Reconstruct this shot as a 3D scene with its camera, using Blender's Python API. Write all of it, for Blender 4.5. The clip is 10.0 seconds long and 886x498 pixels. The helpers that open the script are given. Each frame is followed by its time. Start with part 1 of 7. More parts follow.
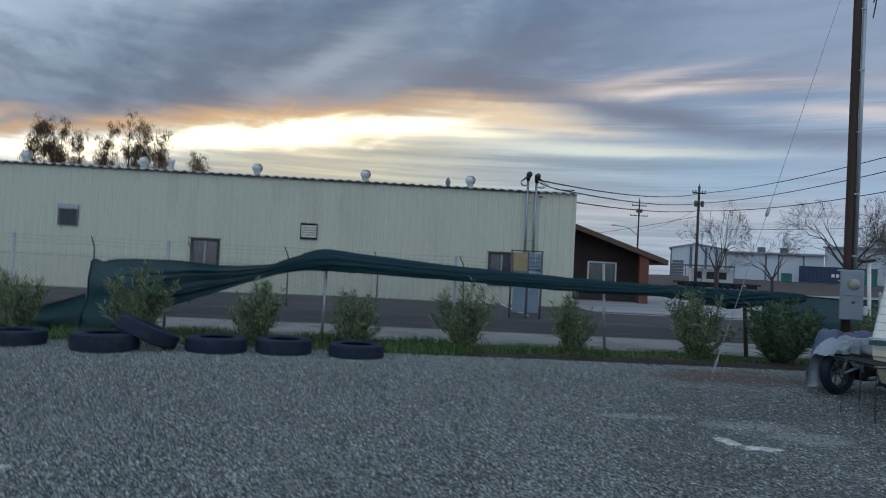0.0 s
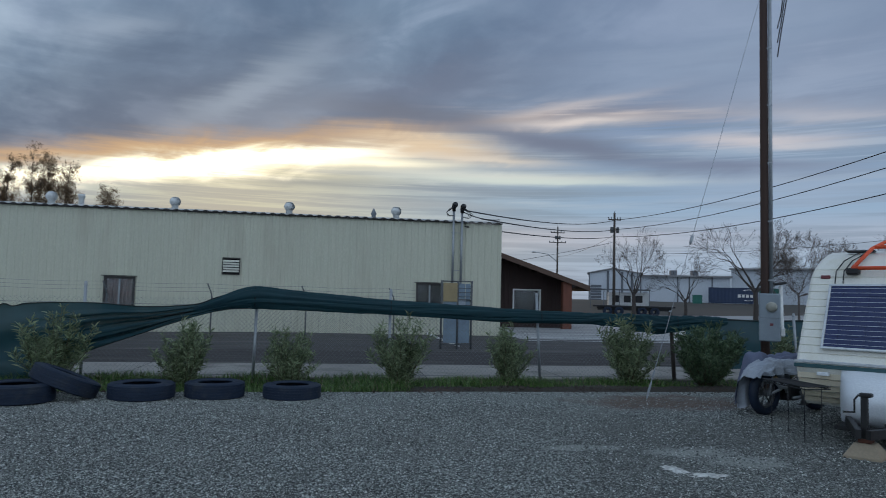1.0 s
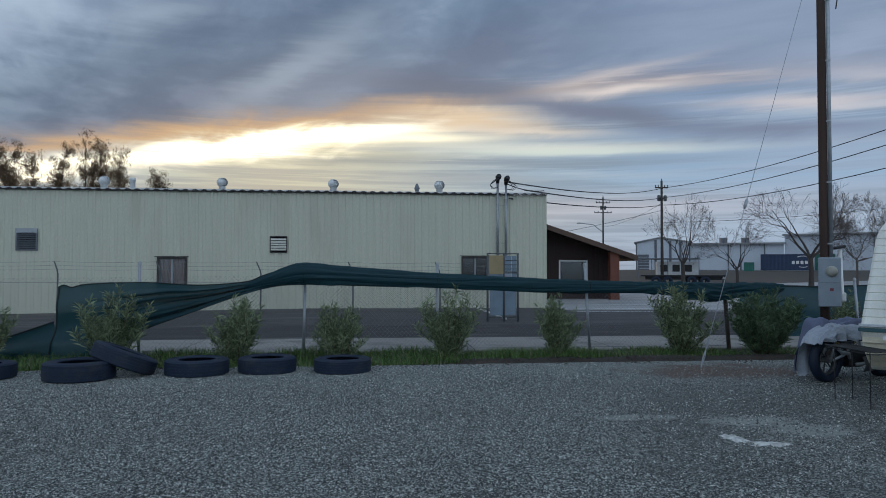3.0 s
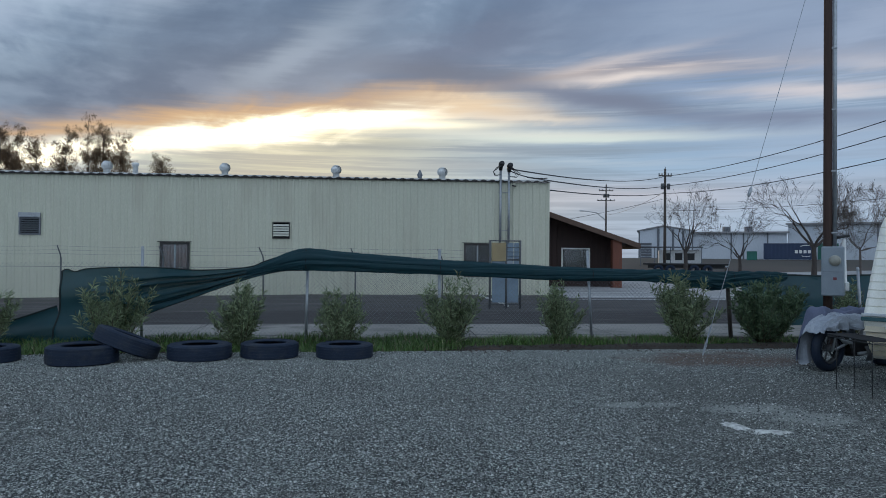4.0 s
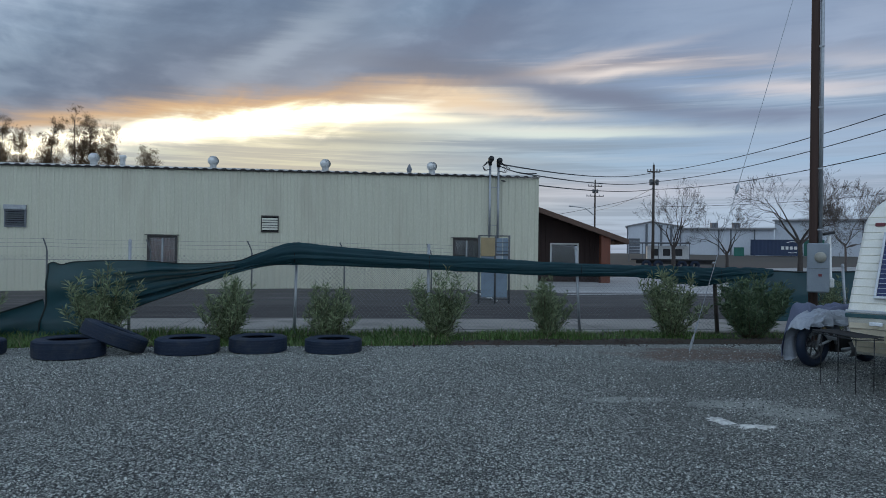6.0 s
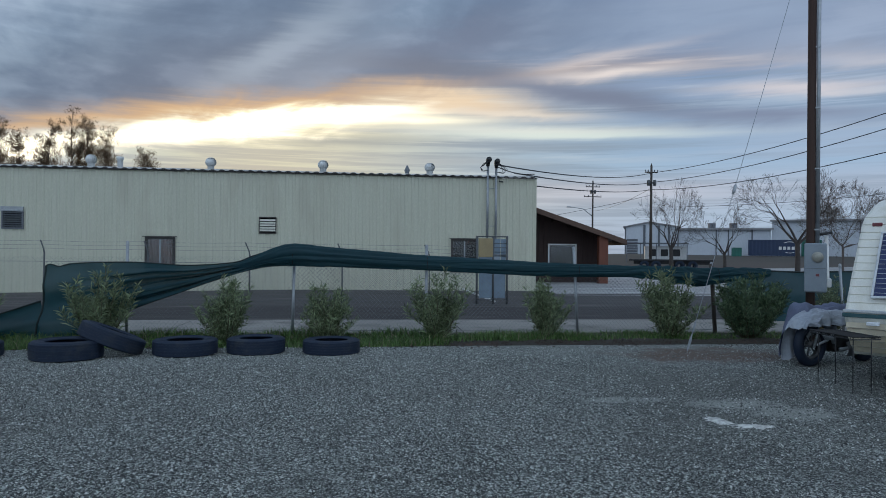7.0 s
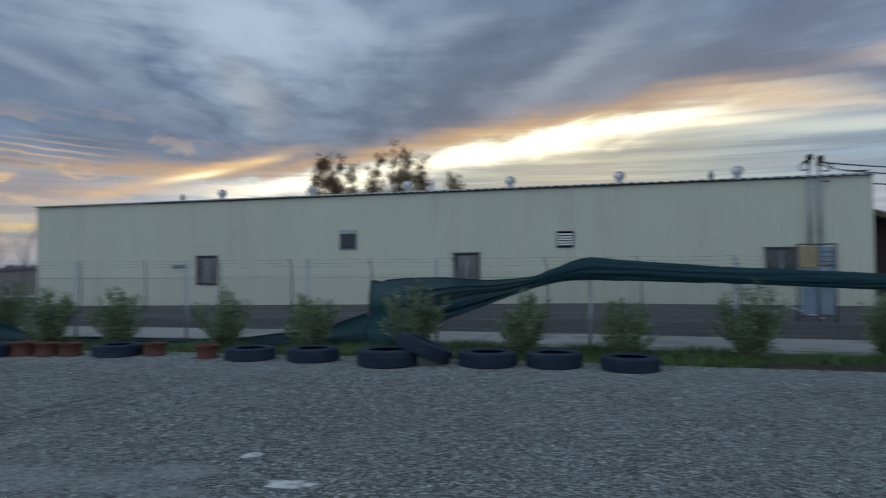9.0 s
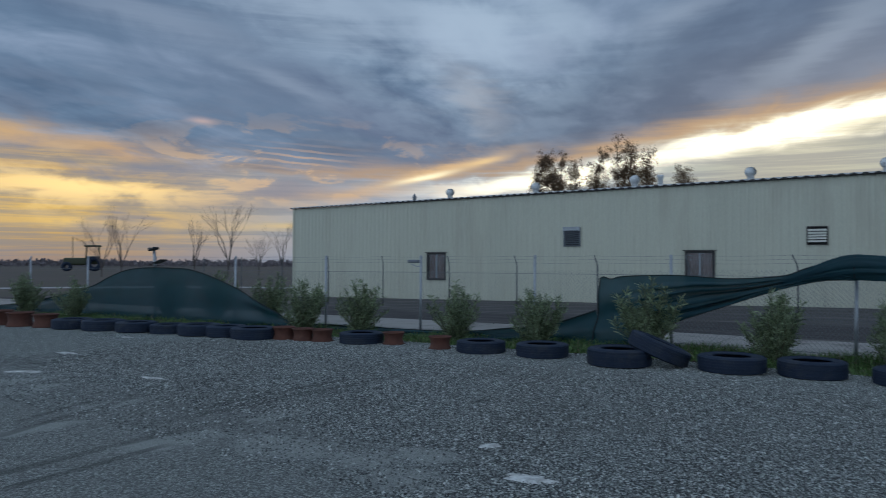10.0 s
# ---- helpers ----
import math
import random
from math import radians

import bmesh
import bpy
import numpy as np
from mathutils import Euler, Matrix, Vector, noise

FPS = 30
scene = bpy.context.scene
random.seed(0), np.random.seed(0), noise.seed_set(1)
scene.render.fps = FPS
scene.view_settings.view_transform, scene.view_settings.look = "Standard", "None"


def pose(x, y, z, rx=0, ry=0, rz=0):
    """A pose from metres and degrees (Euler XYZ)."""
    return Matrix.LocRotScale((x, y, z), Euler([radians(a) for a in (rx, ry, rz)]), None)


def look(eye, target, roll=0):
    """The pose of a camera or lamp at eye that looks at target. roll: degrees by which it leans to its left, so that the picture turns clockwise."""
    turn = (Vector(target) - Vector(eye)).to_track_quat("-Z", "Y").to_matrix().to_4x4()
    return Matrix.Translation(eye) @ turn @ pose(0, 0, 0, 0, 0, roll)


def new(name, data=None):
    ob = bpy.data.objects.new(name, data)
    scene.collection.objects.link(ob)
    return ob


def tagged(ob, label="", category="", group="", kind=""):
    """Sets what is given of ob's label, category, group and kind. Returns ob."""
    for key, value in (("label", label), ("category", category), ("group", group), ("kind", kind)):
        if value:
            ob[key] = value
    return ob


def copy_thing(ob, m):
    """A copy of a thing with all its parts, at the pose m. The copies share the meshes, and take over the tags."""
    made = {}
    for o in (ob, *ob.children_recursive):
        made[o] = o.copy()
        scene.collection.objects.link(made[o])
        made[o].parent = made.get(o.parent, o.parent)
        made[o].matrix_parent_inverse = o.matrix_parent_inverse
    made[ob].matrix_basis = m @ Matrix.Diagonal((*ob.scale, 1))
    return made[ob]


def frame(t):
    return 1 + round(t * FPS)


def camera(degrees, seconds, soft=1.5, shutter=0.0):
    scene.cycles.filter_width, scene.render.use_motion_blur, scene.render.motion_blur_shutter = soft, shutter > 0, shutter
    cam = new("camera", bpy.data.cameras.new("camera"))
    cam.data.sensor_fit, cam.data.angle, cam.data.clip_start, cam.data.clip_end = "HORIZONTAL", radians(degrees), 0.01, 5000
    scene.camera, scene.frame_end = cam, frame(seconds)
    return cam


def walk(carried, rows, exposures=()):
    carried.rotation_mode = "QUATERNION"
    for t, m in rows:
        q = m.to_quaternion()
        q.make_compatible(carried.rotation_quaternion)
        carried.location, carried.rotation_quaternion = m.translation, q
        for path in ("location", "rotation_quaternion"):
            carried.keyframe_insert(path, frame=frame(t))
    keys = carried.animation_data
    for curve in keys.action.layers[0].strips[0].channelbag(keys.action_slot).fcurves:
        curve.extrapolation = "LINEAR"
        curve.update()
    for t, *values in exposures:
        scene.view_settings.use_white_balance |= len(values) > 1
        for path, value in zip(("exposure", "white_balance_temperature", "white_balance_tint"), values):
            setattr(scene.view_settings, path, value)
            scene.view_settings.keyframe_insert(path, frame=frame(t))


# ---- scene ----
cam = camera(64.51, 10.0, soft=0.9, shutter=0.5)
PATH = [
    (0, pose(0.272, -0.229, 1.621, 91.287, -3.005, -2.613)),
    (0.1, pose(0.237, -0.204, 1.634, 91.850, -2.180, -2.740)),
    (0.2, pose(0.202, -0.180, 1.647, 92.450, -1.340, -4.030)),
    (0.3, pose(0.167, -0.155, 1.660, 92.990, -0.740, -5.400)),
    (0.4, pose(0.132, -0.131, 1.673, 93.400, -0.400, -6.640)),
    (0.5, pose(0.097, -0.106, 1.685, 93.600, -0.314, -7.426)),
    (0.7, pose(0.067, -0.111, 1.689, 93.780, -0.950, -7.960)),
    (1, pose(0.022, -0.119, 1.695, 93.910, -1.462, -8.947)),
    (1.2, pose(0.031, -0.108, 1.691, 93.560, -1.090, -9.640)),
    (1.5, pose(0.044, -0.083, 1.684, 93.194, -0.486, -9.708)),
    (1.7, pose(0.031, -0.068, 1.686, 93.030, -0.200, -8.780)),
    (2, pose(0.012, -0.047, 1.688, 92.965, 0.306, -7.107)),
    (2.5, pose(0.004, -0.017, 1.670, 92.555, 0.204, -5.692)),
    (3, pose(0.002, -0.014, 1.658, 91.769, -0.125, -5.294)),
    (4.5, pose(-0.000, 0.000, 1.650, 90.442, -0.682, -5.224)),
    (5, pose(-0.011, -0.009, 1.650, 90.289, -0.874, -5.512)),
    (5.5, pose(-0.006, -0.014, 1.657, 90.259, -0.885, -5.808)),
    (7, pose(0.002, -0.020, 1.655, 90.351, -0.644, -6.151)),
    (7.5, pose(-0.008, -0.016, 1.649, 90.372, -0.563, -5.043)),
    (8, pose(-0.020, -0.020, 1.661, 90.443, -0.236, -3.546)),
    (8.2, pose(-0.008, 0.030, 1.661, 90.650, -0.050, -0.610)),
    (8.5, pose(0.028, 0.114, 1.660, 91.109, 0.076, 5.811)),
    (9, pose(0.045, 0.155, 1.676, 91.333, 0.345, 17.894)),
    (9.5, pose(-0.100, 0.247, 1.644, 91.243, 1.077, 29.325)),
    (9.7, pose(-0.124, 0.239, 1.639, 91.140, 0.720, 32.680)),
    (10, pose(-0.161, 0.225, 1.633, 91.183, -0.220, 35.736)),
]
EXPOSURES = [(0, 0.0, 5950, 8), (1, -0.1, 5950, 8), (3, -0.05, 5950, 8), (4.5, 0.08, 5950, 8), (7.5, 0.08, 5950, 8), (8, 0.03, 5950, 8), (9, -0.15, 5900, 8), (10, -0.28, 5680, 8)]
walk(cam, PATH, EXPOSURES)

# ---- sky: dusk cloud deck over a bright sunset gap ----
SUN_AZ, SUN_EL = -8.0, 4.0
world = bpy.data.worlds.new("dusk_sky")
scene.world = world
world.use_nodes = True
wt = world.node_tree
wt.nodes.clear()


class Nodes:
    """Short spelling for node maths in one tree."""

    def __init__(self, tree):
        self.t = tree

    def node(self, kind):
        return self.t.nodes.new(kind)

    def put(self, sock, v):
        if isinstance(v, bpy.types.NodeSocket):
            self.t.links.new(v, sock)
        elif v is not None:
            sock.default_value = v

    def m(self, op, a, b=None, c=None, clamp=False):
        n = self.node("ShaderNodeMath")
        n.operation, n.use_clamp = op, clamp
        for s, v in zip(n.inputs, (a, b, c)):
            self.put(s, v)
        return n.outputs[0]

    def step(self, v, lo, hi, a=0.0, b=1.0):
        n = self.node("ShaderNodeMapRange")
        n.interpolation_type = "SMOOTHSTEP"
        for s, x in zip(n.inputs, (v, lo, hi, a, b)):
            self.put(s, x)
        return n.outputs[0]

    def vec(self, x, y, z=0.0):
        n = self.node("ShaderNodeCombineXYZ")
        for s, v in zip(n.inputs, (x, y, z)):
            self.put(s, v)
        return n.outputs[0]

    def noise(self, co, scale, detail=6.0, rough=0.55, dist=0.0):
        n = self.node("ShaderNodeTexNoise")
        self.put(n.inputs["Vector"], co)
        n.inputs["Scale"].default_value = scale
        n.inputs["Detail"].default_value = detail
        n.inputs["Roughness"].default_value = rough
        n.inputs["Distortion"].default_value = dist
        return n.outputs[0]

    def ramp(self, v, stops, mode="LINEAR"):
        n = self.node("ShaderNodeValToRGB")
        n.color_ramp.interpolation = mode
        e = n.color_ramp.elements
        while len(e) < len(stops):
            e.new(0.5)
        for el, (p, c) in zip(e, stops):
            el.position = p
            el.color = (*c, 1) if isinstance(c, tuple) else (c, c, c, 1)
        self.put(n.inputs[0], v)
        return n.outputs[0]

    def mix(self, f, a, b, blend="MIX"):
        n = self.node("ShaderNodeMix")
        n.data_type, n.blend_type = "RGBA", blend
        self.put(n.inputs[0], f)
        for s, v in ((n.inputs[6], a), (n.inputs[7], b)):
            self.put(s, (*v, 1) if isinstance(v, tuple) else v)
        return n.outputs[2]


k = Nodes(wt)
co = k.node("ShaderNodeTexCoord").outputs["Generated"]
sep = k.node("ShaderNodeSeparateXYZ")
wt.links.new(co, sep.inputs[0])
dx, dy, dz = sep.outputs
el = k.m("MULTIPLY", k.m("ARCSINE", dz), 57.2958)
az = k.m("MULTIPLY", k.m("ARCTAN2", dx, dy), 57.2958)
# cloud-deck plane, seen in perspective; streaks run along one wind direction
zz = k.m("ADD", k.m("MAXIMUM", dz, 0.0), 0.07)
qx, qy = k.m("DIVIDE", dx, zz), k.m("DIVIDE", dy, zz)
along = k.m("ADD", k.m("MULTIPLY", qx, 0.36), k.m("MULTIPLY", qy, -0.93))
across = k.m("ADD", k.m("MULTIPLY", qx, 0.93), k.m("MULTIPLY", qy, 0.36))
wind = k.vec(k.m("MULTIPLY", along, 0.75), across, 3.7)
big = k.noise(wind, 0.9, 7, 0.55, 0.7)
fine = k.noise(k.vec(k.m("MULTIPLY", along, 1.5), k.m("MULTIPLY", across, 2.2), 9.1), 1.2, 8, 0.54, 0.6)
band = k.noise(k.vec(k.m("MULTIPLY", az, 0.035), k.m("MULTIPLY", el, 0.75), 1.3), 1.0, 6, 0.6, 0.25)
thin = k.noise(k.vec(k.m("MULTIPLY", az, 0.06), k.m("MULTIPLY", el, 2.0), 5.3), 1.0, 5, 0.6, 0.2)
# lower edge of the deck against the bearing, in 20ths of a degree
edge = k.m("MULTIPLY", k.ramp(k.m("DIVIDE", k.m("ADD", az, 90.0), 180.0), [
    (0.0, 0.30), (0.13, 0.42), (0.20, 0.36), (0.27, 0.33), (0.33, 0.345), (0.40, 0.47), (0.48, 0.60),
    (0.55, 0.66), (0.62, 0.72), (0.75, 0.66), (1.0, 0.5)], "B_SPLINE"), 20.0)
h = k.m("ADD", k.m("SUBTRACT", el, edge), k.m("ADD", k.m("MULTIPLY", k.m("SUBTRACT", fine, 0.5), 2.2), k.m("MULTIPLY", k.m("SUBTRACT", band, 0.5), 2.4)))
def bump_at(v, centre, width):
    d = k.m("DIVIDE", k.m("SUBTRACT", v, centre), width)
    return k.m("POWER", 2.71828, k.m("MULTIPLY", k.m("MULTIPLY", d, d), -1.0))


def stroke(a0, e0, angle, length, width, ragged=1.0):
    """A soft, ragged cloud streak at a bearing and height, in degrees."""
    ca, sa = math.cos(radians(angle)), math.sin(radians(angle))
    da = k.m("MULTIPLY", k.m("SUBTRACT", az, a0), math.cos(radians(e0)))
    de = k.m("SUBTRACT", el, e0)
    u = k.m("ADD", k.m("MULTIPLY", da, ca / length), k.m("MULTIPLY", de, sa / length))
    w = k.m("ADD", k.m("MULTIPLY", da, -sa / width), k.m("MULTIPLY", de, ca / width))
    w = k.m("ADD", w, k.m("MULTIPLY", k.m("SUBTRACT", fine, 0.5), 3.0 * ragged))
    w = k.m("ADD", w, k.m("MULTIPLY", k.m("SUBTRACT", band, 0.5), 3.0 * ragged))
    return k.m("POWER", 2.71828, k.m("MULTIPLY", k.m("ADD", k.m("MULTIPLY", u, u), k.m("MULTIPLY", w, w)), -1.0))


def lay(base, colour, amount, *where):
    return k.mix(k.m("MULTIPLY", stroke(*where), amount, clamp=True), base, colour)


glow = bump_at(az, -8.0, 17.0)
south = bump_at(az, -64.0, 15.0)
wide = bump_at(az, -20.0, 36.0)
nishita = k.node("ShaderNodeTexSky")
nishita.sky_type, nishita.sun_disc = "NISHITA", False
nishita.sun_elevation, nishita.sun_rotation = radians(SUN_EL), radians(SUN_AZ)
nishita.air_density, nishita.dust_density = 1.2, 1.5
# the clear gap under the deck: cold to the north, warm round the sun and in the south
low = k.ramp(k.m("DIVIDE", el, 14.0, clamp=True), [
    (0.0, (0.34, 0.41, 0.50)), (0.22, (0.38, 0.46, 0.56)), (0.38, (0.42, 0.46, 0.54)), (0.5, (0.31, 0.43, 0.56)), (0.72, (0.21, 0.32, 0.46)), (1.0, (0.20, 0.28, 0.42))])
warm_low = k.ramp(k.m("DIVIDE", el, 14.0, clamp=True), [
    (0.0, (0.40, 0.36, 0.24)), (0.30, (0.48, 0.47, 0.31)), (0.48, (0.52, 0.54, 0.42)), (0.62, (0.62, 0.60, 0.44)), (0.75, (0.78, 0.68, 0.42)), (1.0, (0.62, 0.42, 0.22))])
south_low = k.ramp(k.m("DIVIDE", el, 14.0, clamp=True), [
    (0.0, (0.40, 0.28, 0.22)), (0.12, (0.70, 0.42, 0.15)), (0.28, (0.90, 0.55, 0.15)), (0.5, (0.72, 0.45, 0.19)), (1.0, (0.26, 0.26, 0.30))])
gap = k.mix(glow, low, warm_low)
gap = k.mix(south, gap, south_low)
gap = k.mix(k.m("MULTIPLY", k.step(thin, 0.44, 0.62), 0.5), gap, (0.19, 0.24, 0.30))
gap = k.mix(k.m("MULTIPLY", k.m("MULTIPLY", k.step(band, 0.50, 0.62), k.step(el, 5.0, 9.0)), k.m("MULTIPLY", k.step(thin, 0.62, 0.45), 0.6)), gap, k.mix(glow, (0.42, 0.49, 0.56), (0.98, 0.90, 0.66)))
gap = lay(gap, (0.80, 0.78, 0.66), 0.8, 14.0, 9.8, -1.0, 13.0, 0.40, 0.5)
gap = lay(gap, (0.27, 0.31, 0.31), 0.8, -2.0, 8.9, 1.0, 6.5, 0.45, 0.5)
gap = lay(gap, (0.30, 0.33, 0.36), 0.6, 8.0, 7.4, 0.0, 8.0, 0.35, 0.5)
gap = lay(gap, (0.56, 0.52, 0.54), 0.45, 20.0, 5.0, 0.0, 10.0, 0.8, 0.5)
# the white-hot strip just under the edge
hot = k.m("MULTIPLY", bump_at(h, -1.0, 0.8), k.m("ADD", bump_at(az, -8.0, 11.0), k.m("MULTIPLY", bump_at(az, -29.0, 8.0), 0.45), clamp=True))
gap = k.mix(k.m("MULTIPLY", hot, 1.3, clamp=True), gap, (2.6, 2.2, 1.5))
# the deck itself: slate cloud with paler wind-drawn tears
deck = k.ramp(k.m("ADD", k.m("MULTIPLY", big, 0.65), k.m("MULTIPLY", fine, 0.35)), [(0.32, (0.078, 0.120, 0.186)), (0.45, (0.115, 0.172, 0.258)), (0.54, (0.18, 0.25, 0.345)), (0.66, (0.38, 0.45, 0.56))])
deck = k.mix(k.m("MULTIPLY", k.step(az, 2.0, 26.0), 0.6), deck, (0.24, 0.285, 0.40))
deck = lay(deck, (0.095, 0.145, 0.222), 0.8, -17.0, 14.2, 18.0, 13.0, 3.0, 0.5)
deck = lay(deck, (0.102, 0.153, 0.232), 0.85, -22.0, 11.6, 16.0, 9.0, 1.9, 0.4)
# pale tear rising through the deck above the strip
deck = lay(deck, (0.33, 0.39, 0.46), 0.85, -6.6, 15.8, 34.0, 7.5, 1.3, 0.7)
deck = lay(deck, (0.26, 0.31, 0.38), 0.7, -2.5, 15.0, 30.0, 6.0, 1.6, 0.8)
deck = lay(deck, (0.40, 0.47, 0.56), 0.7, -27.0, 17.6, 30.0, 4.0, 1.6, 0.9)
deck = lay(deck, (0.36, 0.42, 0.50), 0.6, -17.0, 18.6, 12.0, 4.0, 0.9, 0.9)
# slate mass and lens north of the strip, with rosy ripples between
deck = lay(deck, (0.150, 0.178, 0.250), 0.85, 7.5, 16.6, 8.0, 9.0, 2.2, 0.6)
deck = lay(deck, (0.36, 0.42, 0.52), 0.45, 30.0, 19.0, 8.0, 12.0, 1.8, 0.9)
deck = lay(deck, (0.40, 0.45, 0.55), 0.6, 37.0, 16.0, 6.0, 9.0, 2.2, 0.9)
pinks = k.m("MULTIPLY", k.step(band, 0.42, 0.58), k.step(fine, 0.40, 0.56))
deck = k.mix(k.m("MULTIPLY", k.m("MULTIPLY", pinks, bump_at(az, 20.0, 9.0)), k.m("MULTIPLY", bump_at(el, 14.4, 1.1), 0.9)), deck, (0.70, 0.60, 0.55))
deck = lay(deck, (0.62, 0.55, 0.53), 0.7, 18.0, 15.2, 10.0, 6.0, 0.45, 1.3)
mott = k.noise(k.vec(k.m("MULTIPLY", along, 1.1), k.m("MULTIPLY", across, 1.5), 6.0), 2.1, 8, 0.52, 0.15)
tear = k.step(mott, 0.46, 0.66)
comb = k.noise(k.vec(k.m("MULTIPLY", along, 1.3), k.m("MULTIPLY", across, 2.6), 2.0), 1.5, 8, 0.52, 0.2)
deck = k.mix(k.m("MULTIPLY", tear, 0.25), deck, (0.30, 0.355, 0.45))
# broad slate field to the south-west, combed pale where it thins overhead
deck = lay(deck, (0.172, 0.218, 0.30), 0.7, -51.0, 13.2, -14.0, 13.0, 3.6, 0.6)
deck = lay(deck, (0.145, 0.172, 0.255), 0.7, -41.0, 11.8, -22.0, 8.0, 1.8, 0.7)
deck = k.mix(k.m("MULTIPLY", k.m("MULTIPLY", k.step(comb, 0.36, 0.66), bump_at(az, -34.0, 11.0)), k.m("MULTIPLY", bump_at(el, 18.0, 6.5), 0.85)), deck, (0.50, 0.59, 0.67))
deck = lay(deck, (0.50, 0.58, 0.66), 0.85, -35.0, 18.8, -28.0, 6.0, 2.4, 1.0)
deck = lay(deck, (0.44, 0.51, 0.59), 0.8, -46.0, 20.5, -14.0, 9.0, 3.0, 1.0)
deck = lay(deck, (0.46, 0.45, 0.46), 0.6, -33.0, 13.0, -42.0, 3.5, 1.3, 1.2)
deck = lay(deck, (0.34, 0.39, 0.47), 0.65, -48.5, 14.0, -20.0, 5.0, 0.6, 1.0)
deck = lay(deck, (0.36, 0.41, 0.49), 0.6, -58.0, 18.0, -10.0, 8.0, 1.2, 0.9)
deck = lay(deck, (0.66, 0.47, 0.42), 0.8, -54.8, 10.9, -4.0, 0.9, 0.22, 0.4)
deck = lay(deck, (0.80, 0.46, 0.20), 0.95, -60.0, 7.8, -13.0, 4.2, 0.75, 0.8)
deck = lay(deck, (0.85, 0.50, 0.20), 0.9, -68.0, 9.0, -10.0, 5.0, 0.8, 0.7)
deck = lay(deck, (0.52, 0.36, 0.28), 0.6, -44.0, 7.2, 6.0, 7.0, 1.1, 0.9)
ripple = k.m("MULTIPLY", k.step(k.m("SINE", k.m("ADD", k.m("MULTIPLY", el, 13.0), k.m("ADD", k.m("MULTIPLY", az, 0.9), k.m("MULTIPLY", fine, 7.0)))), 0.1, 0.9), k.m("MULTIPLY", bump_at(az, -47.5, 3.6), bump_at(el, 8.3, 0.9)))
deck = k.mix(k.m("MULTIPLY", ripple, 0.7), deck, (0.72, 0.46, 0.30))
# warm rim along the lower edge
deck = k.mix(k.m("MULTIPLY", bump_at(h, 0.25, 0.95), k.m("MULTIPLY", wide, 0.85)), deck, (0.70, 0.42, 0.20))
sky = k.mix(k.step(h, -0.6, 0.7), gap, deck)
sky = lay(sky, (0.36, 0.43, 0.54), 0.75, 35.0, 9.0, -2.0, 11.0, 3.4, 0.6)
sky = lay(sky, (0.155, 0.175, 0.225), 0.9, 6.5, 14.6, -6.0, 6.5, 0.9, 0.5)
sky = lay(sky, (0.175, 0.195, 0.265), 0.95, 18.5, 12.4, -10.0, 9.5, 0.85, 0.45)
sky = lay(sky, (0.20, 0.225, 0.31), 0.85, 31.0, 10.4, -3.0, 8.0, 0.7, 0.6)
sky = lay(sky, (0.80, 0.68, 0.60), 0.9, 19.5, 14.1, 2.0, 5.0, 0.4, 0.9)
sky = lay(sky, (0.70, 0.61, 0.58), 0.8, 33.0, 12.3, -3.0, 6.5, 0.5, 0.9)
sky = lay(sky, (0.58, 0.55, 0.57), 0.6, 38.0, 13.6, -3.0, 6.0, 0.6, 1.0)
sky = lay(sky, (0.80, 0.56, 0.34), 0.8, 7.5, 12.2, -6.0, 6.0, 0.75, 0.9)
sky = lay(sky, (0.86, 0.72, 0.56), 0.75, 11.5, 11.2, -4.0, 6.0, 0.5, 0.9)
sky = lay(sky, (1.5, 1.3, 0.9), 0.85, 2.0, 10.7, 0.0, 6.5, 0.34, 0.35)
sky = lay(sky, (0.70, 0.74, 0.64), 0.8, 15.0, 9.5, -1.0, 9.5, 0.26, 0.4)
sky = lay(sky, (0.26, 0.31, 0.36), 0.6, 14.0, 8.7, 0.0, 10.0, 0.35, 0.6)
sky = lay(sky, (0.95, 0.58, 0.27), 0.85, -36.5, 7.4, 14.0, 6.0, 0.42, 0.8)
sky = lay(sky, (0.85, 0.52, 0.26), 0.7, -44.0, 5.6, 4.0, 6.0, 0.5, 0.8)
sky = lay(sky, (1.6, 1.3, 0.75), 0.95, -37.2, 7.0, 12.0, 2.3, 0.22, 0.4)
sky = lay(sky, (2.0, 1.7, 1.1), 0.95, -30.5, 6.5, 12.0, 2.6, 0.45, 0.4)
sky = lay(sky, (1.1, 0.72, 0.32), 0.85, -32.5, 8.3, 13.0, 1.6, 0.25, 0.6)
sky = lay(sky, (1.4, 0.95, 0.36), 0.95, -61.5, 5.4, -3.0, 2.6, 0.42, 0.6)
sky = lay(sky, (0.36, 0.31, 0.32), 0.75, -49.0, 5.8, 2.0, 5.5, 0.9, 0.9)
sky = lay(sky, (1.1, 0.70, 0.22), 0.85, -62.0, 2.9, 0.0, 4.5, 0.4, 0.6)
sky = lay(sky, (0.90, 0.62, 0.24), 0.7, -47.0, 3.0, 3.0, 5.0, 0.3, 0.6)
sky = lay(sky, (0.30, 0.27, 0.29), 0.6, -54.0, 4.4, 0.0, 7.0, 0.5, 0.6)
lumps = k.noise(k.vec(k.m("MULTIPLY", az, 0.16), k.m("MULTIPLY", el, 0.5), 2.2), 1.0, 7, 0.56, 0.35)
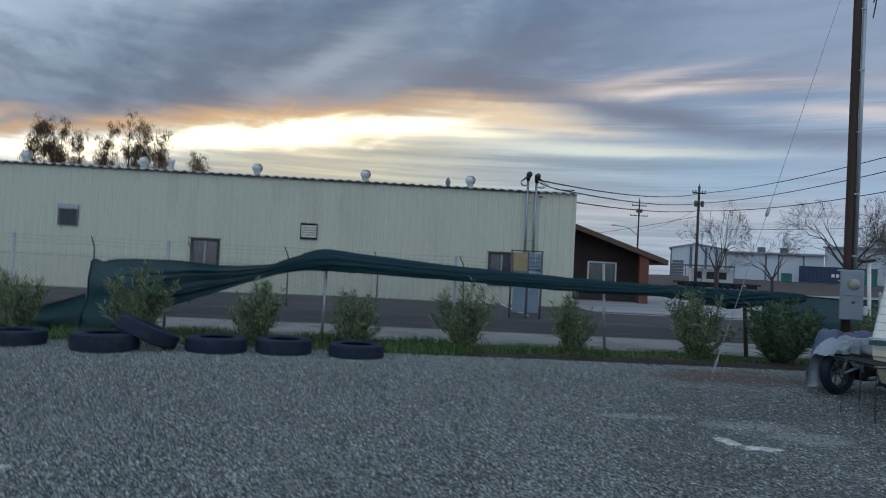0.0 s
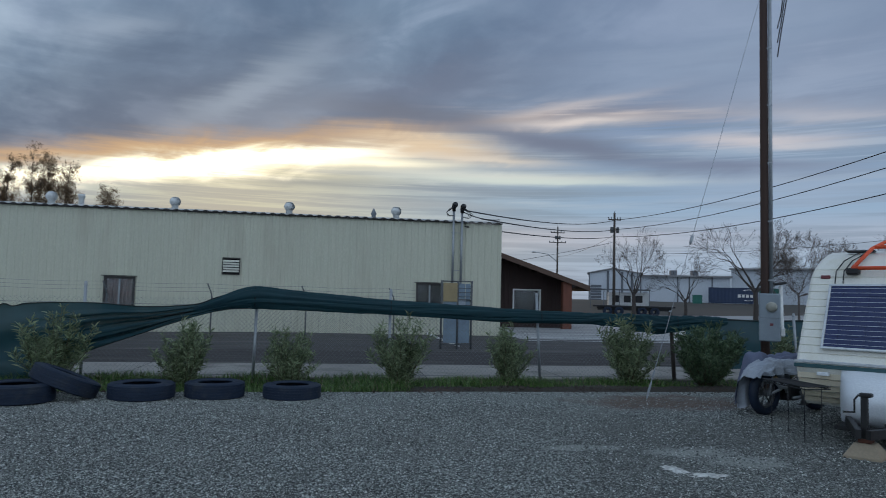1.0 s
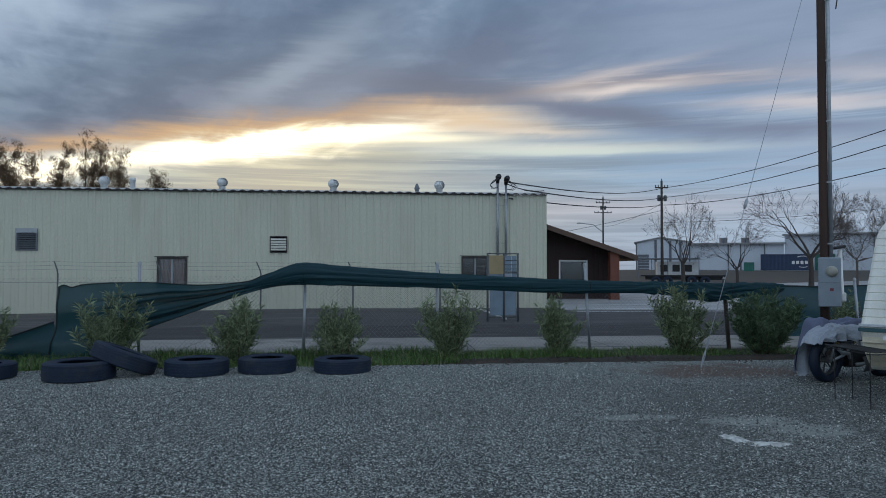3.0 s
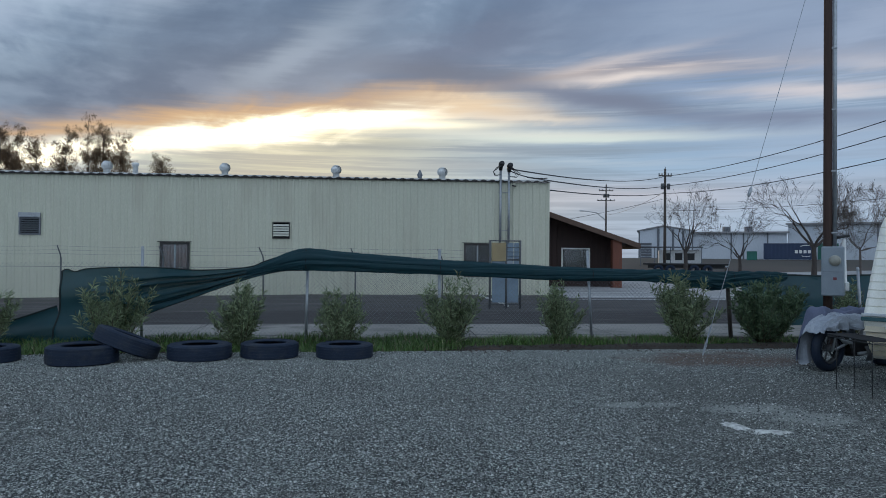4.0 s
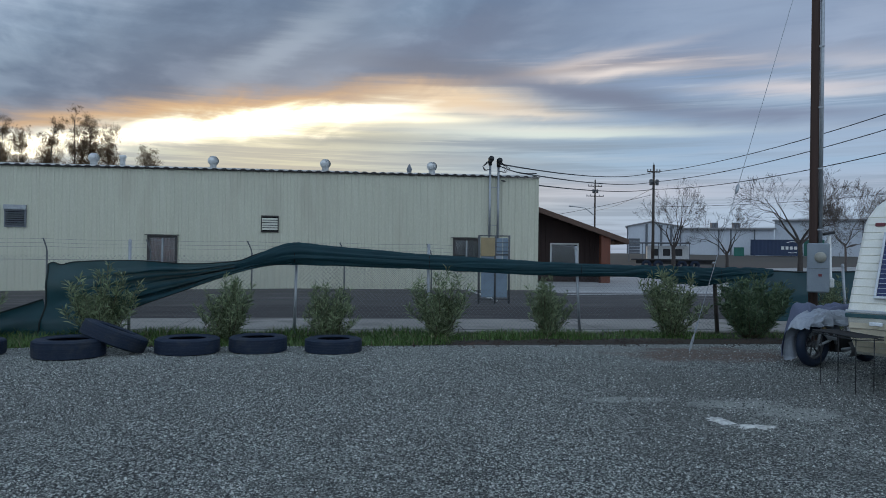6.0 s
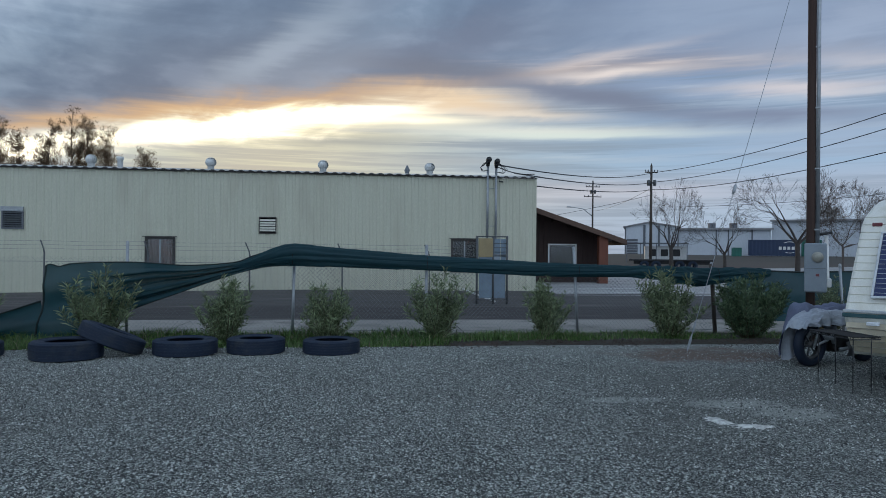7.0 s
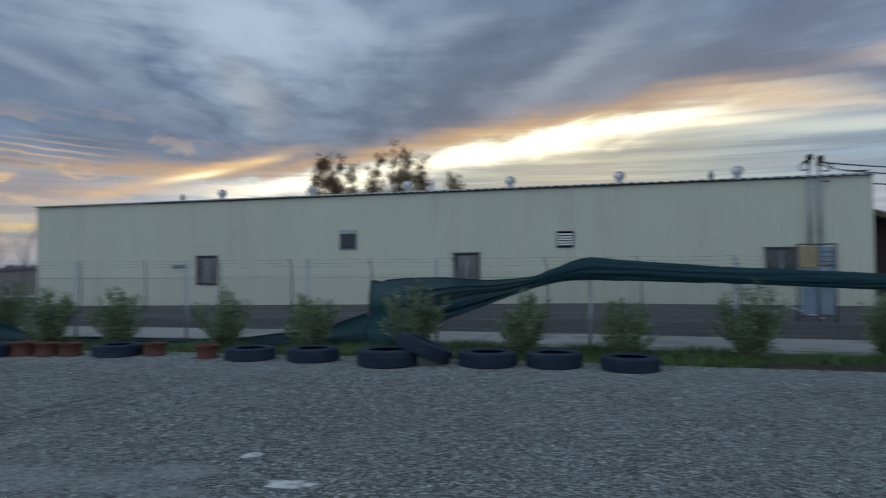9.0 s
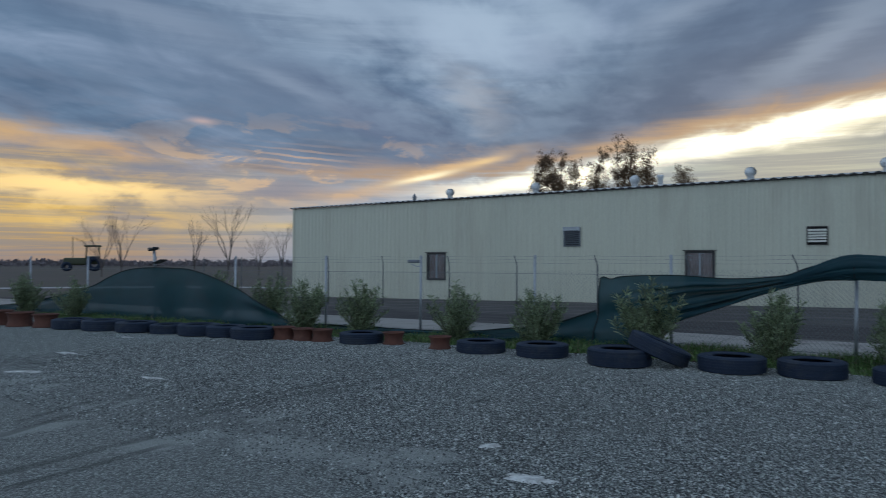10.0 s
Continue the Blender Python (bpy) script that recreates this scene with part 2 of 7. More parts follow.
sky = k.mix(k.m("MULTIPLY", k.m("MULTIPLY", k.step(lumps, 0.47, 0.68), bump_at(az, -60.0, 13.0)), k.m("MULTIPLY", bump_at(el, 6.0, 5.0), 0.85)), sky, (0.27, 0.27, 0.32))
sky = k.mix(k.m("MULTIPLY", k.m("MULTIPLY", k.step(lumps, 0.52, 0.34), bump_at(az, -63.0, 9.0)), k.m("MULTIPLY", bump_at(el, 5.6, 1.6), 0.9)), sky, (1.6, 1.05, 0.38))
sky = k.mix(k.m("MULTIPLY", k.m("MULTIPLY", k.step(lumps, 0.46, 0.38), bump_at(az, -48.0, 12.0)), k.m("MULTIPLY", bump_at(el, 7.5, 2.6), 0.6)), sky, (1.0, 0.60, 0.28))
# overhead and eastward the deck thins out into even evening sky
east = k.step(dy, 0.15, -0.4)
sky = k.mix(east, sky, (0.66, 0.77, 0.90))
sky = k.mix(0.006, sky, nishita.outputs[0])
bg = k.node("ShaderNodeBackground")
wt.links.new(sky, bg.inputs[0])
bg.inputs[1].default_value = 1.0
wt.links.new(bg.outputs[0], k.node("ShaderNodeOutputWorld").inputs[0])

sun = new("sun", bpy.data.lights.new("sun", "SUN"))
sun.data.energy, sun.data.angle, sun.data.color = 0.5, radians(12), (1.0, 0.78, 0.55)
_a, _e = radians(SUN_AZ), radians(SUN_EL)
sun.matrix_world = look((0, 0, 60), (-math.sin(_a) * math.cos(_e) * 10, -math.cos(_a) * math.cos(_e) * 10, 60 - math.sin(_e) * 10))


# ---- materials ----
def material(name, colour, rough=0.7, second=None, scale=4.0, fine_scale=60.0, bump=0.15, metal=0.0, amount=0.6, dirt=None, vary=0.0, stretch=(1, 1, 1), dirt_scale=0.6):
    """Base colour mottled at two scales, optional stains, a fine bump."""
    m = bpy.data.materials.new(name)
    m.use_nodes = True
    n = Nodes(m.node_tree)
    b = m.node_tree.nodes["Principled BSDF"]
    tc = n.node("ShaderNodeTexCoord").outputs["Object"]
    mp = n.node("ShaderNodeMapping")
    n.put(mp.inputs[0], tc)
    mp.inputs[3].default_value = stretch
    v = mp.outputs[0]
    second = second or tuple(c * 0.7 for c in colour)
    c = n.mix(n.m("MULTIPLY", n.step(n.noise(v, scale, 6), 0.35, 0.68), amount), colour, second)
    f = n.noise(v, fine_scale, 4, 0.6)
    c = n.mix(n.m("MULTIPLY", n.step(f, 0.4, 0.7), 0.35), c, tuple(min(1, x * 1.3) for x in colour))
    if dirt:
        c = n.mix(n.m("MULTIPLY", n.step(n.noise(v, dirt_scale, 7, 0.65), 0.5, 0.7), 0.8), c, dirt)
    if vary:
        r = n.node("ShaderNodeObjectInfo").outputs["Random"]
        c = n.mix(n.m("MULTIPLY", r, vary), c, tuple(x * 0.55 for x in colour))
    n.put(b.inputs["Base Color"], c)
    n.put(b.inputs["Roughness"], n.m("ADD", n.m("MULTIPLY", f, 0.2), rough - 0.1, clamp=True))
    b.inputs["Metallic"].default_value = metal
    if bump:
        bp = n.node("ShaderNodeBump")
        bp.inputs["Strength"].default_value = bump
        bp.inputs["Distance"].default_value = 0.01
        n.put(bp.inputs["Height"], f)
        n.put(b.inputs["Normal"], bp.outputs[0])
    return m


def gravel_material():
    m = bpy.data.materials.new("gravel")
    m.use_nodes = True
    n = Nodes(m.node_tree)
    b = m.node_tree.nodes["Principled BSDF"]
    v = n.node("ShaderNodeTexCoord").outputs["Object"]
    vo = n.node("ShaderNodeTexVoronoi")
    n.put(vo.inputs["Vector"], v)
    vo.inputs["Scale"].default_value = 62.0
    vo2 = n.node("ShaderNodeTexVoronoi")
    n.put(vo2.inputs["Vector"], v)
    vo2.inputs["Scale"].default_value = 92.0
    s1 = n.node("ShaderNodeSeparateColor")
    n.put(s1.inputs[0], vo.outputs["Color"])
    s2 = n.node("ShaderNodeSeparateColor")
    n.put(s2.inputs[0], vo2.outputs["Color"])
    g = n.ramp(n.m("MULTIPLY", n.m("ADD", s1.outputs[0], s2.outputs[0]), 0.5), [(0.14, (0.010, 0.011, 0.010)), (0.40, (0.058, 0.060, 0.057)), (0.60, (0.25, 0.25, 0.238)), (0.86, (0.74, 0.74, 0.70))])
    worn = n.step(n.noise(v, 0.35, 6, 0.6), 0.45, 0.65)
    g = n.mix(n.m("MULTIPLY", worn, 0.40), g, (0.17, 0.165, 0.15))
    pale = n.step(n.noise(v, 0.8, 7, 0.65, 0.4), 0.56, 0.70)
    g = n.mix(n.m("MULTIPLY", pale, 0.45), g, (0.30, 0.295, 0.28))
    sp = n.node("ShaderNodeSeparateXYZ")
    n.put(sp.inputs[0], v)
    # fresher pale stone along the back edge of the yard
    back = n.step(n.m("ADD", n.m("SUBTRACT", sp.outputs[1], n.m("MULTIPLY", sp.outputs[0], 0.12)), n.m("MULTIPLY", n.m("SUBTRACT", n.noise(v, 0.6, 4), 0.5), 3.0)), 9.6, 11.8)
    g = n.mix(n.m("MULTIPLY", back, 0.35), g, (0.34, 0.355, 0.345))
    # packed red-brown earth beside the hedge
    ddx = n.m("DIVIDE", n.m("SUBTRACT", sp.outputs[0], 5.7), 1.7)
    ddy = n.m("DIVIDE", n.m("SUBTRACT", sp.outputs[1], 11.3), 0.95)
    soil = n.m("SUBTRACT", 1.3, n.m("ADD", n.m("MULTIPLY", ddx, ddx), n.m("MULTIPLY", ddy, ddy)))
    soil = n.step(n.m("ADD", soil, n.m("MULTIPLY", n.m("SUBTRACT", n.noise(v, 1.6, 7, 0.68), 0.5), 3.4)), 0.0, 1.2)
    g = n.mix(n.m("MULTIPLY", soil, 0.8), g, n.mix(n.noise(v, 14.0, 5, 0.7), (0.075, 0.040, 0.030), (0.22, 0.125, 0.095)))
    # trodden darker earth where the gravel has thinned beside the caravan
    thin_ = n.m("ADD", n.m("MULTIPLY", sp.outputs[0], 0.22), n.m("MULTIPLY", n.m("SUBTRACT", n.noise(v, 0.55, 6, 0.6), 0.5), 2.4))
    g = n.mix(n.m("MULTIPLY", n.m("MULTIPLY", n.step(thin_, 0.35, 1.1), n.step(sp.outputs[1], 11.0, 8.0)), 0.5), g, n.mix(n.step(n.noise(v, 9.0, 5), 0.4, 0.65), (0.05, 0.047, 0.043), (0.10, 0.095, 0.088)))
    # finer, driven-over ground where vehicles turn, with a ragged edge
    wob = n.m("MULTIPLY", n.m("SUBTRACT", n.noise(v, 1.1, 6, 0.65), 0.5), 1.8)
    fx = n.step(n.m("ADD", sp.outputs[0], wob), -3.2, -3.9)
    fy = n.step(n.m("ADD", sp.outputs[1], wob), 5.5, 4.9)
    drove = n.m("MULTIPLY", fx, fy)
    g = n.mix(n.m("MULTIPLY", drove, 0.5), g, n.mix(n.step(n.noise(v, 30.0, 6, 0.75), 0.3, 0.7), (0.08, 0.079, 0.074), (0.38, 0.375, 0.355)))
    # pale fines showing through in worn spots
    ragged = n.m("MULTIPLY", n.m("SUBTRACT", n.noise(v, 3.5, 6, 0.7), 0.5), 2.6)
    for cx_, cy_, rx_, ry_ in ((-5.94, 4.0, 0.22, 0.5), (-3.78, 5.0, 0.3, 0.22), (-6.0, 5.4, 0.2, 0.35), (-7.4, 3.5, 0.14, 0.4), (-7.98, 4.5, 0.15, 0.4), (-9.8, 4.4, 0.3, 0.5), (-4.1, 4.6, 0.25, 0.2), (-3.5, 4.4, 0.35, 0.25), (-10.6, 4.6, 0.3, 0.5), (-5.0, 4.5, 0.5, 0.3), (2.9, 7.75, 0.45, 0.14), (4.1, 7.5, 0.5, 0.2), (4.5, 7.0, 0.45, 0.25)):
        ex_ = n.m("DIVIDE", n.m("SUBTRACT", sp.outputs[0], cx_), rx_ * 1.35)
        ey_ = n.m("DIVIDE", n.m("SUBTRACT", sp.outputs[1], cy_), ry_ * 1.35)
        near = n.m("ADD", n.m("SUBTRACT", 1.0, n.m("ADD", n.m("MULTIPLY", ex_, ex_), n.m("MULTIPLY", ey_, ey_))), ragged)
        g = n.mix(n.m("MULTIPLY", n.step(near, 0.0, 0.8), 0.85), g, n.mix(n.noise(v, 24.0, 5, 0.7), (0.24, 0.235, 0.22), (0.46, 0.455, 0.435)))
    # narrow wheel tracks pressed across the yard
    for cx_, cy_, ang_, wid, half in ((-6.68, 6.6, 89.0, 0.15, 2.4), (-7.02, 6.4, 91.0, 0.12, 2.0), (-7.72, 3.9, 113.0, 0.09, 1.3), (-8.02, 3.8, 113.0, 0.06, 1.2), (-6.15, 3.3, 94.0, 0.10, 1.3), (-5.75, 3.2, 96.0, 0.07, 0.9)):
        ca, sa = math.cos(radians(ang_)), math.sin(radians(ang_))
        off = n.m("ADD", n.m("MULTIPLY", n.m("SUBTRACT", sp.outputs[0], cx_), -sa), n.m("MULTIPLY", n.m("SUBTRACT", sp.outputs[1], cy_), ca))
        run = n.m("ABSOLUTE", n.m("ADD", n.m("MULTIPLY", n.m("SUBTRACT", sp.outputs[0], cx_), ca), n.m("MULTIPLY", n.m("SUBTRACT", sp.outputs[1], cy_), sa)))
        off = n.m("ABSOLUTE", n.m("ADD", off, n.m("MULTIPLY", n.m("SUBTRACT", n.noise(v, 0.9, 4), 0.5), 0.22)))
        press = n.m("MULTIPLY", n.m("MULTIPLY", n.step(off, wid, wid * 0.45), n.step(run, half, half * 0.6)), n.step(n.noise(v, 2.4, 5), 0.33, 0.5))
        g = n.mix(n.m("MULTIPLY", press, 0.5), g, (0.038, 0.037, 0.035))
    g = n.mix(1.0, g, (1.06, 1.11, 1.06), "MULTIPLY")
    n.put(b.inputs["Base Color"], g)
    b.inputs["Roughness"].default_value = 0.85
    bp = n.node("ShaderNodeBump")
    bp.inputs["Strength"].default_value = 1.0
    bp.inputs["Distance"].default_value = 0.022
    n.put(bp.inputs["Height"], n.m("ADD", n.m("SUBTRACT", 1.0, vo.outputs["Distance"]), n.m("MULTIPLY", vo2.outputs["Distance"], -0.5)))
    n.put(b.inputs["Normal"], bp.outputs[0])
    return m


def leaf_material(name, a, b_, translucent=0.25):
    m = bpy.data.materials.new(name)
    m.use_nodes = True
    n = Nodes(m.node_tree)
    b = m.node_tree.nodes["Principled BSDF"]
    r = n.node("ShaderNodeNewGeometry").outputs["Random Per Island"]
    c = n.ramp(r, [(0.0, a), (0.7, b_), (1.0, tuple(min(1, x * 1.5) for x in b_))])
    n.put(b.inputs["Base Color"], c)
    b.inputs["Roughness"].default_value = 0.55
    tr = n.node("ShaderNodeBsdfTranslucent")
    n.put(tr.inputs[0], c)
    mx = n.node("ShaderNodeMixShader")
    mx.inputs[0].default_value = translucent
    n.put(mx.inputs[1], b.outputs[0])
    n.put(mx.inputs[2], tr.outputs[0])
    n.put(m.node_tree.nodes["Material Output"].inputs[0], mx.outputs[0])
    return m


def netting_material(name="green_shade_cloth", open_=0.07):
    m = material(name, (0.008, 0.047, 0.063), 0.7, (0.005, 0.029, 0.042), 2.5, 220.0, 0.2)
    n = Nodes(m.node_tree)
    b = m.node_tree.nodes["Principled BSDF"]
    t = n.node("ShaderNodeBsdfTransparent")
    tl = n.node("ShaderNodeBsdfTranslucent")
    tl.inputs[0].default_value = (0.02, 0.13, 0.132, 1)
    mx = n.node("ShaderNodeMixShader")
    mx.inputs[0].default_value = 0.3
    n.put(mx.inputs[1], b.outputs[0])
    n.put(mx.inputs[2], tl.outputs[0])
    m2 = n.node("ShaderNodeMixShader")
    m2.inputs[0].default_value = open_
    n.put(m2.inputs[1], mx.outputs[0])
    n.put(m2.inputs[2], t.outputs[0])
    n.put(m.node_tree.nodes["Material Output"].inputs[0], m2.outputs[0])
    return m


def glass_material(name, tint=(0.55, 0.60, 0.60)):
    m = bpy.data.materials.new(name)
    m.use_nodes = True
    b = m.node_tree.nodes["Principled BSDF"]
    b.inputs["Base Color"].default_value = (*tint, 1)
    b.inputs["Roughness"].default_value = 0.06
    b.inputs["Transmission Weight"].default_value = 0.95
    b.inputs["IOR"].default_value = 1.45
    return m


M = {
    "gravel": gravel_material(),
    "soil": material("damp_soil", (0.042, 0.034, 0.026), 0.95, (0.024, 0.022, 0.015), 1.5, 40.0, 0.6),
    "clod": material("crumbled_earth", (0.055, 0.040, 0.032), 0.95, (0.028, 0.022, 0.018), 5.0, 60.0, 0.4, dirt=(0.11, 0.075, 0.06), dirt_scale=1.2),
    "asphalt": material("worn_asphalt", (0.075, 0.067, 0.064), 0.9, (0.032, 0.029, 0.028), 0.9, 10.0, 1.0, amount=0.9, dirt=(0.16, 0.145, 0.13), dirt_scale=0.7, stretch=(0.35, 1.8, 1)),
    "dirt": material("dark_packed_dirt", (0.052, 0.045, 0.042), 0.95, (0.020, 0.018, 0.017), 1.4, 9.0, 1.0, amount=0.9, dirt=(0.12, 0.105, 0.095), dirt_scale=1.0, stretch=(0.35, 1.8, 1)),
    "lot": material("pale_parking_asphalt", (0.40, 0.395, 0.39), 0.9, (0.26, 0.255, 0.25), 0.5, 20.0, 0.5, amount=0.9, dirt=(0.31, 0.30, 0.29), dirt_scale=0.35, stretch=(0.3, 1.6, 1)),
    "field": material("dry_field", (0.075, 0.062, 0.05), 0.95, (0.045, 0.042, 0.032), 0.05, 2.0, 0.3, dirt=(0.055, 0.058, 0.038), dirt_scale=0.02),
    "concrete": material("weathered_concrete", (0.34, 0.32, 0.285), 0.9, (0.25, 0.235, 0.21), 1.2, 30.0, 0.3, dirt=(0.11, 0.10, 0.085), vary=0.45),
    "chalk": material("white_chalk", (0.68, 0.68, 0.64), 0.9, (0.32, 0.31, 0.29), 14.0, 80.0, 0.5, amount=0.9),
    "paint": material("faded_white_paint", (0.7, 0.7, 0.68), 0.8, (0.4, 0.4, 0.39), 3.0, 60.0, 0.1),
    "siding": material("cream_steel_siding", (0.54, 0.54, 0.43), 0.5, (0.53, 0.52, 0.41), 0.5, 25.0, 0.04, dirt=(0.49, 0.475, 0.375), vary=0.10, stretch=(1.5, 1, 0.35)),
    "roofing": material("galvanised_roofing", (0.62, 0.62, 0.60), 0.45, (0.22, 0.21, 0.2), 1.5, 40.0, 0.1, 0.3),
    "bronze": material("dark_bronze_frame", (0.035, 0.03, 0.028), 0.4, None, 5, 60, 0.05),
    "dial": material("meter_glass_grey", (0.36, 0.35, 0.30), 0.3, (0.24, 0.24, 0.21), 20, 60, 0),
    # near-black colour standing in for the shade inside rooms
    "dark": material("unlit_interior", (0.03, 0.03, 0.032), 0.9),
    "curtain": material("brown_curtain", (0.34, 0.22, 0.20), 0.9, (0.12, 0.08, 0.07), 3.0, 40, 0.2, stretch=(6, 1, 0.3)),
    "glass": glass_material("window_glass", (0.85, 0.88, 0.88)),
    "louvre": material("grey_louvre_steel", (0.15, 0.165, 0.185), 0.5, (0.12, 0.13, 0.15), 5, 60, 0.05),
    "louvre_pale": material("pale_louvre_steel", (0.62, 0.61, 0.54), 0.5, (0.5, 0.5, 0.44), 5, 60, 0.05),
    "white_metal": material("white_galvanised_cap", (0.62, 0.63, 0.62), 0.4, (0.45, 0.46, 0.46), 6, 50, 0.05, 0.3),
    "galv": material("galvanised_steel", (0.36, 0.38, 0.40), 0.45, (0.24, 0.26, 0.28), 12, 80, 0.1, 0.6),
    "wire": material("dull_fence_wire", (0.20, 0.21, 0.22), 0.55, None, 20, 80, 0, 0.5),
    "dull_pipe": material("weathered_dark_pipe", (0.10, 0.105, 0.11), 0.6, (0.06, 0.063, 0.066), 9, 60, 0.1, 0.2),
    "cable": material("black_cable", (0.015, 0.015, 0.017), 0.6, None, 5, 40, 0),
    "siding_brown": material("dark_red_brown_boards", (0.034, 0.016, 0.013), 0.75, (0.018, 0.010, 0.009), 2, 40, 0.3, stretch=(6, 6, 0.4)),
    "post_brown": material("red_brown_post", (0.15, 0.05, 0.028), 0.7, (0.09, 0.032, 0.02), 3, 40, 0.2, stretch=(4, 4, 0.4)),
    "fascia": material("brown_fascia", (0.10, 0.058, 0.040), 0.7, (0.065, 0.038, 0.028), 3, 40, 0.2),
    "white_trim": material("white_window_trim", (0.7, 0.7, 0.68), 0.5, None, 6, 50, 0.05),
    "rubber": material("weathered_tyre_rubber", (0.014, 0.023, 0.044), 0.62, (0.022, 0.033, 0.057), 5.0, 70.0, 0.15, dirt=(0.042, 0.047, 0.056), dirt_scale=3.0, vary=0.3),
    "rust": material("rusty_steel", (0.11, 0.042, 0.026), 0.85, (0.05, 0.022, 0.018), 6.0, 60.0, 0.4, dirt=(0.15, 0.065, 0.04), dirt_scale=4.0, vary=0.4),
    "net": netting_material(),
    "net_sheer": netting_material("sheer_green_shade_cloth", 0.17),
    "hem": material("dark_net_hem", (0.008, 0.02, 0.02), 0.8),
    "wood_pole": material("creosoted_pole", (0.060, 0.034, 0.026), 0.85, (0.034, 0.021, 0.018), 3.0, 50.0, 0.5, stretch=(7, 7, 0.25)),
    "far_pole": material("grey_brown_pole", (0.07, 0.058, 0.05), 0.9, None, 3.0, 50.0, 0.3),
    "meter_grey": material("grey_meter_enamel", (0.27, 0.31, 0.35), 0.45, (0.21, 0.25, 0.29), 4, 60, 0.06),
    "red": material("faded_red_plastic", (0.20, 0.05, 0.06), 0.5),
    "leaf": leaf_material("oleander_leaf", (0.064, 0.09, 0.046), (0.21, 0.258, 0.138)),
    "leaf_dark": leaf_material("dark_oleander_leaf", (0.042, 0.074, 0.04), (0.12, 0.175, 0.09)),
    "stem": material("brown_green_stem", (0.10, 0.085, 0.05), 0.8),
    "grass": leaf_material("rough_grass", (0.045, 0.085, 0.022), (0.11, 0.19, 0.05)),
    "straw": leaf_material("dry_grass", (0.16, 0.14, 0.08), (0.25, 0.22, 0.14)),
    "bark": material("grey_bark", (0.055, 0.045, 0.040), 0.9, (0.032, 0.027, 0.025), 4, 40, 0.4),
    # far trees: distance haze is mixed into this paler bark colour
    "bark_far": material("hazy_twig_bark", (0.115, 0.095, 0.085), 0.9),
    # the warm brown of low sun through the crowns is put into the leaf colour
    "euc_leaf": leaf_material("backlit_eucalyptus_leaf", (0.09, 0.055, 0.032), (0.20, 0.13, 0.07), 0.55),
    "warehouse": material("pale_blue_white_cladding", (0.50, 0.53, 0.58), 0.6, (0.42, 0.45, 0.50), 0.2, 8.0, 0.05, stretch=(1, 1, 0.3)),
    "warehouse_trim": material("grey_cladding_trim", (0.13, 0.14, 0.16), 0.6),
    "warehouse_roof": material("dull_roof_sheet", (0.25, 0.25, 0.26), 0.6),
    "container_blue": material("navy_container_steel", (0.012, 0.028, 0.075), 0.5, (0.02, 0.035, 0.08), 1, 20, 0.05),
    "container_green": material("green_container_steel", (0.02, 0.13, 0.10), 0.5, None, 1, 20, 0.05),
    "black": material("black_paint", (0.012, 0.012, 0.013), 0.5),
    "trailer": material("off_white_ribbed_aluminium", (0.80, 0.785, 0.71), 0.4, (0.72, 0.70, 0.62), 1.2, 50, 0.05, dirt=(0.64, 0.61, 0.5), dirt_scale=1.0, stretch=(1.5, 1.5, 0.6)),
    "trailer_beige": material("yellowed_beige_siding", (0.58, 0.52, 0.39), 0.5, (0.42, 0.37, 0.27), 2, 50, 0.05),
    "trailer_white": material("white_gas_cover", (0.72, 0.75, 0.79), 0.35, (0.62, 0.65, 0.68), 2, 50, 0.05),
    "teal": material("dark_teal_stripe", (0.03, 0.09, 0.10), 0.5),
    "solar": material("blue_solar_cell", (0.012, 0.022, 0.085), 0.2, (0.018, 0.03, 0.11), 6, 90, 0.02),
    "solar_line": material("silver_busbar", (0.45, 0.48, 0.55), 0.4, None, 6, 60, 0, 0.3),
    "alu": material("bare_aluminium", (0.6, 0.62, 0.64), 0.35, None, 6, 60, 0.03, 0.7),
    "orange": material("orange_painted_steel", (0.75, 0.10, 0.03), 0.45, (0.6, 0.08, 0.03), 4, 50, 0.05),
    "orange_plastic": material("orange_plastic", (0.75, 0.22, 0.02), 0.5),
    "block": material("tan_timber_block", (0.34, 0.28, 0.20), 0.85, (0.25, 0.20, 0.14), 3, 40, 0.2),
    "cover": material("grey_blue_tarpaulin", (0.36, 0.39, 0.44), 0.4, (0.24, 0.265, 0.31), 4, 40, 0.1),
    "cover_dark": material("dark_blue_tarpaulin", (0.13, 0.145, 0.22), 0.6, (0.085, 0.10, 0.16), 4, 40, 0.1),
    "yellow_sign": material("faded_yellow_board", (0.32, 0.25, 0.13), 0.6, (0.22, 0.17, 0.10), 3, 30, 0.05),
    "blue_sheet": material("pale_blue_sheet", (0.19, 0.25, 0.31), 0.5, (0.12, 0.16, 0.21), 3, 30, 0.05),
    "truck_white": material("dusty_white_paint", (0.5, 0.5, 0.5), 0.5),
    "tractor": material("olive_tractor_paint", (0.06, 0.066, 0.032), 0.6),
    # scrub on the horizon, its colour lifted to carry the haze
    "treeline": material("hazy_scrub", (0.19, 0.165, 0.17), 0.95, (0.13, 0.115, 0.118), 0.05, 1.0, 0),
}

M["rubber"].node_tree.nodes["Principled BSDF"].inputs["Specular IOR Level"].default_value = 0.25


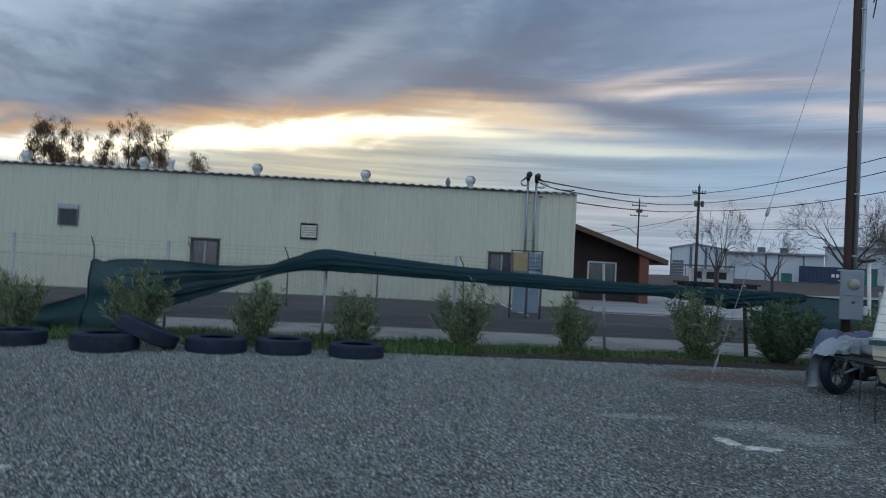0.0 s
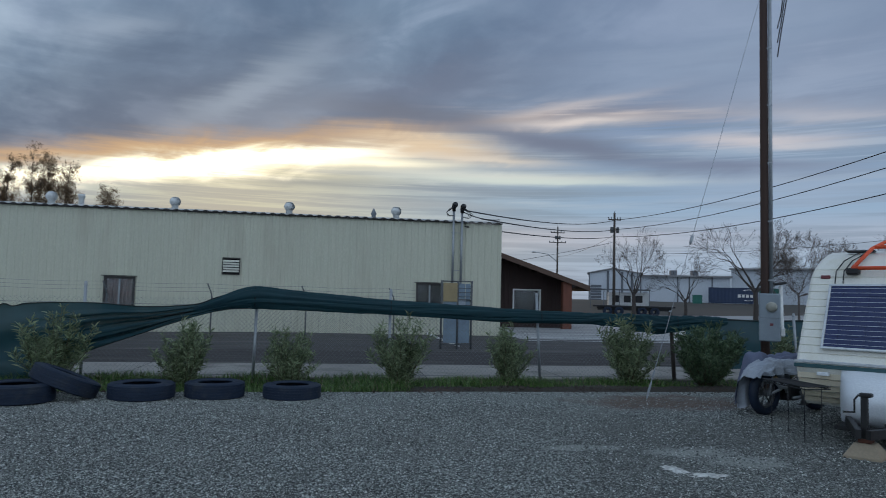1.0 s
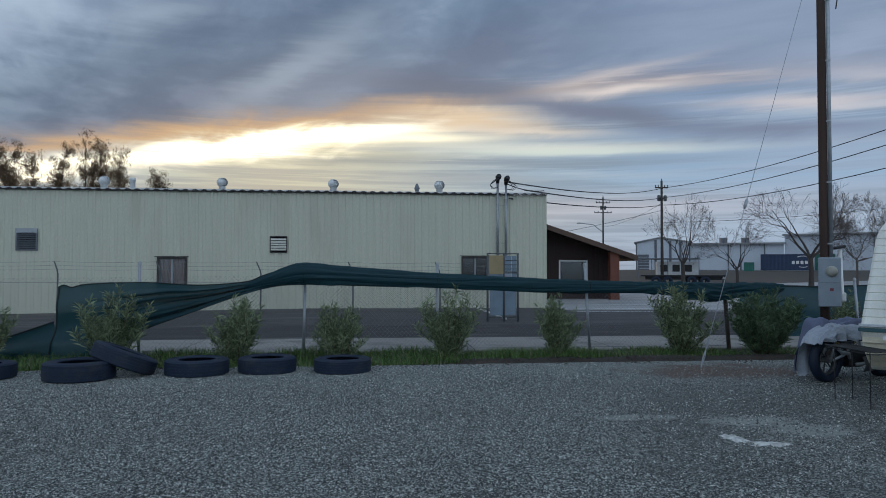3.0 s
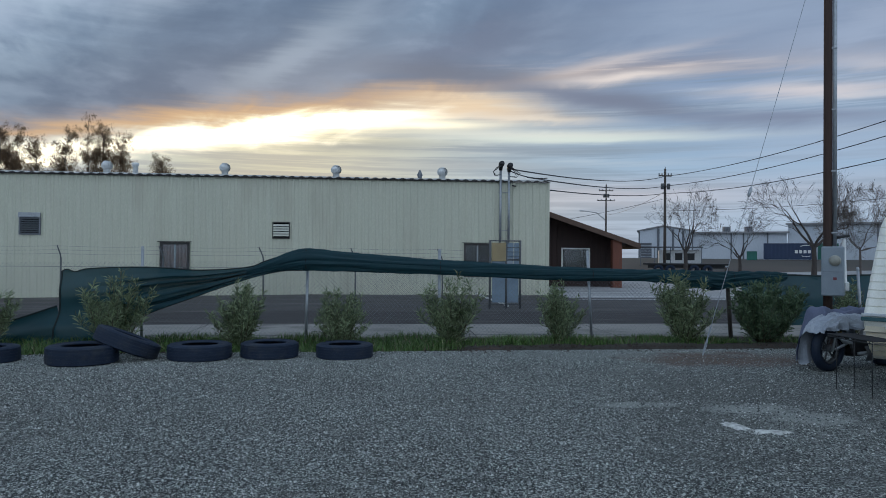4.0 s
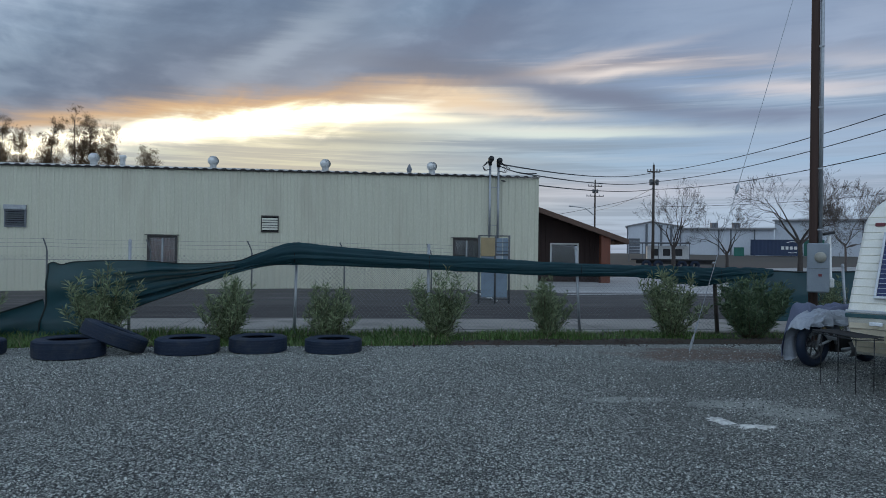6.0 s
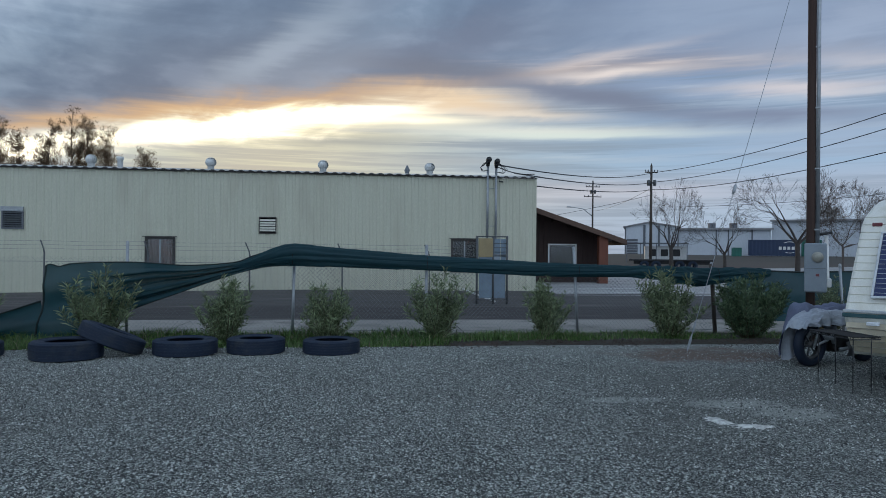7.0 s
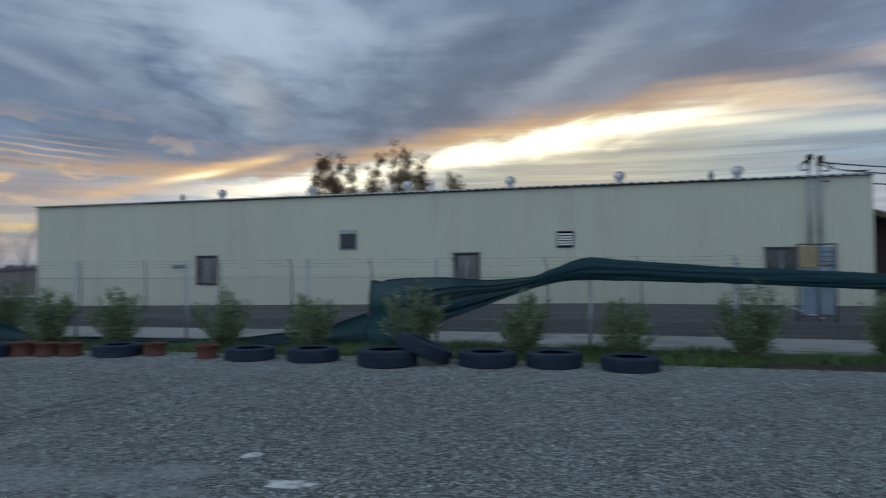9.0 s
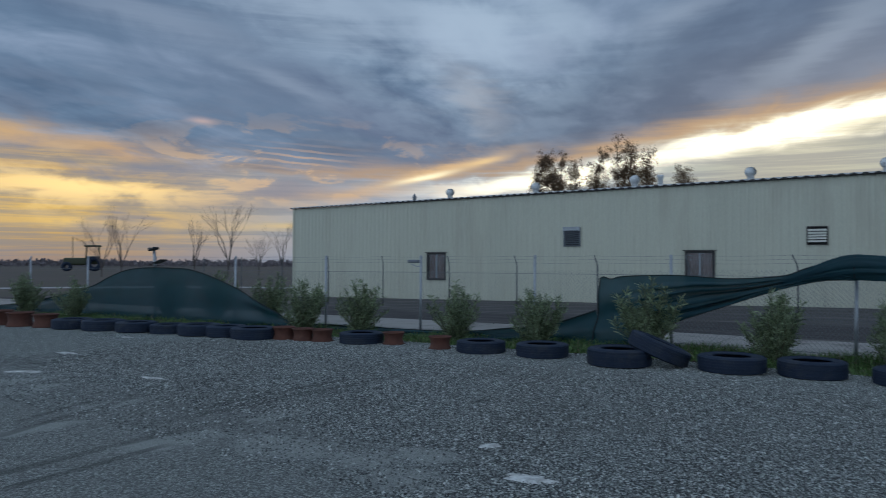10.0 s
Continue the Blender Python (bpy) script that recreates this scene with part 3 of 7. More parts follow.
# ---- mesh helpers ----
class Mesh:
    """Collects faces of one part."""

    def __init__(self):
        self.v, self.f, self.mi = [], [], []

    def face(self, pts, mi=0):
        i = len(self.v)
        self.v += [tuple(p) for p in pts]
        self.f.append(tuple(range(i, i + len(pts))))
        self.mi.append(mi)

    def box(self, x0, x1, y0, y1, z0, z1, bevel=0.0, rot=None, mi=0):
        c = Vector(((x0 + x1) / 2, (y0 + y1) / 2, (z0 + z1) / 2))
        sx, sy, sz = (x1 - x0) / 2, (y1 - y0) / 2, (z1 - z0) / 2
        b = min(bevel, sx * 0.9, sy * 0.9, sz * 0.9)
        i = len(self.v)
        if b <= 0:
            pts = [Vector((a * sx, e * sy, g * sz)) for g in (-1, 1) for e in (-1, 1) for a in (-1, 1)]
            fs = [(0, 2, 3, 1), (4, 5, 7, 6), (0, 1, 5, 4), (2, 6, 7, 3), (0, 4, 6, 2), (1, 3, 7, 5)]
        else:
            pts, fs, at = [], [], {}
            for g in (-1, 1):
                for e in (-1, 1):
                    for a in (-1, 1):
                        for ax in range(3):
                            p = [a * (sx - b), e * (sy - b), g * (sz - b)]
                            p[ax] = (a * sx, e * sy, g * sz)[ax]
                            at[a, e, g, ax] = len(pts)
                            pts.append(Vector(p))
            for s in (-1, 1):
                q = [(-1, -1), (1, -1), (1, 1), (-1, 1)]
                fs.append([at[s, p, r, 0] for p, r in q][::s])
                fs.append([at[p, s, r, 1] for p, r in q][::-s])
                fs.append([at[p, r, s, 2] for p, r in q][::s])
            for p in (-1, 1):
                for r in (-1, 1):
                    fs.append([at[-1, p, r, 1], at[1, p, r, 1], at[1, p, r, 2], at[-1, p, r, 2]][::p * r])
                    fs.append([at[p, -1, r, 0], at[p, 1, r, 0], at[p, 1, r, 2], at[p, -1, r, 2]][::-p * r])
                    fs.append([at[p, r, -1, 0], at[p, r, 1, 0], at[p, r, 1, 1], at[p, r, -1, 1]][::p * r])
                    for g in (-1, 1):
                        fs.append([at[p, r, g, 0], at[p, r, g, 1], at[p, r, g, 2]][::p * r * g])
        for p in pts:
            self.v.append(tuple(c + (rot @ p if rot else p)))
        for q in fs:
            self.f.append(tuple(i + a for a in q))
            self.mi.append(mi)

    def tube(self, pts, r, sides=6, cap=True, mi=0):
        """A round bar along points; r is one radius or one a point."""
        pts = [Vector(p) for p in pts]
        rs = r if isinstance(r, (list, tuple)) else [r] * len(pts)
        i = len(self.v)
        up = None
        for j, p in enumerate(pts):
            d = (pts[min(j + 1, len(pts) - 1)] - pts[max(j - 1, 0)])
            d = d.normalized() if d.length > 1e-9 else Vector((0, 0, 1))
            if up is None:
                up = Vector((0, 0, 1)) if abs(d.z) < 0.9 else Vector((1, 0, 0))
            a = d.cross(up).normalized()
            up = a.cross(d).normalized()
            for s in range(sides):
                t = 2 * math.pi * s / sides
                self.v.append(tuple(p + (a * math.cos(t) + up * math.sin(t)) * rs[j]))
        for j in range(len(pts) - 1):
            for s in range(sides):
                a, b = i + j * sides + s, i + j * sides + (s + 1) % sides
                self.f.append((a, b, b + sides, a + sides))
                self.mi.append(mi)
        if cap:
            n = i + (len(pts) - 1) * sides
            self.f += [tuple(range(i, i + sides))[::-1], tuple(range(n, n + sides))]
            self.mi += [mi, mi]

    def lathe(self, profile, sides=32, close=False, mi=0):
        """Turns (radius, z) points about z."""
        i, n = len(self.v), len(profile)
        for s in range(sides):
            t = 2 * math.pi * s / sides
            self.v += [(r * math.cos(t), r * math.sin(t), z) for r, z in profile]
        for s in range(sides):
            a, b = i + s * n, i + ((s + 1) % sides) * n
            for j in range(n if close else n - 1):
                e = (j + 1) % n
                self.f.append((a + j, b + j, b + e, a + e))
                self.mi.append(mi)

    def grid(self, rows, mi=0):
        i, n = len(self.v), len(rows[0])
        for r in rows:
            self.v += [tuple(p) for p in r]
        for a in range(len(rows) - 1):
            for b in range(n - 1):
                q = i + a * n + b
                self.f.append((q, q + 1, q + n + 1, q + n))
                self.mi.append(mi)

    def moved(self, m):
        self.v = [tuple(m @ Vector(p)) for p in self.v]
        return self

    def data(self, name, mats, smooth=False):
        me = bpy.data.meshes.new(name)
        me.from_pydata(self.v, [], self.f)
        for m in (mats if isinstance(mats, (list, tuple)) else [mats]):
            me.materials.append(m)
        if any(self.mi):
            me.polygons.foreach_set("material_index", self.mi)
        if smooth:
            me.polygons.foreach_set("use_smooth", [True] * len(self.f))
        me.update()
        return me


def thing(name, at=(0, 0, 0), turn=0.0, label="", category="", group="", kind=""):
    ob = new(name)
    ob.empty_display_size = 0.1
    ob.matrix_basis = pose(at[0], at[1], at[2], 0, 0, turn)
    return tagged(ob, label, category, group, kind)


def part(name, mesh, mats, parent, label="", smooth=False):
    me = mesh.data(name, mats, smooth) if isinstance(mesh, Mesh) else mesh
    ob = new(name, me)
    ob.parent = parent
    return tagged(ob, label)


def solid(name, mesh, mats, label="", category="", group="", kind="", smooth=False):
    return tagged(new(name, mesh.data(name, mats, smooth)), label, category, group, kind)


def clamp(v, a=0.0, b=1.0):
    return max(a, min(b, v))


def smooth01(v, a, b):
    t = clamp((v - a) / (b - a))
    return t * t * (3 - 2 * t)


rng = random.Random(7)


# ---- the lie of the land ----
def shear(x):
    """How far the fence line and the hedge swing towards the south-west."""
    if x > -4.6:
        return 0.02 * min(x + 4.6, 30)
    return 0.12 * max(x + 4.6, -40)


def ground_z(x, y):
    z = -0.5 * smooth01(y, 17, 26) * clamp((-3 - x) / 31, 0, 1.3)
    r = math.hypot(x, y)
    if x > 0 and y > 0:
        z += 1.9 * smooth01(r, 72, 128) * smooth01(math.degrees(math.atan2(x, y)), 12, 20)
    v = y - shear(x)
    bank = smooth01(x, 0.2, 2.0)
    z -= 0.09 * smooth01(v, 12.25, 12.5) * (1 - smooth01(v, 13.6, 14.0)) * (1 - bank)
    z += bank * smooth01(v, 12.2, 12.65) * (1 - smooth01(v, 12.8, 13.5)) * (0.045 + 0.04 * noise.noise((x * 1.3, 2, 0)))
    if abs(x) < 30 and -5 < y < 12:
        z += 0.012 * noise.noise((x * 0.9, y * 0.9, 0))
    return z


def fence_y(x):
    return 14.1 + shear(x)


def build_ground():
    far = [60, 75, 95, 120, 150, 200, 300, 450, 700, 1100, 1800, 3000]
    xs = [-a for a in far[::-1]] + [-55 + i for i in range(111)] + far
    vs = [-a for a in far[::-1]] + [-50, -40, -30, -20, -12, -8, -5, -2] + [i * 0.5 for i in range(24)] + [12.0, 12.3, 12.5, 12.7, 13.0, 13.3, 13.6, 14.2, 15, 16, 16.95] + [18, 19.5, 21.4, 23, 25, 27, 29, 31, 33, 36, 40, 44, 48, 52] + far
    mb = Mesh()
    rows, kinds = [], []
    for v in vs:
        rows.append([(x, v + shear(x) * smooth01(v, -4, 8) * (1 - smooth01(v, 18, 30)), 0) for x in xs])
    rows = [[(x, y, ground_z(x, y)) for x, y, _ in r] for r in rows]
    mb.grid(rows)
    n = len(xs) - 1
    for a in range(len(vs) - 1):
        for b in range(n):
            v, x = (vs[a] + vs[a + 1]) / 2, (xs[b] + xs[b + 1]) / 2
            if v < 12.3:
                m = 0 if abs(x) < 120 and v > -120 else 4
            elif v < 16.95:
                m = 1
            elif v < 21.4:
                m = 2 if x > -36 else 4
            elif x > 7.5 and 28 < v < 75 and x < 75:
                m = 5
            elif v < 31 and -36 < x < 75:
                m = 3
            else:
                m = 4
            mb.mi[a * n + b] = m
    solid("ground", mb, [M["gravel"], M["soil"], M["dirt"], M["asphalt"], M["field"], M["lot"]], "grey crushed gravel yard running out to dusk fields", "ground", kind="structure", smooth=True)


build_ground()


def build_pavement():
    pv = thing("pavement", label="weathered pale concrete pavement slabs behind the wire fence", category="pavement", kind="structure")
    x = -34.0
    i = 0
    while x < 16:
        w = 3.0
        mb = Mesh()
        rows = []
        for j in range(7):
            xx = x + 0.01 + (w - 0.02) * j / 6
            s = shear(xx) * 0.9
            rows.append([(xx, 14.25 + s, -0.2), (xx, 14.25 + s, 0.02), (xx, 14.27 + s, 0.035), (xx, 16.93 + s, 0.035 + ground_z(xx, 16.9 + s)), (xx, 16.95 + s, 0.0), (xx, 16.95 + s, -0.2)])
        mb.grid(rows)
        part("slab", mb, M["concrete"], pv)
        x += w
        i += 1


build_pavement()


def build_markings():
    for x0, x1, y in ((8.0, 16.5, 27.9), (8.6, 18.0, 30.0), (9.4, 20.0, 33.5)):
        mb = Mesh()
        mb.grid([[(x0 + (x1 - x0) * i / 8, y + 0.02 * i, 0.006), (x0 + (x1 - x0) * i / 8, y + 0.22 + 0.02 * i, 0.006)] for i in range(9)])
        solid("parking_line", mb, M["paint"], "faded white parking line on the asphalt", "road marking", "parking lines", "structure")


build_markings()


def build_patch(x, y, sx, sy, turn, seed):
    r = random.Random(seed)
    mb = Mesh()
    ring = []
    n_ = 72
    for i in range(n_):
        a = 2 * math.pi * i / n_
        k_ = 0.85 + 0.75 * noise.noise((2.2 * math.cos(a), 2.2 * math.sin(a), seed)) + r.uniform(-0.14, 0.14)
        ring.append((sx * math.cos(a) * k_, sy * math.sin(a) * k_))
    for i in range(n_):
        (a, b), (c, d) = ring[i], ring[(i + 1) % n_]
        mb.face([(0, 0, 0.016), (a * 0.6, b * 0.6, 0.013), (c * 0.6, d * 0.6, 0.013)])
        mb.face([(a * 0.6, b * 0.6, 0.013), (a, b, 0.0), (c, d, 0.0), (c * 0.6, d * 0.6, 0.013)])
    ob = solid("chalk_patch", mb, M["chalk"], "spilt white chalky patch on the gravel", "spill", "chalk patches", smooth=True)
    ob.matrix_basis = pose(x, y, ground_z(x, y) + 0.004, 0, 0, turn)


for q in ((3.53, 6.70, 0.11, 0.18, 10, 1), (3.76, 6.45, 0.20, 0.09, -10, 2), (-2.75, 4.95, 0.22, 0.11, 10, 3), (-3.5, 5.6, 0.12, 0.08, 60, 4), (-11.3, 5.1, 0.35, 0.10, 30, 5), (-9.3, 5.9, 0.22, 0.08, 10, 6), (-12.9, 6.5, 0.3, 0.1, 10, 7), (-14.6, 8.6, 0.2, 0.06, 10, 8)):
    build_patch(*q)


# ---- the long steel building ----
WALL_Y, X_L, X_R, EAVE = 31.09, -34.15, 7.55, 5.05
OPENINGS = [("vent", -15.17, -14.34, 2.50, 3.36), ("vent_pale", -4.66, -3.96, 2.45, 3.12), ("window", -9.39, -8.21, 0.75, 2.18), ("window", -23.41, -22.18, 0.77, 2.18), ("window", 3.74, 4.90, 0.85, 2.26)]


def build_hall():
    hall = thing("steel_hall", (0, 0, 0), label="long cream steel-clad hall with ribbed walls and a scalloped roof edge", category="building")
    cover = 0.915
    x = X_L
    ribs = [(0.0, 0.0), (0.06, 0.0), (0.10, -0.036), (0.17, -0.036), (0.21, 0.0)]
    while x < X_R - 0.01:
        x1 = min(x + cover, X_R)
        prof = []
        for j in range(3):
            for a, d in ribs:
                if x + j * 0.305 + a < x1:
                    prof.append((x + j * 0.305 + a, d))
        prof.append((x1, 0.0))
        cuts = sorted({v for o in OPENINGS for v in (o[1], o[2]) if x < v < x1})
        for c in cuts:
            for j in range(len(prof) - 1):
                (a, da), (b, db) = prof[j], prof[j + 1]
                if a < c < b:
                    prof.insert(j + 1, (c, da + (db - da) * (c - a) / (b - a)))
                    break
        mb = Mesh()
        for (a, da), (b, db) in zip(prof, prof[1:]):
            mid = (a + b) / 2
            z = [(-0.8, EAVE)]
            for _, o0, o1, p, q in OPENINGS:
                if o0 < mid < o1:
                    z = [(-0.8, p), (q, EAVE)]
            for p, q in z:
                mb.face([(a, WALL_Y + da, p), (b, WALL_Y + db, p), (b, WALL_Y + db, q), (a, WALL_Y + da, q)])
                mb.face([(b, WALL_Y + 0.08, p), (a, WALL_Y + 0.08, p), (a, WALL_Y + 0.08, q), (b, WALL_Y + 0.08, q)])
        part("siding_panel", mb, M["siding"], hall)
        x = x1
    back, ridge = 47.0, 6.0
    mb = Mesh()
    mb.box(X_L, X_L + 0.08, WALL_Y + 0.09, back, -0.8, EAVE)
    part("end_wall", mb, M["siding"], hall)
    mb = Mesh()
    mb.box(X_R - 0.08, X_R, WALL_Y + 0.09, back, -0.8, EAVE)
    part("end_wall", mb, M["siding"], hall)
    mb = Mesh()
    mb.box(X_L, X_R, back, back + 0.08, -0.8, EAVE)
    part("back_wall", mb, M["siding"], hall)
    mb = Mesh()
    mb.box(X_L - 0.02, X_L + 0.06, WALL_Y - 0.06, WALL_Y + 0.05, -0.8, EAVE)
    part("corner_trim", mb, M["siding"], hall)
    mb = Mesh()
    mb.box(X_R - 0.06, X_R + 0.02, WALL_Y - 0.06, WALL_Y + 0.05, -0.8, EAVE)
    part("corner_trim", mb, M["siding"], hall)
    mb = Mesh()
    mb.box(X_L - 0.02, X_R + 0.02, WALL_Y - 0.10, WALL_Y - 0.045, EAVE + 0.0, EAVE + 0.03, 0.005)
    part("eave_closure", mb, M["bronze"], hall, "dark eave closure strip")
    # corrugated roof sheets, rising to a low ridge
    mb = Mesh()
    rows = [[], [], [], []]
    n = int((X_R - X_L + 0.3) / 0.1)
    for i in range(n + 1):
        xx = X_L - 0.15 + i * 0.1
        w = 0.05 if i % 4 in (0, 1) else 0.0
        for r, (yy, zz_) in zip(rows, ((WALL_Y - 0.16, EAVE + 0.06), ((WALL_Y + back) / 2, ridge), (back + 0.2, EAVE + 0.06), (back + 0.2, EAVE + 0.02))):
            r.append((xx, yy, zz_ + w))
    mb.grid(rows[:3])
    mb.grid([[(p[0], p[1], p[2]) for p in rows[0]], [(p[0], p[1] + 0.004, p[2] - 0.022) for p in rows[0]]])
    part("roof", mb, M["roofing"], hall, "galvanised corrugated roof sheets")
    # dark skirt added for the shade in the gaps below the ribs
    mb = Mesh()
    mb.grid([[(p[0], p[1] + 0.012, p[2] - 0.02) for p in rows[0]], [(p[0], p[1] + 0.014, EAVE + 0.028) for p in rows[0]]])
    part("rib_gap_shade", mb, M["bronze"], hall, "dark strip standing in for the shaded gaps under the roof ribs")
    # added dark sheet and floor, so the openings look into unlit space
    mb = Mesh()
    mb.box(X_L + 0.2, X_R - 0.2, WALL_Y + 1.6, WALL_Y + 1.65, -0.7, EAVE - 0.2)
    part("dark_backing", mb, M["dark"], hall)
    mb = Mesh()
    mb.box(X_L + 0.1, X_R - 0.1, WALL_Y + 0.1, WALL_Y + 1.6, -0.82, -0.75)
    part("inner_floor", mb, M["dark"], hall)
    for kind, a, b, p, q in OPENINGS:
        if kind == "window":
            fr = Mesh()
            t = 0.06
            fr.box(a - 0.03, b + 0.03, WALL_Y - 0.07, WALL_Y + 0.1, q - t, q + 0.04, 0.008)
            fr.box(a - 0.03, b + 0.03, WALL_Y - 0.07, WALL_Y + 0.1, p - 0.04, p + t, 0.008)
            fr.box(a - 0.03, a + t, WALL_Y - 0.068, WALL_Y + 0.1, p + t, q - t, 0.008)
            fr.box(b - t, b + 0.03, WALL_Y - 0.068, WALL_Y + 0.1, p + t, q - t, 0.008)
            w = part("window", fr, M["bronze"], hall, "bronze-framed sliding window with brown curtains")
            mb = Mesh()
            mb.box((a + b) / 2 - 0.03, (a + b) / 2 + 0.03, WALL_Y - 0.05, WALL_Y + 0.05, p + t, q - t, 0.006)
            part("mullion", mb, M["galv"], w)
            for u, v in ((a + t, (a + b) / 2 - 0.03), ((a + b) / 2 + 0.03, b - t)):
                mb = Mesh()
                mb.box(u, v, WALL_Y + 0.0, WALL_Y + 0.008, p + t, q - t)
                part("pane", mb, M["glass"], w)
            mb = Mesh()
            n = 26
            if a < 0:
                mb.grid([[(a + (b - a) * i / n, WALL_Y + 0.16 + 0.03 * math.sin(i * 1.9), zz_) for i in range(n + 1)] for zz_ in (p, q)])
                part("curtain", mb, M["curtain"], w, "brown curtain")
            mb = Mesh()
            mb.box(a - 0.12, b + 0.12, WALL_Y - 0.14, WALL_Y - 0.05, q + 0.045, q + 0.075, 0.006)
            part("drip_cap", mb, M["bronze"], w)
        else:
            mt = M["louvre"] if kind == "vent" else M["louvre_pale"]
            fr = Mesh()
            e_ = 0.045 if kind == "vent" else 0.015
            for u0, u1, s0, s1 in ((a - 0.02, b + 0.02, q - e_, q + 0.03), (a - 0.02, b + 0.02, p - 0.03, p + e_), (a - 0.02, a + e_, p + e_, q - e_), (b - e_, b + 0.02, p + e_, q - e_)):
                fr.box(u0, u1, WALL_Y - 0.07, WALL_Y + 0.1, s0, s1, 0.006)
            w = part("louvred_vent", fr, mt if kind == "vent" else M["bronze"], hall, "square steel louvred wall vent")
            if kind == "vent":
                mb = Mesh()
                mb.box(a - 0.03, b + 0.03, WALL_Y - 0.12, WALL_Y - 0.03, q - 0.16, q + 0.05, 0.008)
                part("hood", mb, M["galv"], w, "grey flashing hood")
            n = 8 if kind == "vent" else 5
            for i in range(n):
                z0 = p + 0.06 + (q - p - 0.12) * (i + 0.5) / n
                mb = Mesh()
                hh = (q - p) / n * (0.5 if kind == "vent" else 0.62)
                mb.box(a + e_, b - e_, WALL_Y - (0.13 if kind == "vent" else 0.10), WALL_Y + (-0.005 if kind == "vent" else 0.0), z0 - 0.006, z0 + 0.006, 0, Matrix.Rotation(radians(30 if kind == "vent" else 52), 3, "X"))
                part("slat", mb, mt, w)


build_hall()


def build_turbine(x, kind):
    y = 33.2
    base = EAVE + 0.06 + (y - WALL_Y) / 8 * 0.87
    th = thing("roof_ventilator", (x, y, base), label="white galvanised roof ventilator on the steel hall" if kind != "spike" else "small pointed roof vent cap on the steel hall", category="roof vent", group="roof ventilators")
    mb = Mesh()
    if kind == "turbine":
        mb.lathe([(0.15, -0.2), (0.15, 0.2), (0.17, 0.21)], 16)
        part("collar", mb, M["white_metal"], th, smooth=True)
        mb = Mesh()
        n = 18
        for i in range(n):
            rows = []
            for j in range(7):
                t = j / 6
                rr = 0.15 + 0.10 * math.sin(math.pi * t) ** 0.7
                z = 0.2 + 0.36 * t
                a0 = 2 * math.pi * i / n + t * 0.25
                rows.append([(rr * math.cos(a0), rr * math.sin(a0), z), ((rr - 0.03) * math.cos(a0 + 0.38), (rr - 0.03) * math.sin(a0 + 0.38), z)])
            mb.grid(rows)
        part("turbine_head", mb, M["white_metal"], th)
        mb = Mesh()
        mb.lathe([(0.0, 0.60), (0.1, 0.59), (0.17, 0.56), (0.15, 0.55), (0.0, 0.55)], 16)
        part("cap", mb, M["white_metal"], th, smooth=True)
    elif kind == "pipe":
        mb.lathe([(0.12, -0.3), (0.12, 0.38), (0.16, 0.40), (0.16, 0.52), (0.13, 0.53), (0.0, 0.53)], 14)
        part("flue", mb, M["white_metal"], th, smooth=True)
    else:
        mb.lathe([(0.10, -0.3), (0.10, 0.15), (0.14, 0.2), (0.05, 0.42), (0.0, 0.48)], 12)
        part("flue", mb, M["louvre"], th, smooth=True)


for x_, kd in ((-23.4, "turbine"), (-26.0, "spike"), (-17.85, "turbine"), (-12.45, "turbine"), (-11.2, "pipe"), (-7.2, "turbine"), (-2.1, "turbine"), (1.83, "spike"), (2.9, "turbine")):
    build_turbine(x_, kd)


def build_service_mast():
    th = thing("service_mast", (5.4, WALL_Y, 0), label="twin galvanised conduit risers with weatherheads on the hall wall", category="conduit")
    for dx_, top in ((-0.08, 5.62), (0.30, 5.55)):
        mb = Mesh()
        mb.tube([(dx_, -0.12, 1.9), (dx_, -0.12, top)], 0.055, 10)
        part("conduit", mb, M["galv"], th, smooth=True)
        mb = Mesh()
        mb.tube([(dx_, -0.12, top - 0.05), (dx_, -0.12, top + 0.12), (dx_ + 0.02, -0.16, top + 0.22), (dx_ + 0.03, -0.26, top + 0.24), (dx_ + 0.03, -0.34, top + 0.16)], [0.075, 0.10, 0.13, 0.13, 0.09], 10)
        part("weatherhead", mb, M["black"], th, smooth=True)
        for s in range(3):
            mb = Mesh()
            c = dx_ + 0.05 * (s - 1)
            d = -1 if dx_ < 0 else 1
            mb.tube([(c, -0.35, top + 0.16), (c + d * 0.2, -0.36, top + 0.02), (c + d * (0.32 + 0.05 * s), -0.34, top - 0.14), (c + d * 0.25, -0.3, top - 0.3), (c + d * 0.06, -0.25, top - 0.25)], 0.014, 5)
            part("drip_loop", mb, M["cable"], th)
    for z in (2.9, 4.6):
        mb = Mesh()
        mb.box(-0.16, 0.38, -0.06, -0.035, z - 0.012, z + 0.012, 0.003)
        part("strap", mb, M["galv"], th)
    mb = Mesh()
    mb.box(-0.25, 0.5, -0.28, -0.04, 1.0, 1.9, 0.015)
    part("switch_box", mb, M["meter_grey"], th)


build_service_mast()


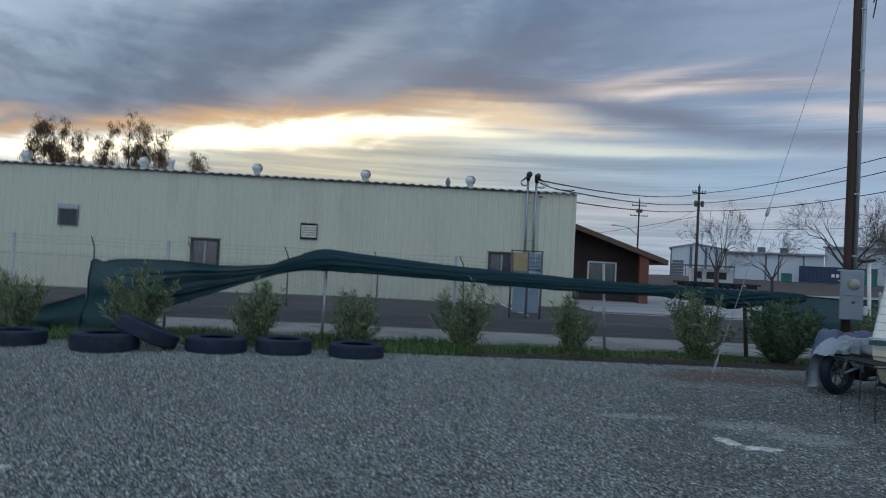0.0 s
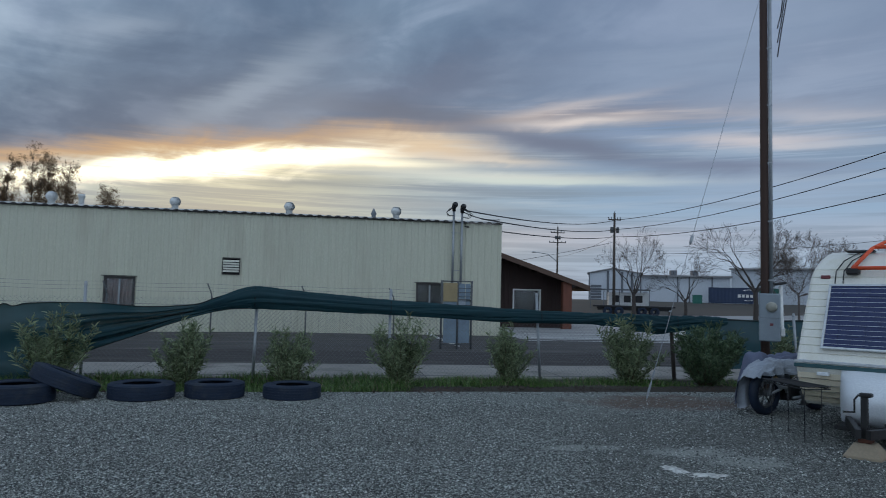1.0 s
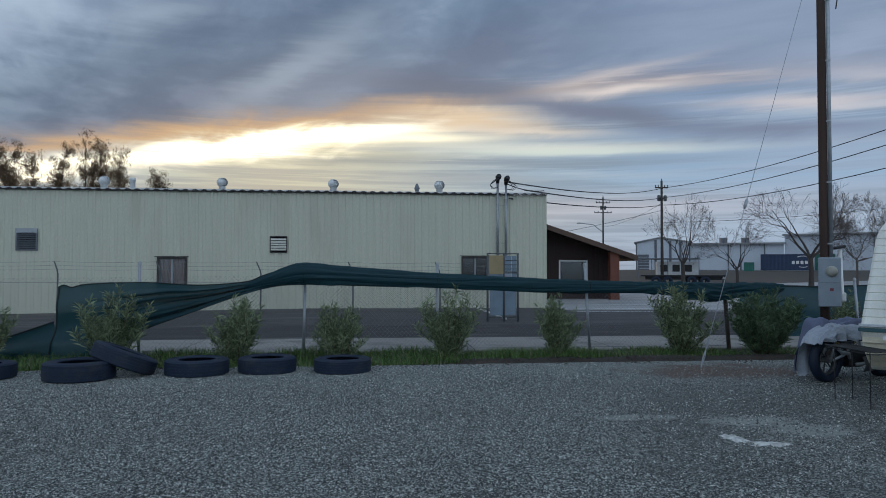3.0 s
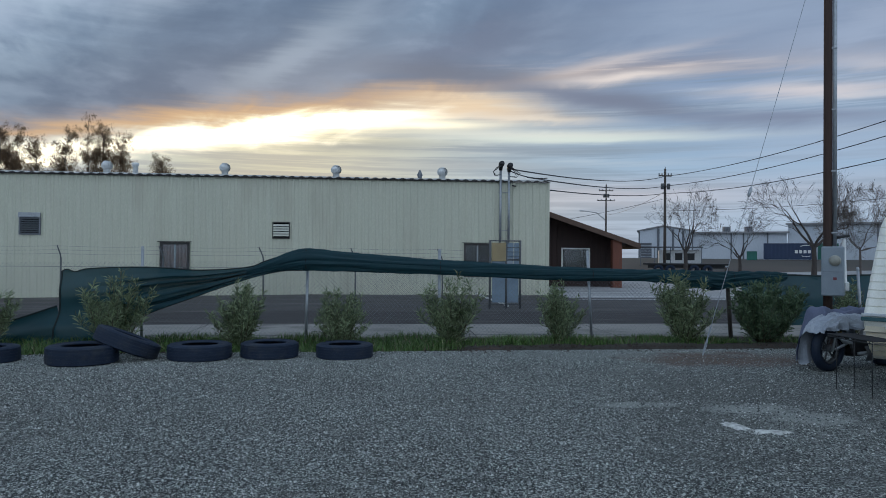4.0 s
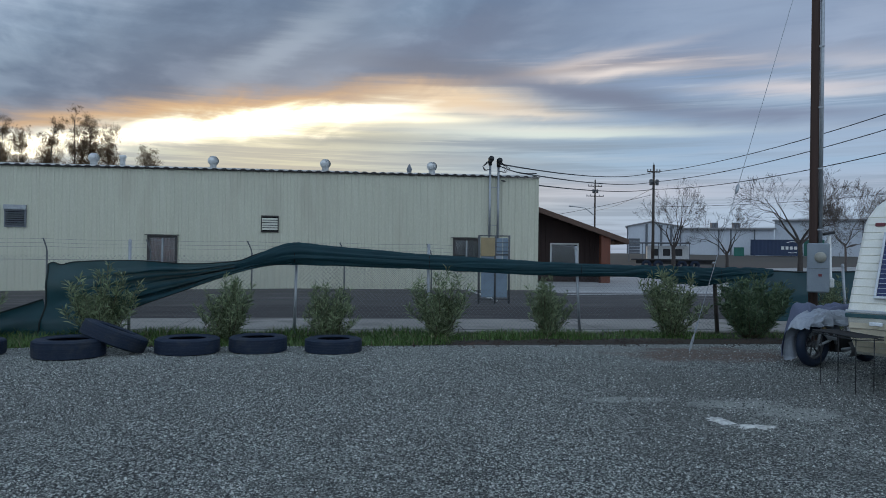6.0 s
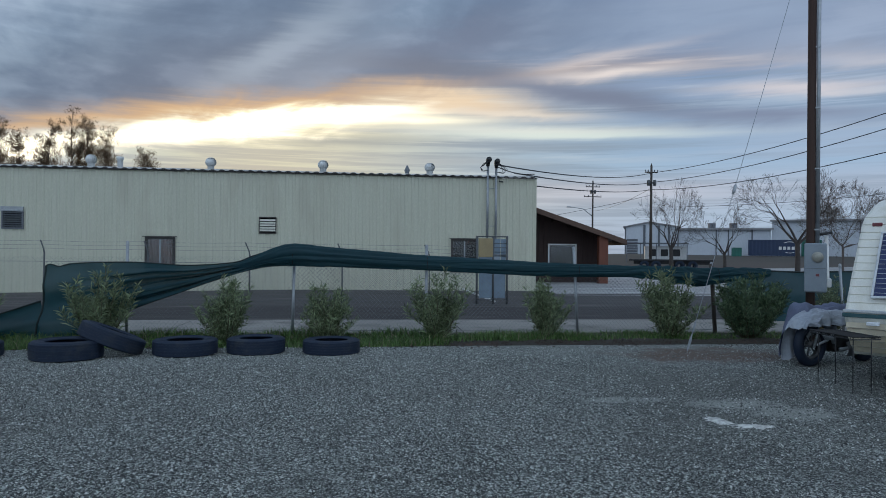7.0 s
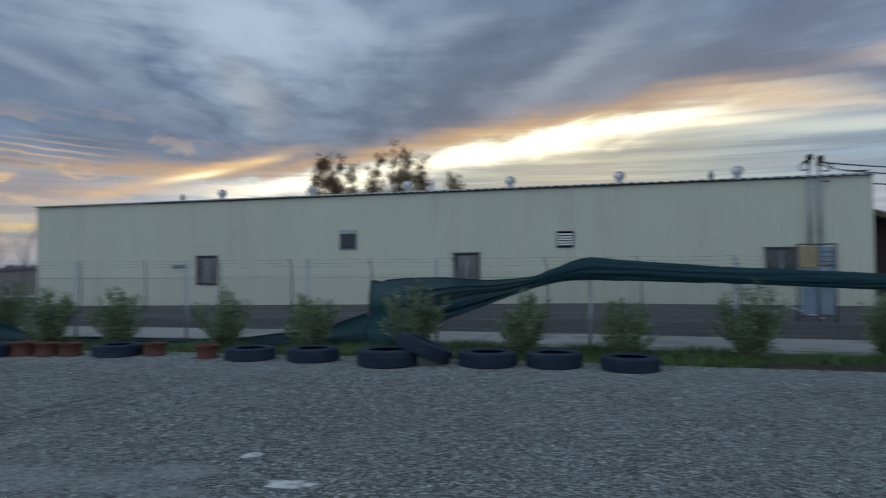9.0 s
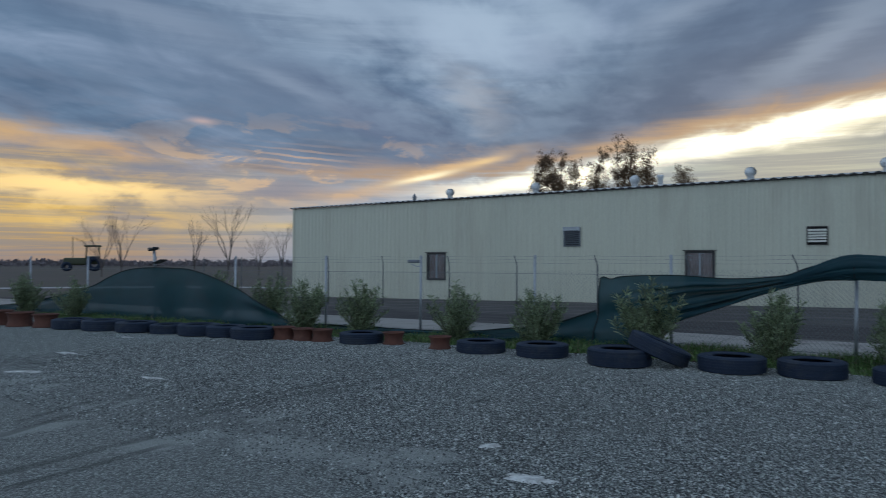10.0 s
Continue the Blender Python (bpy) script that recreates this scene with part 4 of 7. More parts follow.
# ---- brown lean-to at the end of the hall ----
def build_leanto():
    th = thing("brown_leanto", (0, 0, 0), label="dark red-brown timber lean-to with a mono-pitch roof beside the hall", category="building")
    y0, yr = 41.0, 39.4
    zr = lambda x: 2.50 + (14.85 - x) * 0.33
    wx0, wx1, wz0, wz1 = 10.8, 12.4, 0.9, 2.23
    mb = Mesh()
    for a, b in ((7.6, wx0), (wx1, 13.9)):
        mb.face([(a, y0, -0.1), (b, y0, -0.1), (b, y0, zr(b)), (a, y0, zr(a))])
    mb.face([(wx0, y0, -0.1), (wx1, y0, -0.1), (wx1, y0, wz0), (wx0, y0, wz0)])
    mb.face([(wx0, y0, wz1), (wx1, y0, wz1), (wx1, y0, zr(wx1)), (wx0, y0, zr(wx0))])
    mb.face([(13.9, y0, -0.1), (13.9, 46.9, -0.1), (13.9, 46.9, zr(13.9)), (13.9, y0, zr(13.9))])
    mb.face([(7.6, 46.9, -0.1), (7.6, 46.9, zr(7.6)), (13.9, 46.9, zr(13.9)), (13.9, 46.9, -0.1)])
    part("board_wall", mb, M["siding_brown"], th)
    for a in range(22):
        xx = 7.75 + a * 0.3
        if wx0 - 0.1 < xx < wx1 + 0.1 or xx > 13.8:
            continue
        mb = Mesh()
        mb.box(xx, xx + 0.05, y0 - 0.03, y0 - 0.002, -0.1, zr(xx) - 0.1)
        part("batten", mb, M["siding_brown"], th)
    mb = Mesh()
    A = [(7.6, yr, zr(7.6)), (14.95, yr, zr(14.95)), (14.95, 47.2, zr(14.95)), (7.6, 47.2, zr(7.6))]
    up = Vector((0, 0, 0.1))
    mb.face([Vector(p) + up for p in A])
    mb.face(A[::-1])
    part("roof", mb, M["siding_brown"], th)
    mb = Mesh()
    for p, q in ((A[0], A[1]), (A[1], A[2])):
        p, q = Vector(p), Vector(q)
        n_ = (q - p).cross(Vector((0, 0, 1))).normalized() * 0.05
        o = [p, q, q + n_, p + n_]
        lo, hi = Vector((0, 0, -0.20)), Vector((0, 0, 0.10))
        mb.face([v + hi for v in o])
        mb.face([v + lo for v in o][::-1])
        for i in range(4):
            mb.face([o[i] + lo, o[(i + 1) % 4] + lo, o[(i + 1) % 4] + hi, o[i] + hi])
    part("fascia", mb, M["fascia"], th, "brown painted fascia board")
    for i in range(8):
        xx = 8.2 + i * 0.92
        mb = Mesh()
        mb.box(xx, xx + 0.06, yr + 0.06, y0 - 0.04, zr(xx) - 0.17, zr(xx) - 0.02)
        part("rafter", mb, M["siding_brown"], th)
    for xx in (13.38,):
        mb = Mesh()
        mb.box(xx, xx + 0.56, yr + 0.15, yr + 0.55, -0.1, zr(xx + 0.6) - 0.02, 0.02)
        part("post", mb, M["post_brown"], th, "red-brown boxed corner post")
    fr = Mesh()
    for u0, u1, s0, s1 in ((wx0 - 0.07, wx1 + 0.07, wz1 - 0.01, wz1 + 0.07), (wx0 - 0.07, wx1 + 0.07, wz0 - 0.07, wz0 + 0.01), (wx0 - 0.07, wx0 + 0.01, wz0 + 0.01, wz1 - 0.01), (wx1 - 0.01, wx1 + 0.07, wz0 + 0.01, wz1 - 0.01)):
        fr.box(u0, u1, y0 - 0.05, y0 + 0.05, s0, s1, 0.006)
    w = part("window", fr, M["white_trim"], th, "white-trimmed dark window")
    mb = Mesh()
    mb.box(wx0, wx1, y0 + 0.01, y0 + 0.02, wz0, wz1)
    part("pane", mb, M["glass"], w)
    # added dark sheet for the shade behind the pane
    mb = Mesh()
    mb.box(8, 14, 43, 43.05, 0, 2.7)
    part("dark_backing", mb, M["dark"], th)


build_leanto()


# ---- fences ----
def chainlink(mb, pts, zlo, zhi, pitch, r):
    """Diagonal wires both ways between stations along a line of (x, y, ground)."""
    cum = [0.0]
    for a, b in zip(pts, pts[1:]):
        cum.append(cum[-1] + math.hypot(b[0] - a[0], b[1] - a[1]))

    def at(s, z):
        s = clamp(s, 0, cum[-1])
        for i in range(len(pts) - 1):
            if s <= cum[i + 1] + 1e-9:
                t = (s - cum[i]) / (cum[i + 1] - cum[i])
                return Vector((pts[i][0] + (pts[i + 1][0] - pts[i][0]) * t, pts[i][1] + (pts[i + 1][1] - pts[i][1]) * t, z + pts[i][2] + (pts[i + 1][2] - pts[i][2]) * t))
    hgt = zhi - zlo
    s = -hgt
    while s < cum[-1]:
        for d in (1, -1):
            a0, a1 = s, s + hgt
            z0, z1 = (zlo, zhi) if d > 0 else (zhi, zlo)
            if a0 < 0:
                z0 += (z1 - z0) * (-a0) / hgt
                a0 = 0
            if a1 > cum[-1]:
                z1 = z0 + (z1 - z0) * (cum[-1] - a0) / (a1 - a0)
                a1 = cum[-1]
            if a1 - a0 > 0.02:
                n = max(1, int((a1 - a0) / 0.8))
                mb.tube([at(a0 + (a1 - a0) * i / n, z0 + (z1 - z0) * i / n) + Vector((0, 0.004 * d, 0)) for i in range(n + 1)], r, 3, False)
        s += pitch


NEAR_POSTS = [-25.8, -22.7, -19.5, -16.25, -13.1, -10.3, -7.45, -4.6, -1.45, 1.2, 4.35, 7.4, 10.4, 13.4]


def build_near_fence():
    th = thing("wire_fence", label="chain-link yard fence on galvanised pipe posts", category="fence")
    for x in NEAR_POSTS:
        y = fence_y(x)
        lean = 0.06 if x > 4 else rng.uniform(-0.015, 0.015)
        top = 1.80 if x < 7 else 1.5
        if x == -1.45:
            top = 1.55
        mb = Mesh()
        mb.tube([(x + lean, y, -0.3), (x - lean, y, top)], 0.03 if x != 7.4 else 0.045, 8)
        part("post", mb, M["galv"] if x != 7.4 else M["far_pole"], th, smooth=True)
        mb = Mesh()
        mb.lathe([(0.0, top + 0.03), (0.025, top + 0.02), (0.034, top - 0.02), (0.034, top - 0.05)], 8)
        mb.moved(Matrix.Translation((x - lean, y, 0)))
        part("post_cap", mb, M["galv"], th, smooth=True)
    mb = Mesh()
    chainlink(mb, [(x, fence_y(x) + 0.04, -0.05) for x in NEAR_POSTS if -6 < x < 8], 0.05, 1.42, 0.085, 0.0022)
    part("wire_mesh", mb, M["wire"], th, "galvanised diamond wire mesh")
    for z in (0.08, 1.42):
        mb = Mesh()
        mb.tube([(x, fence_y(x) + 0.045, z) for x in NEAR_POSTS if x < 8], 0.004, 4)
        part("tension_wire", mb, M["wire"], th)


build_near_fence()

FAR_POSTS = [-32.3, -29.2, -26.2, -23.1, -19.85, -16.4, -13.33, -10.14, -7.03, -3.9, -0.96, 1.88]


def build_far_fence():
    th = thing("barbed_fence", label="taller chain-link fence with barbed-wire arms before the hall", category="fence")
    y = 23.0
    for x in FAR_POSTS:
        g = ground_z(x, y)
        mb = Mesh()
        mb.tube([(x + 0.16, y, g - 0.3), (x + 0.16, y, 1.55)], 0.026, 7)
        part("post", mb, M["dull_pipe"], th, smooth=True)
        mb = Mesh()
        mb.tube([(x + 0.16, y, 1.53), (x + 0.13, y + 0.02, 1.66), (x + 0.0, y + 0.1, 1.93)], 0.022, 6)
        part("barb_arm", mb, M["dull_pipe"], th, smooth=True)
    ends = [(x + 0.16, y) for x in FAR_POSTS] + [(3.6, y)]
    for kx, z in ((0.0, 1.92), (0.05, 1.80), (0.1, 1.68)):
        for (a, _), (b, _) in zip(ends, ends[1:]):
            mb = Mesh()
            mb.tube([(a - 0.16 + kx + (b - a) * i / 6, y + 0.09 - kx * 0.6, z - 0.03 * math.sin(math.pi * i / 6)) for i in range(7)], 0.0045, 3, False)
            part("barbed_strand", mb, M["wire"], th)
    mb = Mesh()
    chainlink(mb, [(a, y + 0.03, ground_z(a, y)) for a, _ in ends], 0.03, 1.5, 0.14, 0.003)
    part("wire_mesh", mb, M["wire"], th, "galvanised diamond wire mesh")


build_far_fence()


def build_gate():
    th = thing("yard_gate", (3.57, 22.7, 0), label="pipe-framed gate with a yellow board and pale blue sheets", category="gate")
    w, t = 1.0, 2.24
    for x in (0.0, 0.54, w):
        mb = Mesh()
        mb.tube([(x, 0, -0.1), (x, 0, t)], 0.035, 8)
        part("gate_post", mb, M["dull_pipe"], th, smooth=True)
    for z in (0.15, 1.25, 1.62, t - 0.02):
        mb = Mesh()
        mb.tube([(0, 0, z), (w, 0, z)], 0.022, 6)
        part("rail", mb, M["dull_pipe"], th, smooth=True)
    mb = Mesh()
    mb.box(0.05, 0.52, -0.03, -0.01, 1.55, 2.16, 0.004)
    part("yellow_board", mb, M["yellow_sign"], th, "faded yellow board")
    for i, (a, b, p, q) in enumerate(((0.53, 0.78, 1.66, 2.15), (0.8, 0.96, 1.3, 2.15), (0.08, 0.95, 0.2, 1.2), (0.06, 0.5, 1.29, 1.6))):
        mb = Mesh()
        mb.box(a, b, 0.01, 0.03, p, q, 0.004)
        part("sheet", mb, M["blue_sheet"], th, "pale blue-grey sheet")
    for i in range(6):
        z = 1.3 + 0.14 * i
        mb = Mesh()
        mb.tube([(0.52, -0.03, z), (0.96, -0.03, z)], 0.01, 5)
        part("bar", mb, M["dull_pipe"], th)
    mb = Mesh()
    mb.box(0.55, 0.78, -0.06, -0.02, 1.27, 1.36, 0.01)
    part("latch", mb, M["rust"], th, "rusty latch box")
    pole = Mesh()
    pole.tube([(3.5, 25.6, 0.35), (4.35, 23.6, 0.03)], 0.035, 6)
    solid("loose_pipe", pole, M["white_trim"], "pale loose pipe leaning by the gate", "pipe")


build_gate()


# ---- green shade cloth on the near fence ----
def spline(pts, t):
    """Smooth interpolation through (s, a, b...) control rows at s = t."""
    for i in range(len(pts) - 1):
        if t <= pts[i + 1][0] or i == len(pts) - 2:
            p0, p1, p2, p3 = pts[max(i - 1, 0)], pts[i], pts[i + 1], pts[min(i + 2, len(pts) - 1)]
            u = clamp((t - p1[0]) / (p2[0] - p1[0]))
            out = []
            for c in range(1, len(p1)):
                m1 = (p2[c] - p0[c]) / max(p2[0] - p0[0], 1e-6) * (p2[0] - p1[0])
                m2 = (p3[c] - p1[c]) / max(p3[0] - p1[0], 1e-6) * (p2[0] - p1[0])
                out.append((2 * u**3 - 3 * u**2 + 1) * p1[c] + (u**3 - 2 * u**2 + u) * m1 + (-2 * u**3 + 3 * u**2) * p2[c] + (u**3 - u**2) * m2)
            return out


def build_net_open():
    """The loose corner: spread at one end, gathered up into the roll at the other."""
    top = [(-5.99, 1.34), (-5.9, 1.37), (-5.75, 1.33), (-5.46, 1.39), (-4.45, 1.42), (-3.5, 1.37), (-2.6, 1.43), (-2.2, 1.57), (-1.55, 1.78)]
    bot = [(-6.1, -0.02), (-5.65, -0.05), (-5.2, 0.12), (-4.75, 0.35), (-4.4, 0.53), (-3.6, 0.83), (-3.0, 1.05), (-2.4, 1.25), (-1.9, 1.36), (-1.5, 1.38)]
    mb = Mesh()
    rows = []
    n, mrows = 120, 90
    tl = [(i / (len(top) - 1), *p) for i, p in enumerate(top)]
    bl = [(i / (len(bot) - 1), *p) for i, p in enumerate(bot)]
    for i in range(n + 1):
        t = i / n
        a, b = spline(tl, t), spline(bl, t)
        row = []
        for j in range(mrows + 1):
            s = j / mrows
            x, z = a[0] + (b[0] - a[0]) * s, a[1] + (b[1] - a[1]) * s
            if t < 0.1:
                x += 0.05 * math.sin(s * math.pi) * (1 - t * 10)
            deep = smooth01(t, 0.12, 0.6)
            ph = s * 26 - 5 * t + 2.2 * noise.noise((t * 2.5, s * 3, 1))
            pleat = (1 - abs(math.sin(ph * 0.5))) ** 1.5 - 0.35
            fold = pleat * 0.21 * deep * smooth01(s, 0.12, 0.45) * (1 - 0.55 * smooth01(t, 0.75, 1))
            fold += 0.09 * noise.noise((x * 1.1, z * 1.6, 4)) + 0.03 * noise.noise((x * 4, z * 4, 9))
            fold += 0.035 * math.sin(z * 11 + 2 * x + 3 * noise.noise((x, z, 2))) * (1 - deep)
            row.append((x, fence_y(x) - 0.14 - 0.1 * smooth01(s, 0.5, 1) + fold, z))
        rows.append(row)
    mb.grid(rows)
    th = thing("shade_cloth", label="loose green shade cloth corner hanging from the wire fence", category="shade cloth")
    part("cloth", mb, M["net"], th, smooth=True)
    # doubled-over gathers fanning out of the roll
    for s0, s1, t0, t1, w0 in ((0.30, 0.22, 0.42, 0.97, 0.030), (0.46, 0.38, 0.36, 0.97, 0.045), (0.58, 0.52, 0.40, 0.98, 0.035), (0.72, 0.66, 0.30, 0.98, 0.055), (0.84, 0.80, 0.34, 0.98, 0.04), (0.93, 0.92, 0.30, 0.98, 0.05)):
        strip = []
        for i in range(41):
            t = t0 + (t1 - t0) * i / 40
            r_ = rows[int(round(t * n))]
            f = i / 40
            s = s0 + (s1 - s0) * f + 0.015 * math.sin(i * 0.5)
            w = w0 * math.sin(math.pi * clamp(0.04 + 0.75 * f)) ** 0.6
            a, b = Vector(r_[int(round(clamp(s - w) * mrows))]), Vector(r_[int(round(clamp(s + w) * mrows))])
            c = (a + b) / 2
            strip.append([a + Vector((0, -0.012, 0)), c + Vector((0, -0.07, 0.012)), b + Vector((0, -0.02, 0))])
        q = Mesh()
        q.grid(strip)
        part("gather", q, M["net"], th, "doubled fold of cloth", smooth=True)
    mb = Mesh()
    mb.tube([Vector(r[0]) for r in rows], 0.012, 6)
    mb.tube([Vector(p) for p in rows[0]], 0.018, 6)
    mb.tube([Vector(r[-1]) for r in rows[10:]], 0.009, 6)
    part("hem", mb, M["hem"], th, "dark doubled hem", smooth=True)


def build_net_roll():
    """The cloth rolled up along the top of the fence, sagging between posts."""
    ctl = [(-2.6, 1.33, 0.04), (-2.2, 1.45, 0.09), (-1.85, 1.545, 0.14), (-1.47, 1.595, 0.18), (-0.9, 1.56, 0.165), (-0.35, 1.53, 0.15), (1.18, 1.46, 0.125), (2.2, 1.41, 0.12), (3.6, 1.35, 0.115), (5.0, 1.325, 0.10), (5.9, 1.30, 0.11), (6.6, 1.25, 0.15), (7.2, 1.22, 0.15), (7.6, 1.26, 0.13), (8.2, 1.29, 0.11), (8.6, 1.32, 0.06)]
    mb = Mesh()
    rows = []
    for i in range(301):
        x = -2.6 + 11.2 * i / 300
        z, r = spline(ctl, x)
        row = []
        for j in range(97):
            a = 2 * math.pi * j / 96
            drape = smooth01(x, 5.2, 6.4)
            ph = 3.0 * a + x * (0.55 + 1.1 * drape) + 2.4 * noise.noise((x * 0.45, 1.3 * math.cos(a), 1.3 * math.sin(a) + 7))
            crease = abs(math.sin(ph)) ** 0.6
            w = 0.86 + 0.30 * crease + 0.10 * abs(math.sin(2.3 * ph + 1.7 * x)) + 0.16 * noise.noise((x * 0.8, 2.2 * math.cos(a) + 5, 2.2 * math.sin(a))) + (0.06 + 0.34 * drape) * noise.noise((x * 5, 3 * math.cos(a), 3 * math.sin(a) + 8))
            row.append((x, fence_y(x) - 0.16 + 0.55 * r * w * math.cos(a), z + r * w * math.sin(a)))
        rows.append(row)
    mb.grid(rows)
    th = thing("rolled_shade_cloth", label="green shade cloth rolled and tied along the fence top", category="shade cloth")
    part("roll", mb, M["net"], th, smooth=True)
    for x in (-1.45, 1.2, 4.35, 7.4):
        z, r = spline(ctl, x)
        mb = Mesh()
        mb.tube([(x, fence_y(x) - 0.16 + 0.62 * r * math.cos(a), z + 1.1 * r * math.sin(a)) for a in [2 * math.pi * q / 16 for q in range(17)]], 0.008, 5, False)
        part("tie", mb, M["hem"], th)


def build_net_sheet(x0, x1, tops, name, label, mat, off=0.1, hem=True):
    mb = Mesh()
    rows = []
    n = int((x1 - x0) / 0.12)
    for i in range(n + 1):
        x = x0 + (x1 - x0) * i / n
        z = spline(tops, x)[0]
        row = []
        for j in range(15):
            s = j / 14
            y = fence_y(x) - off - 0.12 * s + 0.07 * noise.noise((x * 1.1, s * 2.0, 2)) + 0.05 * math.sin(s * 9 + x) * smooth01(z, 1.4, 0.6)
            row.append((x + 0.05 * noise.noise((x, s, 8)), y, z * (1 - s) - 0.06 * s))
        rows.append(row)
    mb.grid(rows)
    th = thing(name, label=label, category="shade cloth")
    part("cloth", mb, mat, th, smooth=True)
    if hem:
        mb = Mesh()
        mb.tube([Vector(r[0]) for r in rows], 0.018, 6)
        part("hem", mb, M["hem"], th, "dark doubled hem", smooth=True)


build_net_open()
build_net_roll()
build_net_sheet(-29.5, -13.9, [(-29.5, 0.03), (-27.0, 0.12), (-24.2, 0.5), (-22.4, 0.86), (-20.6, 1.40), (-18.3, 1.46), (-17.5, 1.35), (-16.4, 1.02), (-15.2, 0.55), (-13.9, 0.04)], "sagging_shade_cloth", "sagging dark green shade cloth draped over the fence", M["net_sheer"])
build_net_sheet(-13.9, -6.05, [(-13.9, 0.06), (-12.6, 0.07), (-10.3, 0.06), (-9.0, 0.10), (-8.0, 0.22), (-7.2, 0.30), (-6.8, 0.42), (-6.05, 0.68)], "fallen_shade_cloth", "fallen dark shade cloth lying along the fence foot", M["net"])


def build_right_screen():
    mb = Mesh()
    rows = []
    for i in range(61):
        x = 8.9 + 7.5 * i / 60
        y = 16.6 + 0.12 * (x - 9)
        rows.append([(x, y + 0.05 * noise.noise((x * 1.5, s * 2, 0)), 1.27 * (1 - s) + 0.02 + 0.015 * math.sin(x * 2.1) * (1 - s)) for s in [j / 10 for j in range(11)]])
    mb.grid(rows)
    th = thing("green_screen_fence", label="taut dark green windscreen cloth on a low fence", category="shade cloth")
    part("cloth", mb, M["net"], th, smooth=True)
    mb = Mesh()
    mb.tube([Vector(r[0]) for r in rows], 0.022, 6)
    part("hem", mb, M["hem"], th, "dark rope hem", smooth=True)
    for x in (9.0, 12.0, 15.0):
        mb = Mesh()
        mb.tube([(x, 16.7 + 0.12 * (x - 9), -0.2), (x, 16.7 + 0.12 * (x - 9), 1.3)], 0.03, 7)
        part("post", mb, M["galv"], th, smooth=True)


build_right_screen()


# ---- tyres and rims along the hedge ----
def build_tyre(at=(0, 0, 0)):
    R_, W = 0.51, 0.27
    th = thing("tyre", at, label="worn black lorry tyre lying flat on the gravel", category="tyre", group="row of tyres")
    h_ = W / 2
    mb = Mesh()
    prof = [(0.29, -0.10), (0.285, -0.115), (0.30, -0.125), (0.34, -h_ + 0.004), (0.42, -h_), (0.465, -h_ + 0.008), (0.492, -h_ + 0.03), (0.497, -0.08), (0.497, 0.08), (0.492, h_ - 0.03), (0.465, h_ - 0.008), (0.42, h_), (0.34, h_ - 0.004), (0.30, 0.125), (0.285, 0.115), (0.29, 0.10), (0.32, 0.10), (0.43, 0.11), (0.465, 0.08), (0.47, 0.0), (0.465, -0.08), (0.43, -0.11), (0.32, -0.10)]
    mb.lathe([(r, z + h_) for r, z in prof], 48, True)
    part("casing", mb, M["rubber"], th, smooth=True)
    for lo, hi, up in ((-0.112, -0.075, 0.500), (-0.071, -0.026, 0.503), (-0.022, 0.022, 0.503), (0.026, 0.071, 0.503), (0.075, 0.112, 0.500)):
        mb = Mesh()
        mb.lathe([(0.49, lo + h_), (up, lo + h_ + 0.004), (up, hi + h_ - 0.004), (0.49, hi + h_)], 48)
        part("tread_rib", mb, M["rubber"], th, smooth=False)
    mb = Mesh()
    mb.lathe([(0.36, h_ * 2 - 0.001), (0.37, h_ * 2 + 0.005), (0.38, h_ * 2 + 0.001)], 48)
    mb.lathe([(0.40, h_ * 2), (0.405, h_ * 2 + 0.005), (0.412, h_ * 2)], 48)
    part("sidewall_ring", mb, M["rubber"], th, smooth=True)
    return th


def build_rim(at=(0, 0, 0)):
    th = thing("rusty_drum", at, label="short rusty steel drum with flanged rims on the gravel", category="drum", group="rusty rims")
    mb = Mesh()
    mb.lathe([(0.235, 0.0), (0.24, 0.015), (0.215, 0.03), (0.21, 0.06), (0.195, 0.09), (0.195, 0.16), (0.21, 0.19), (0.215, 0.225), (0.24, 0.24), (0.235, 0.255), (0.20, 0.23), (0.185, 0.19), (0.18, 0.06), (0.2, 0.02)], 36, True)
    part("barrel", mb, M["rust"], th, smooth=True)
    mb = Mesh()
    mb.lathe([(0.19, 0.17), (0.12, 0.19), (0.07, 0.18), (0.05, 0.17)], 36)
    mb.lathe([(0.19, 0.16), (0.12, 0.18), (0.07, 0.17), (0.05, 0.16), (0.05, 0.17)], 36)
    part("disc", mb, M["rust"], th, smooth=True)
    for i in range(8):
        a = 2 * math.pi * i / 8
        mb = Mesh()
        mb.tube([(0.09 * math.cos(a), 0.09 * math.sin(a), 0.17), (0.09 * math.cos(a), 0.09 * math.sin(a), 0.205)], 0.012, 6)
        part("stud", mb, M["rust"], th)
    return th


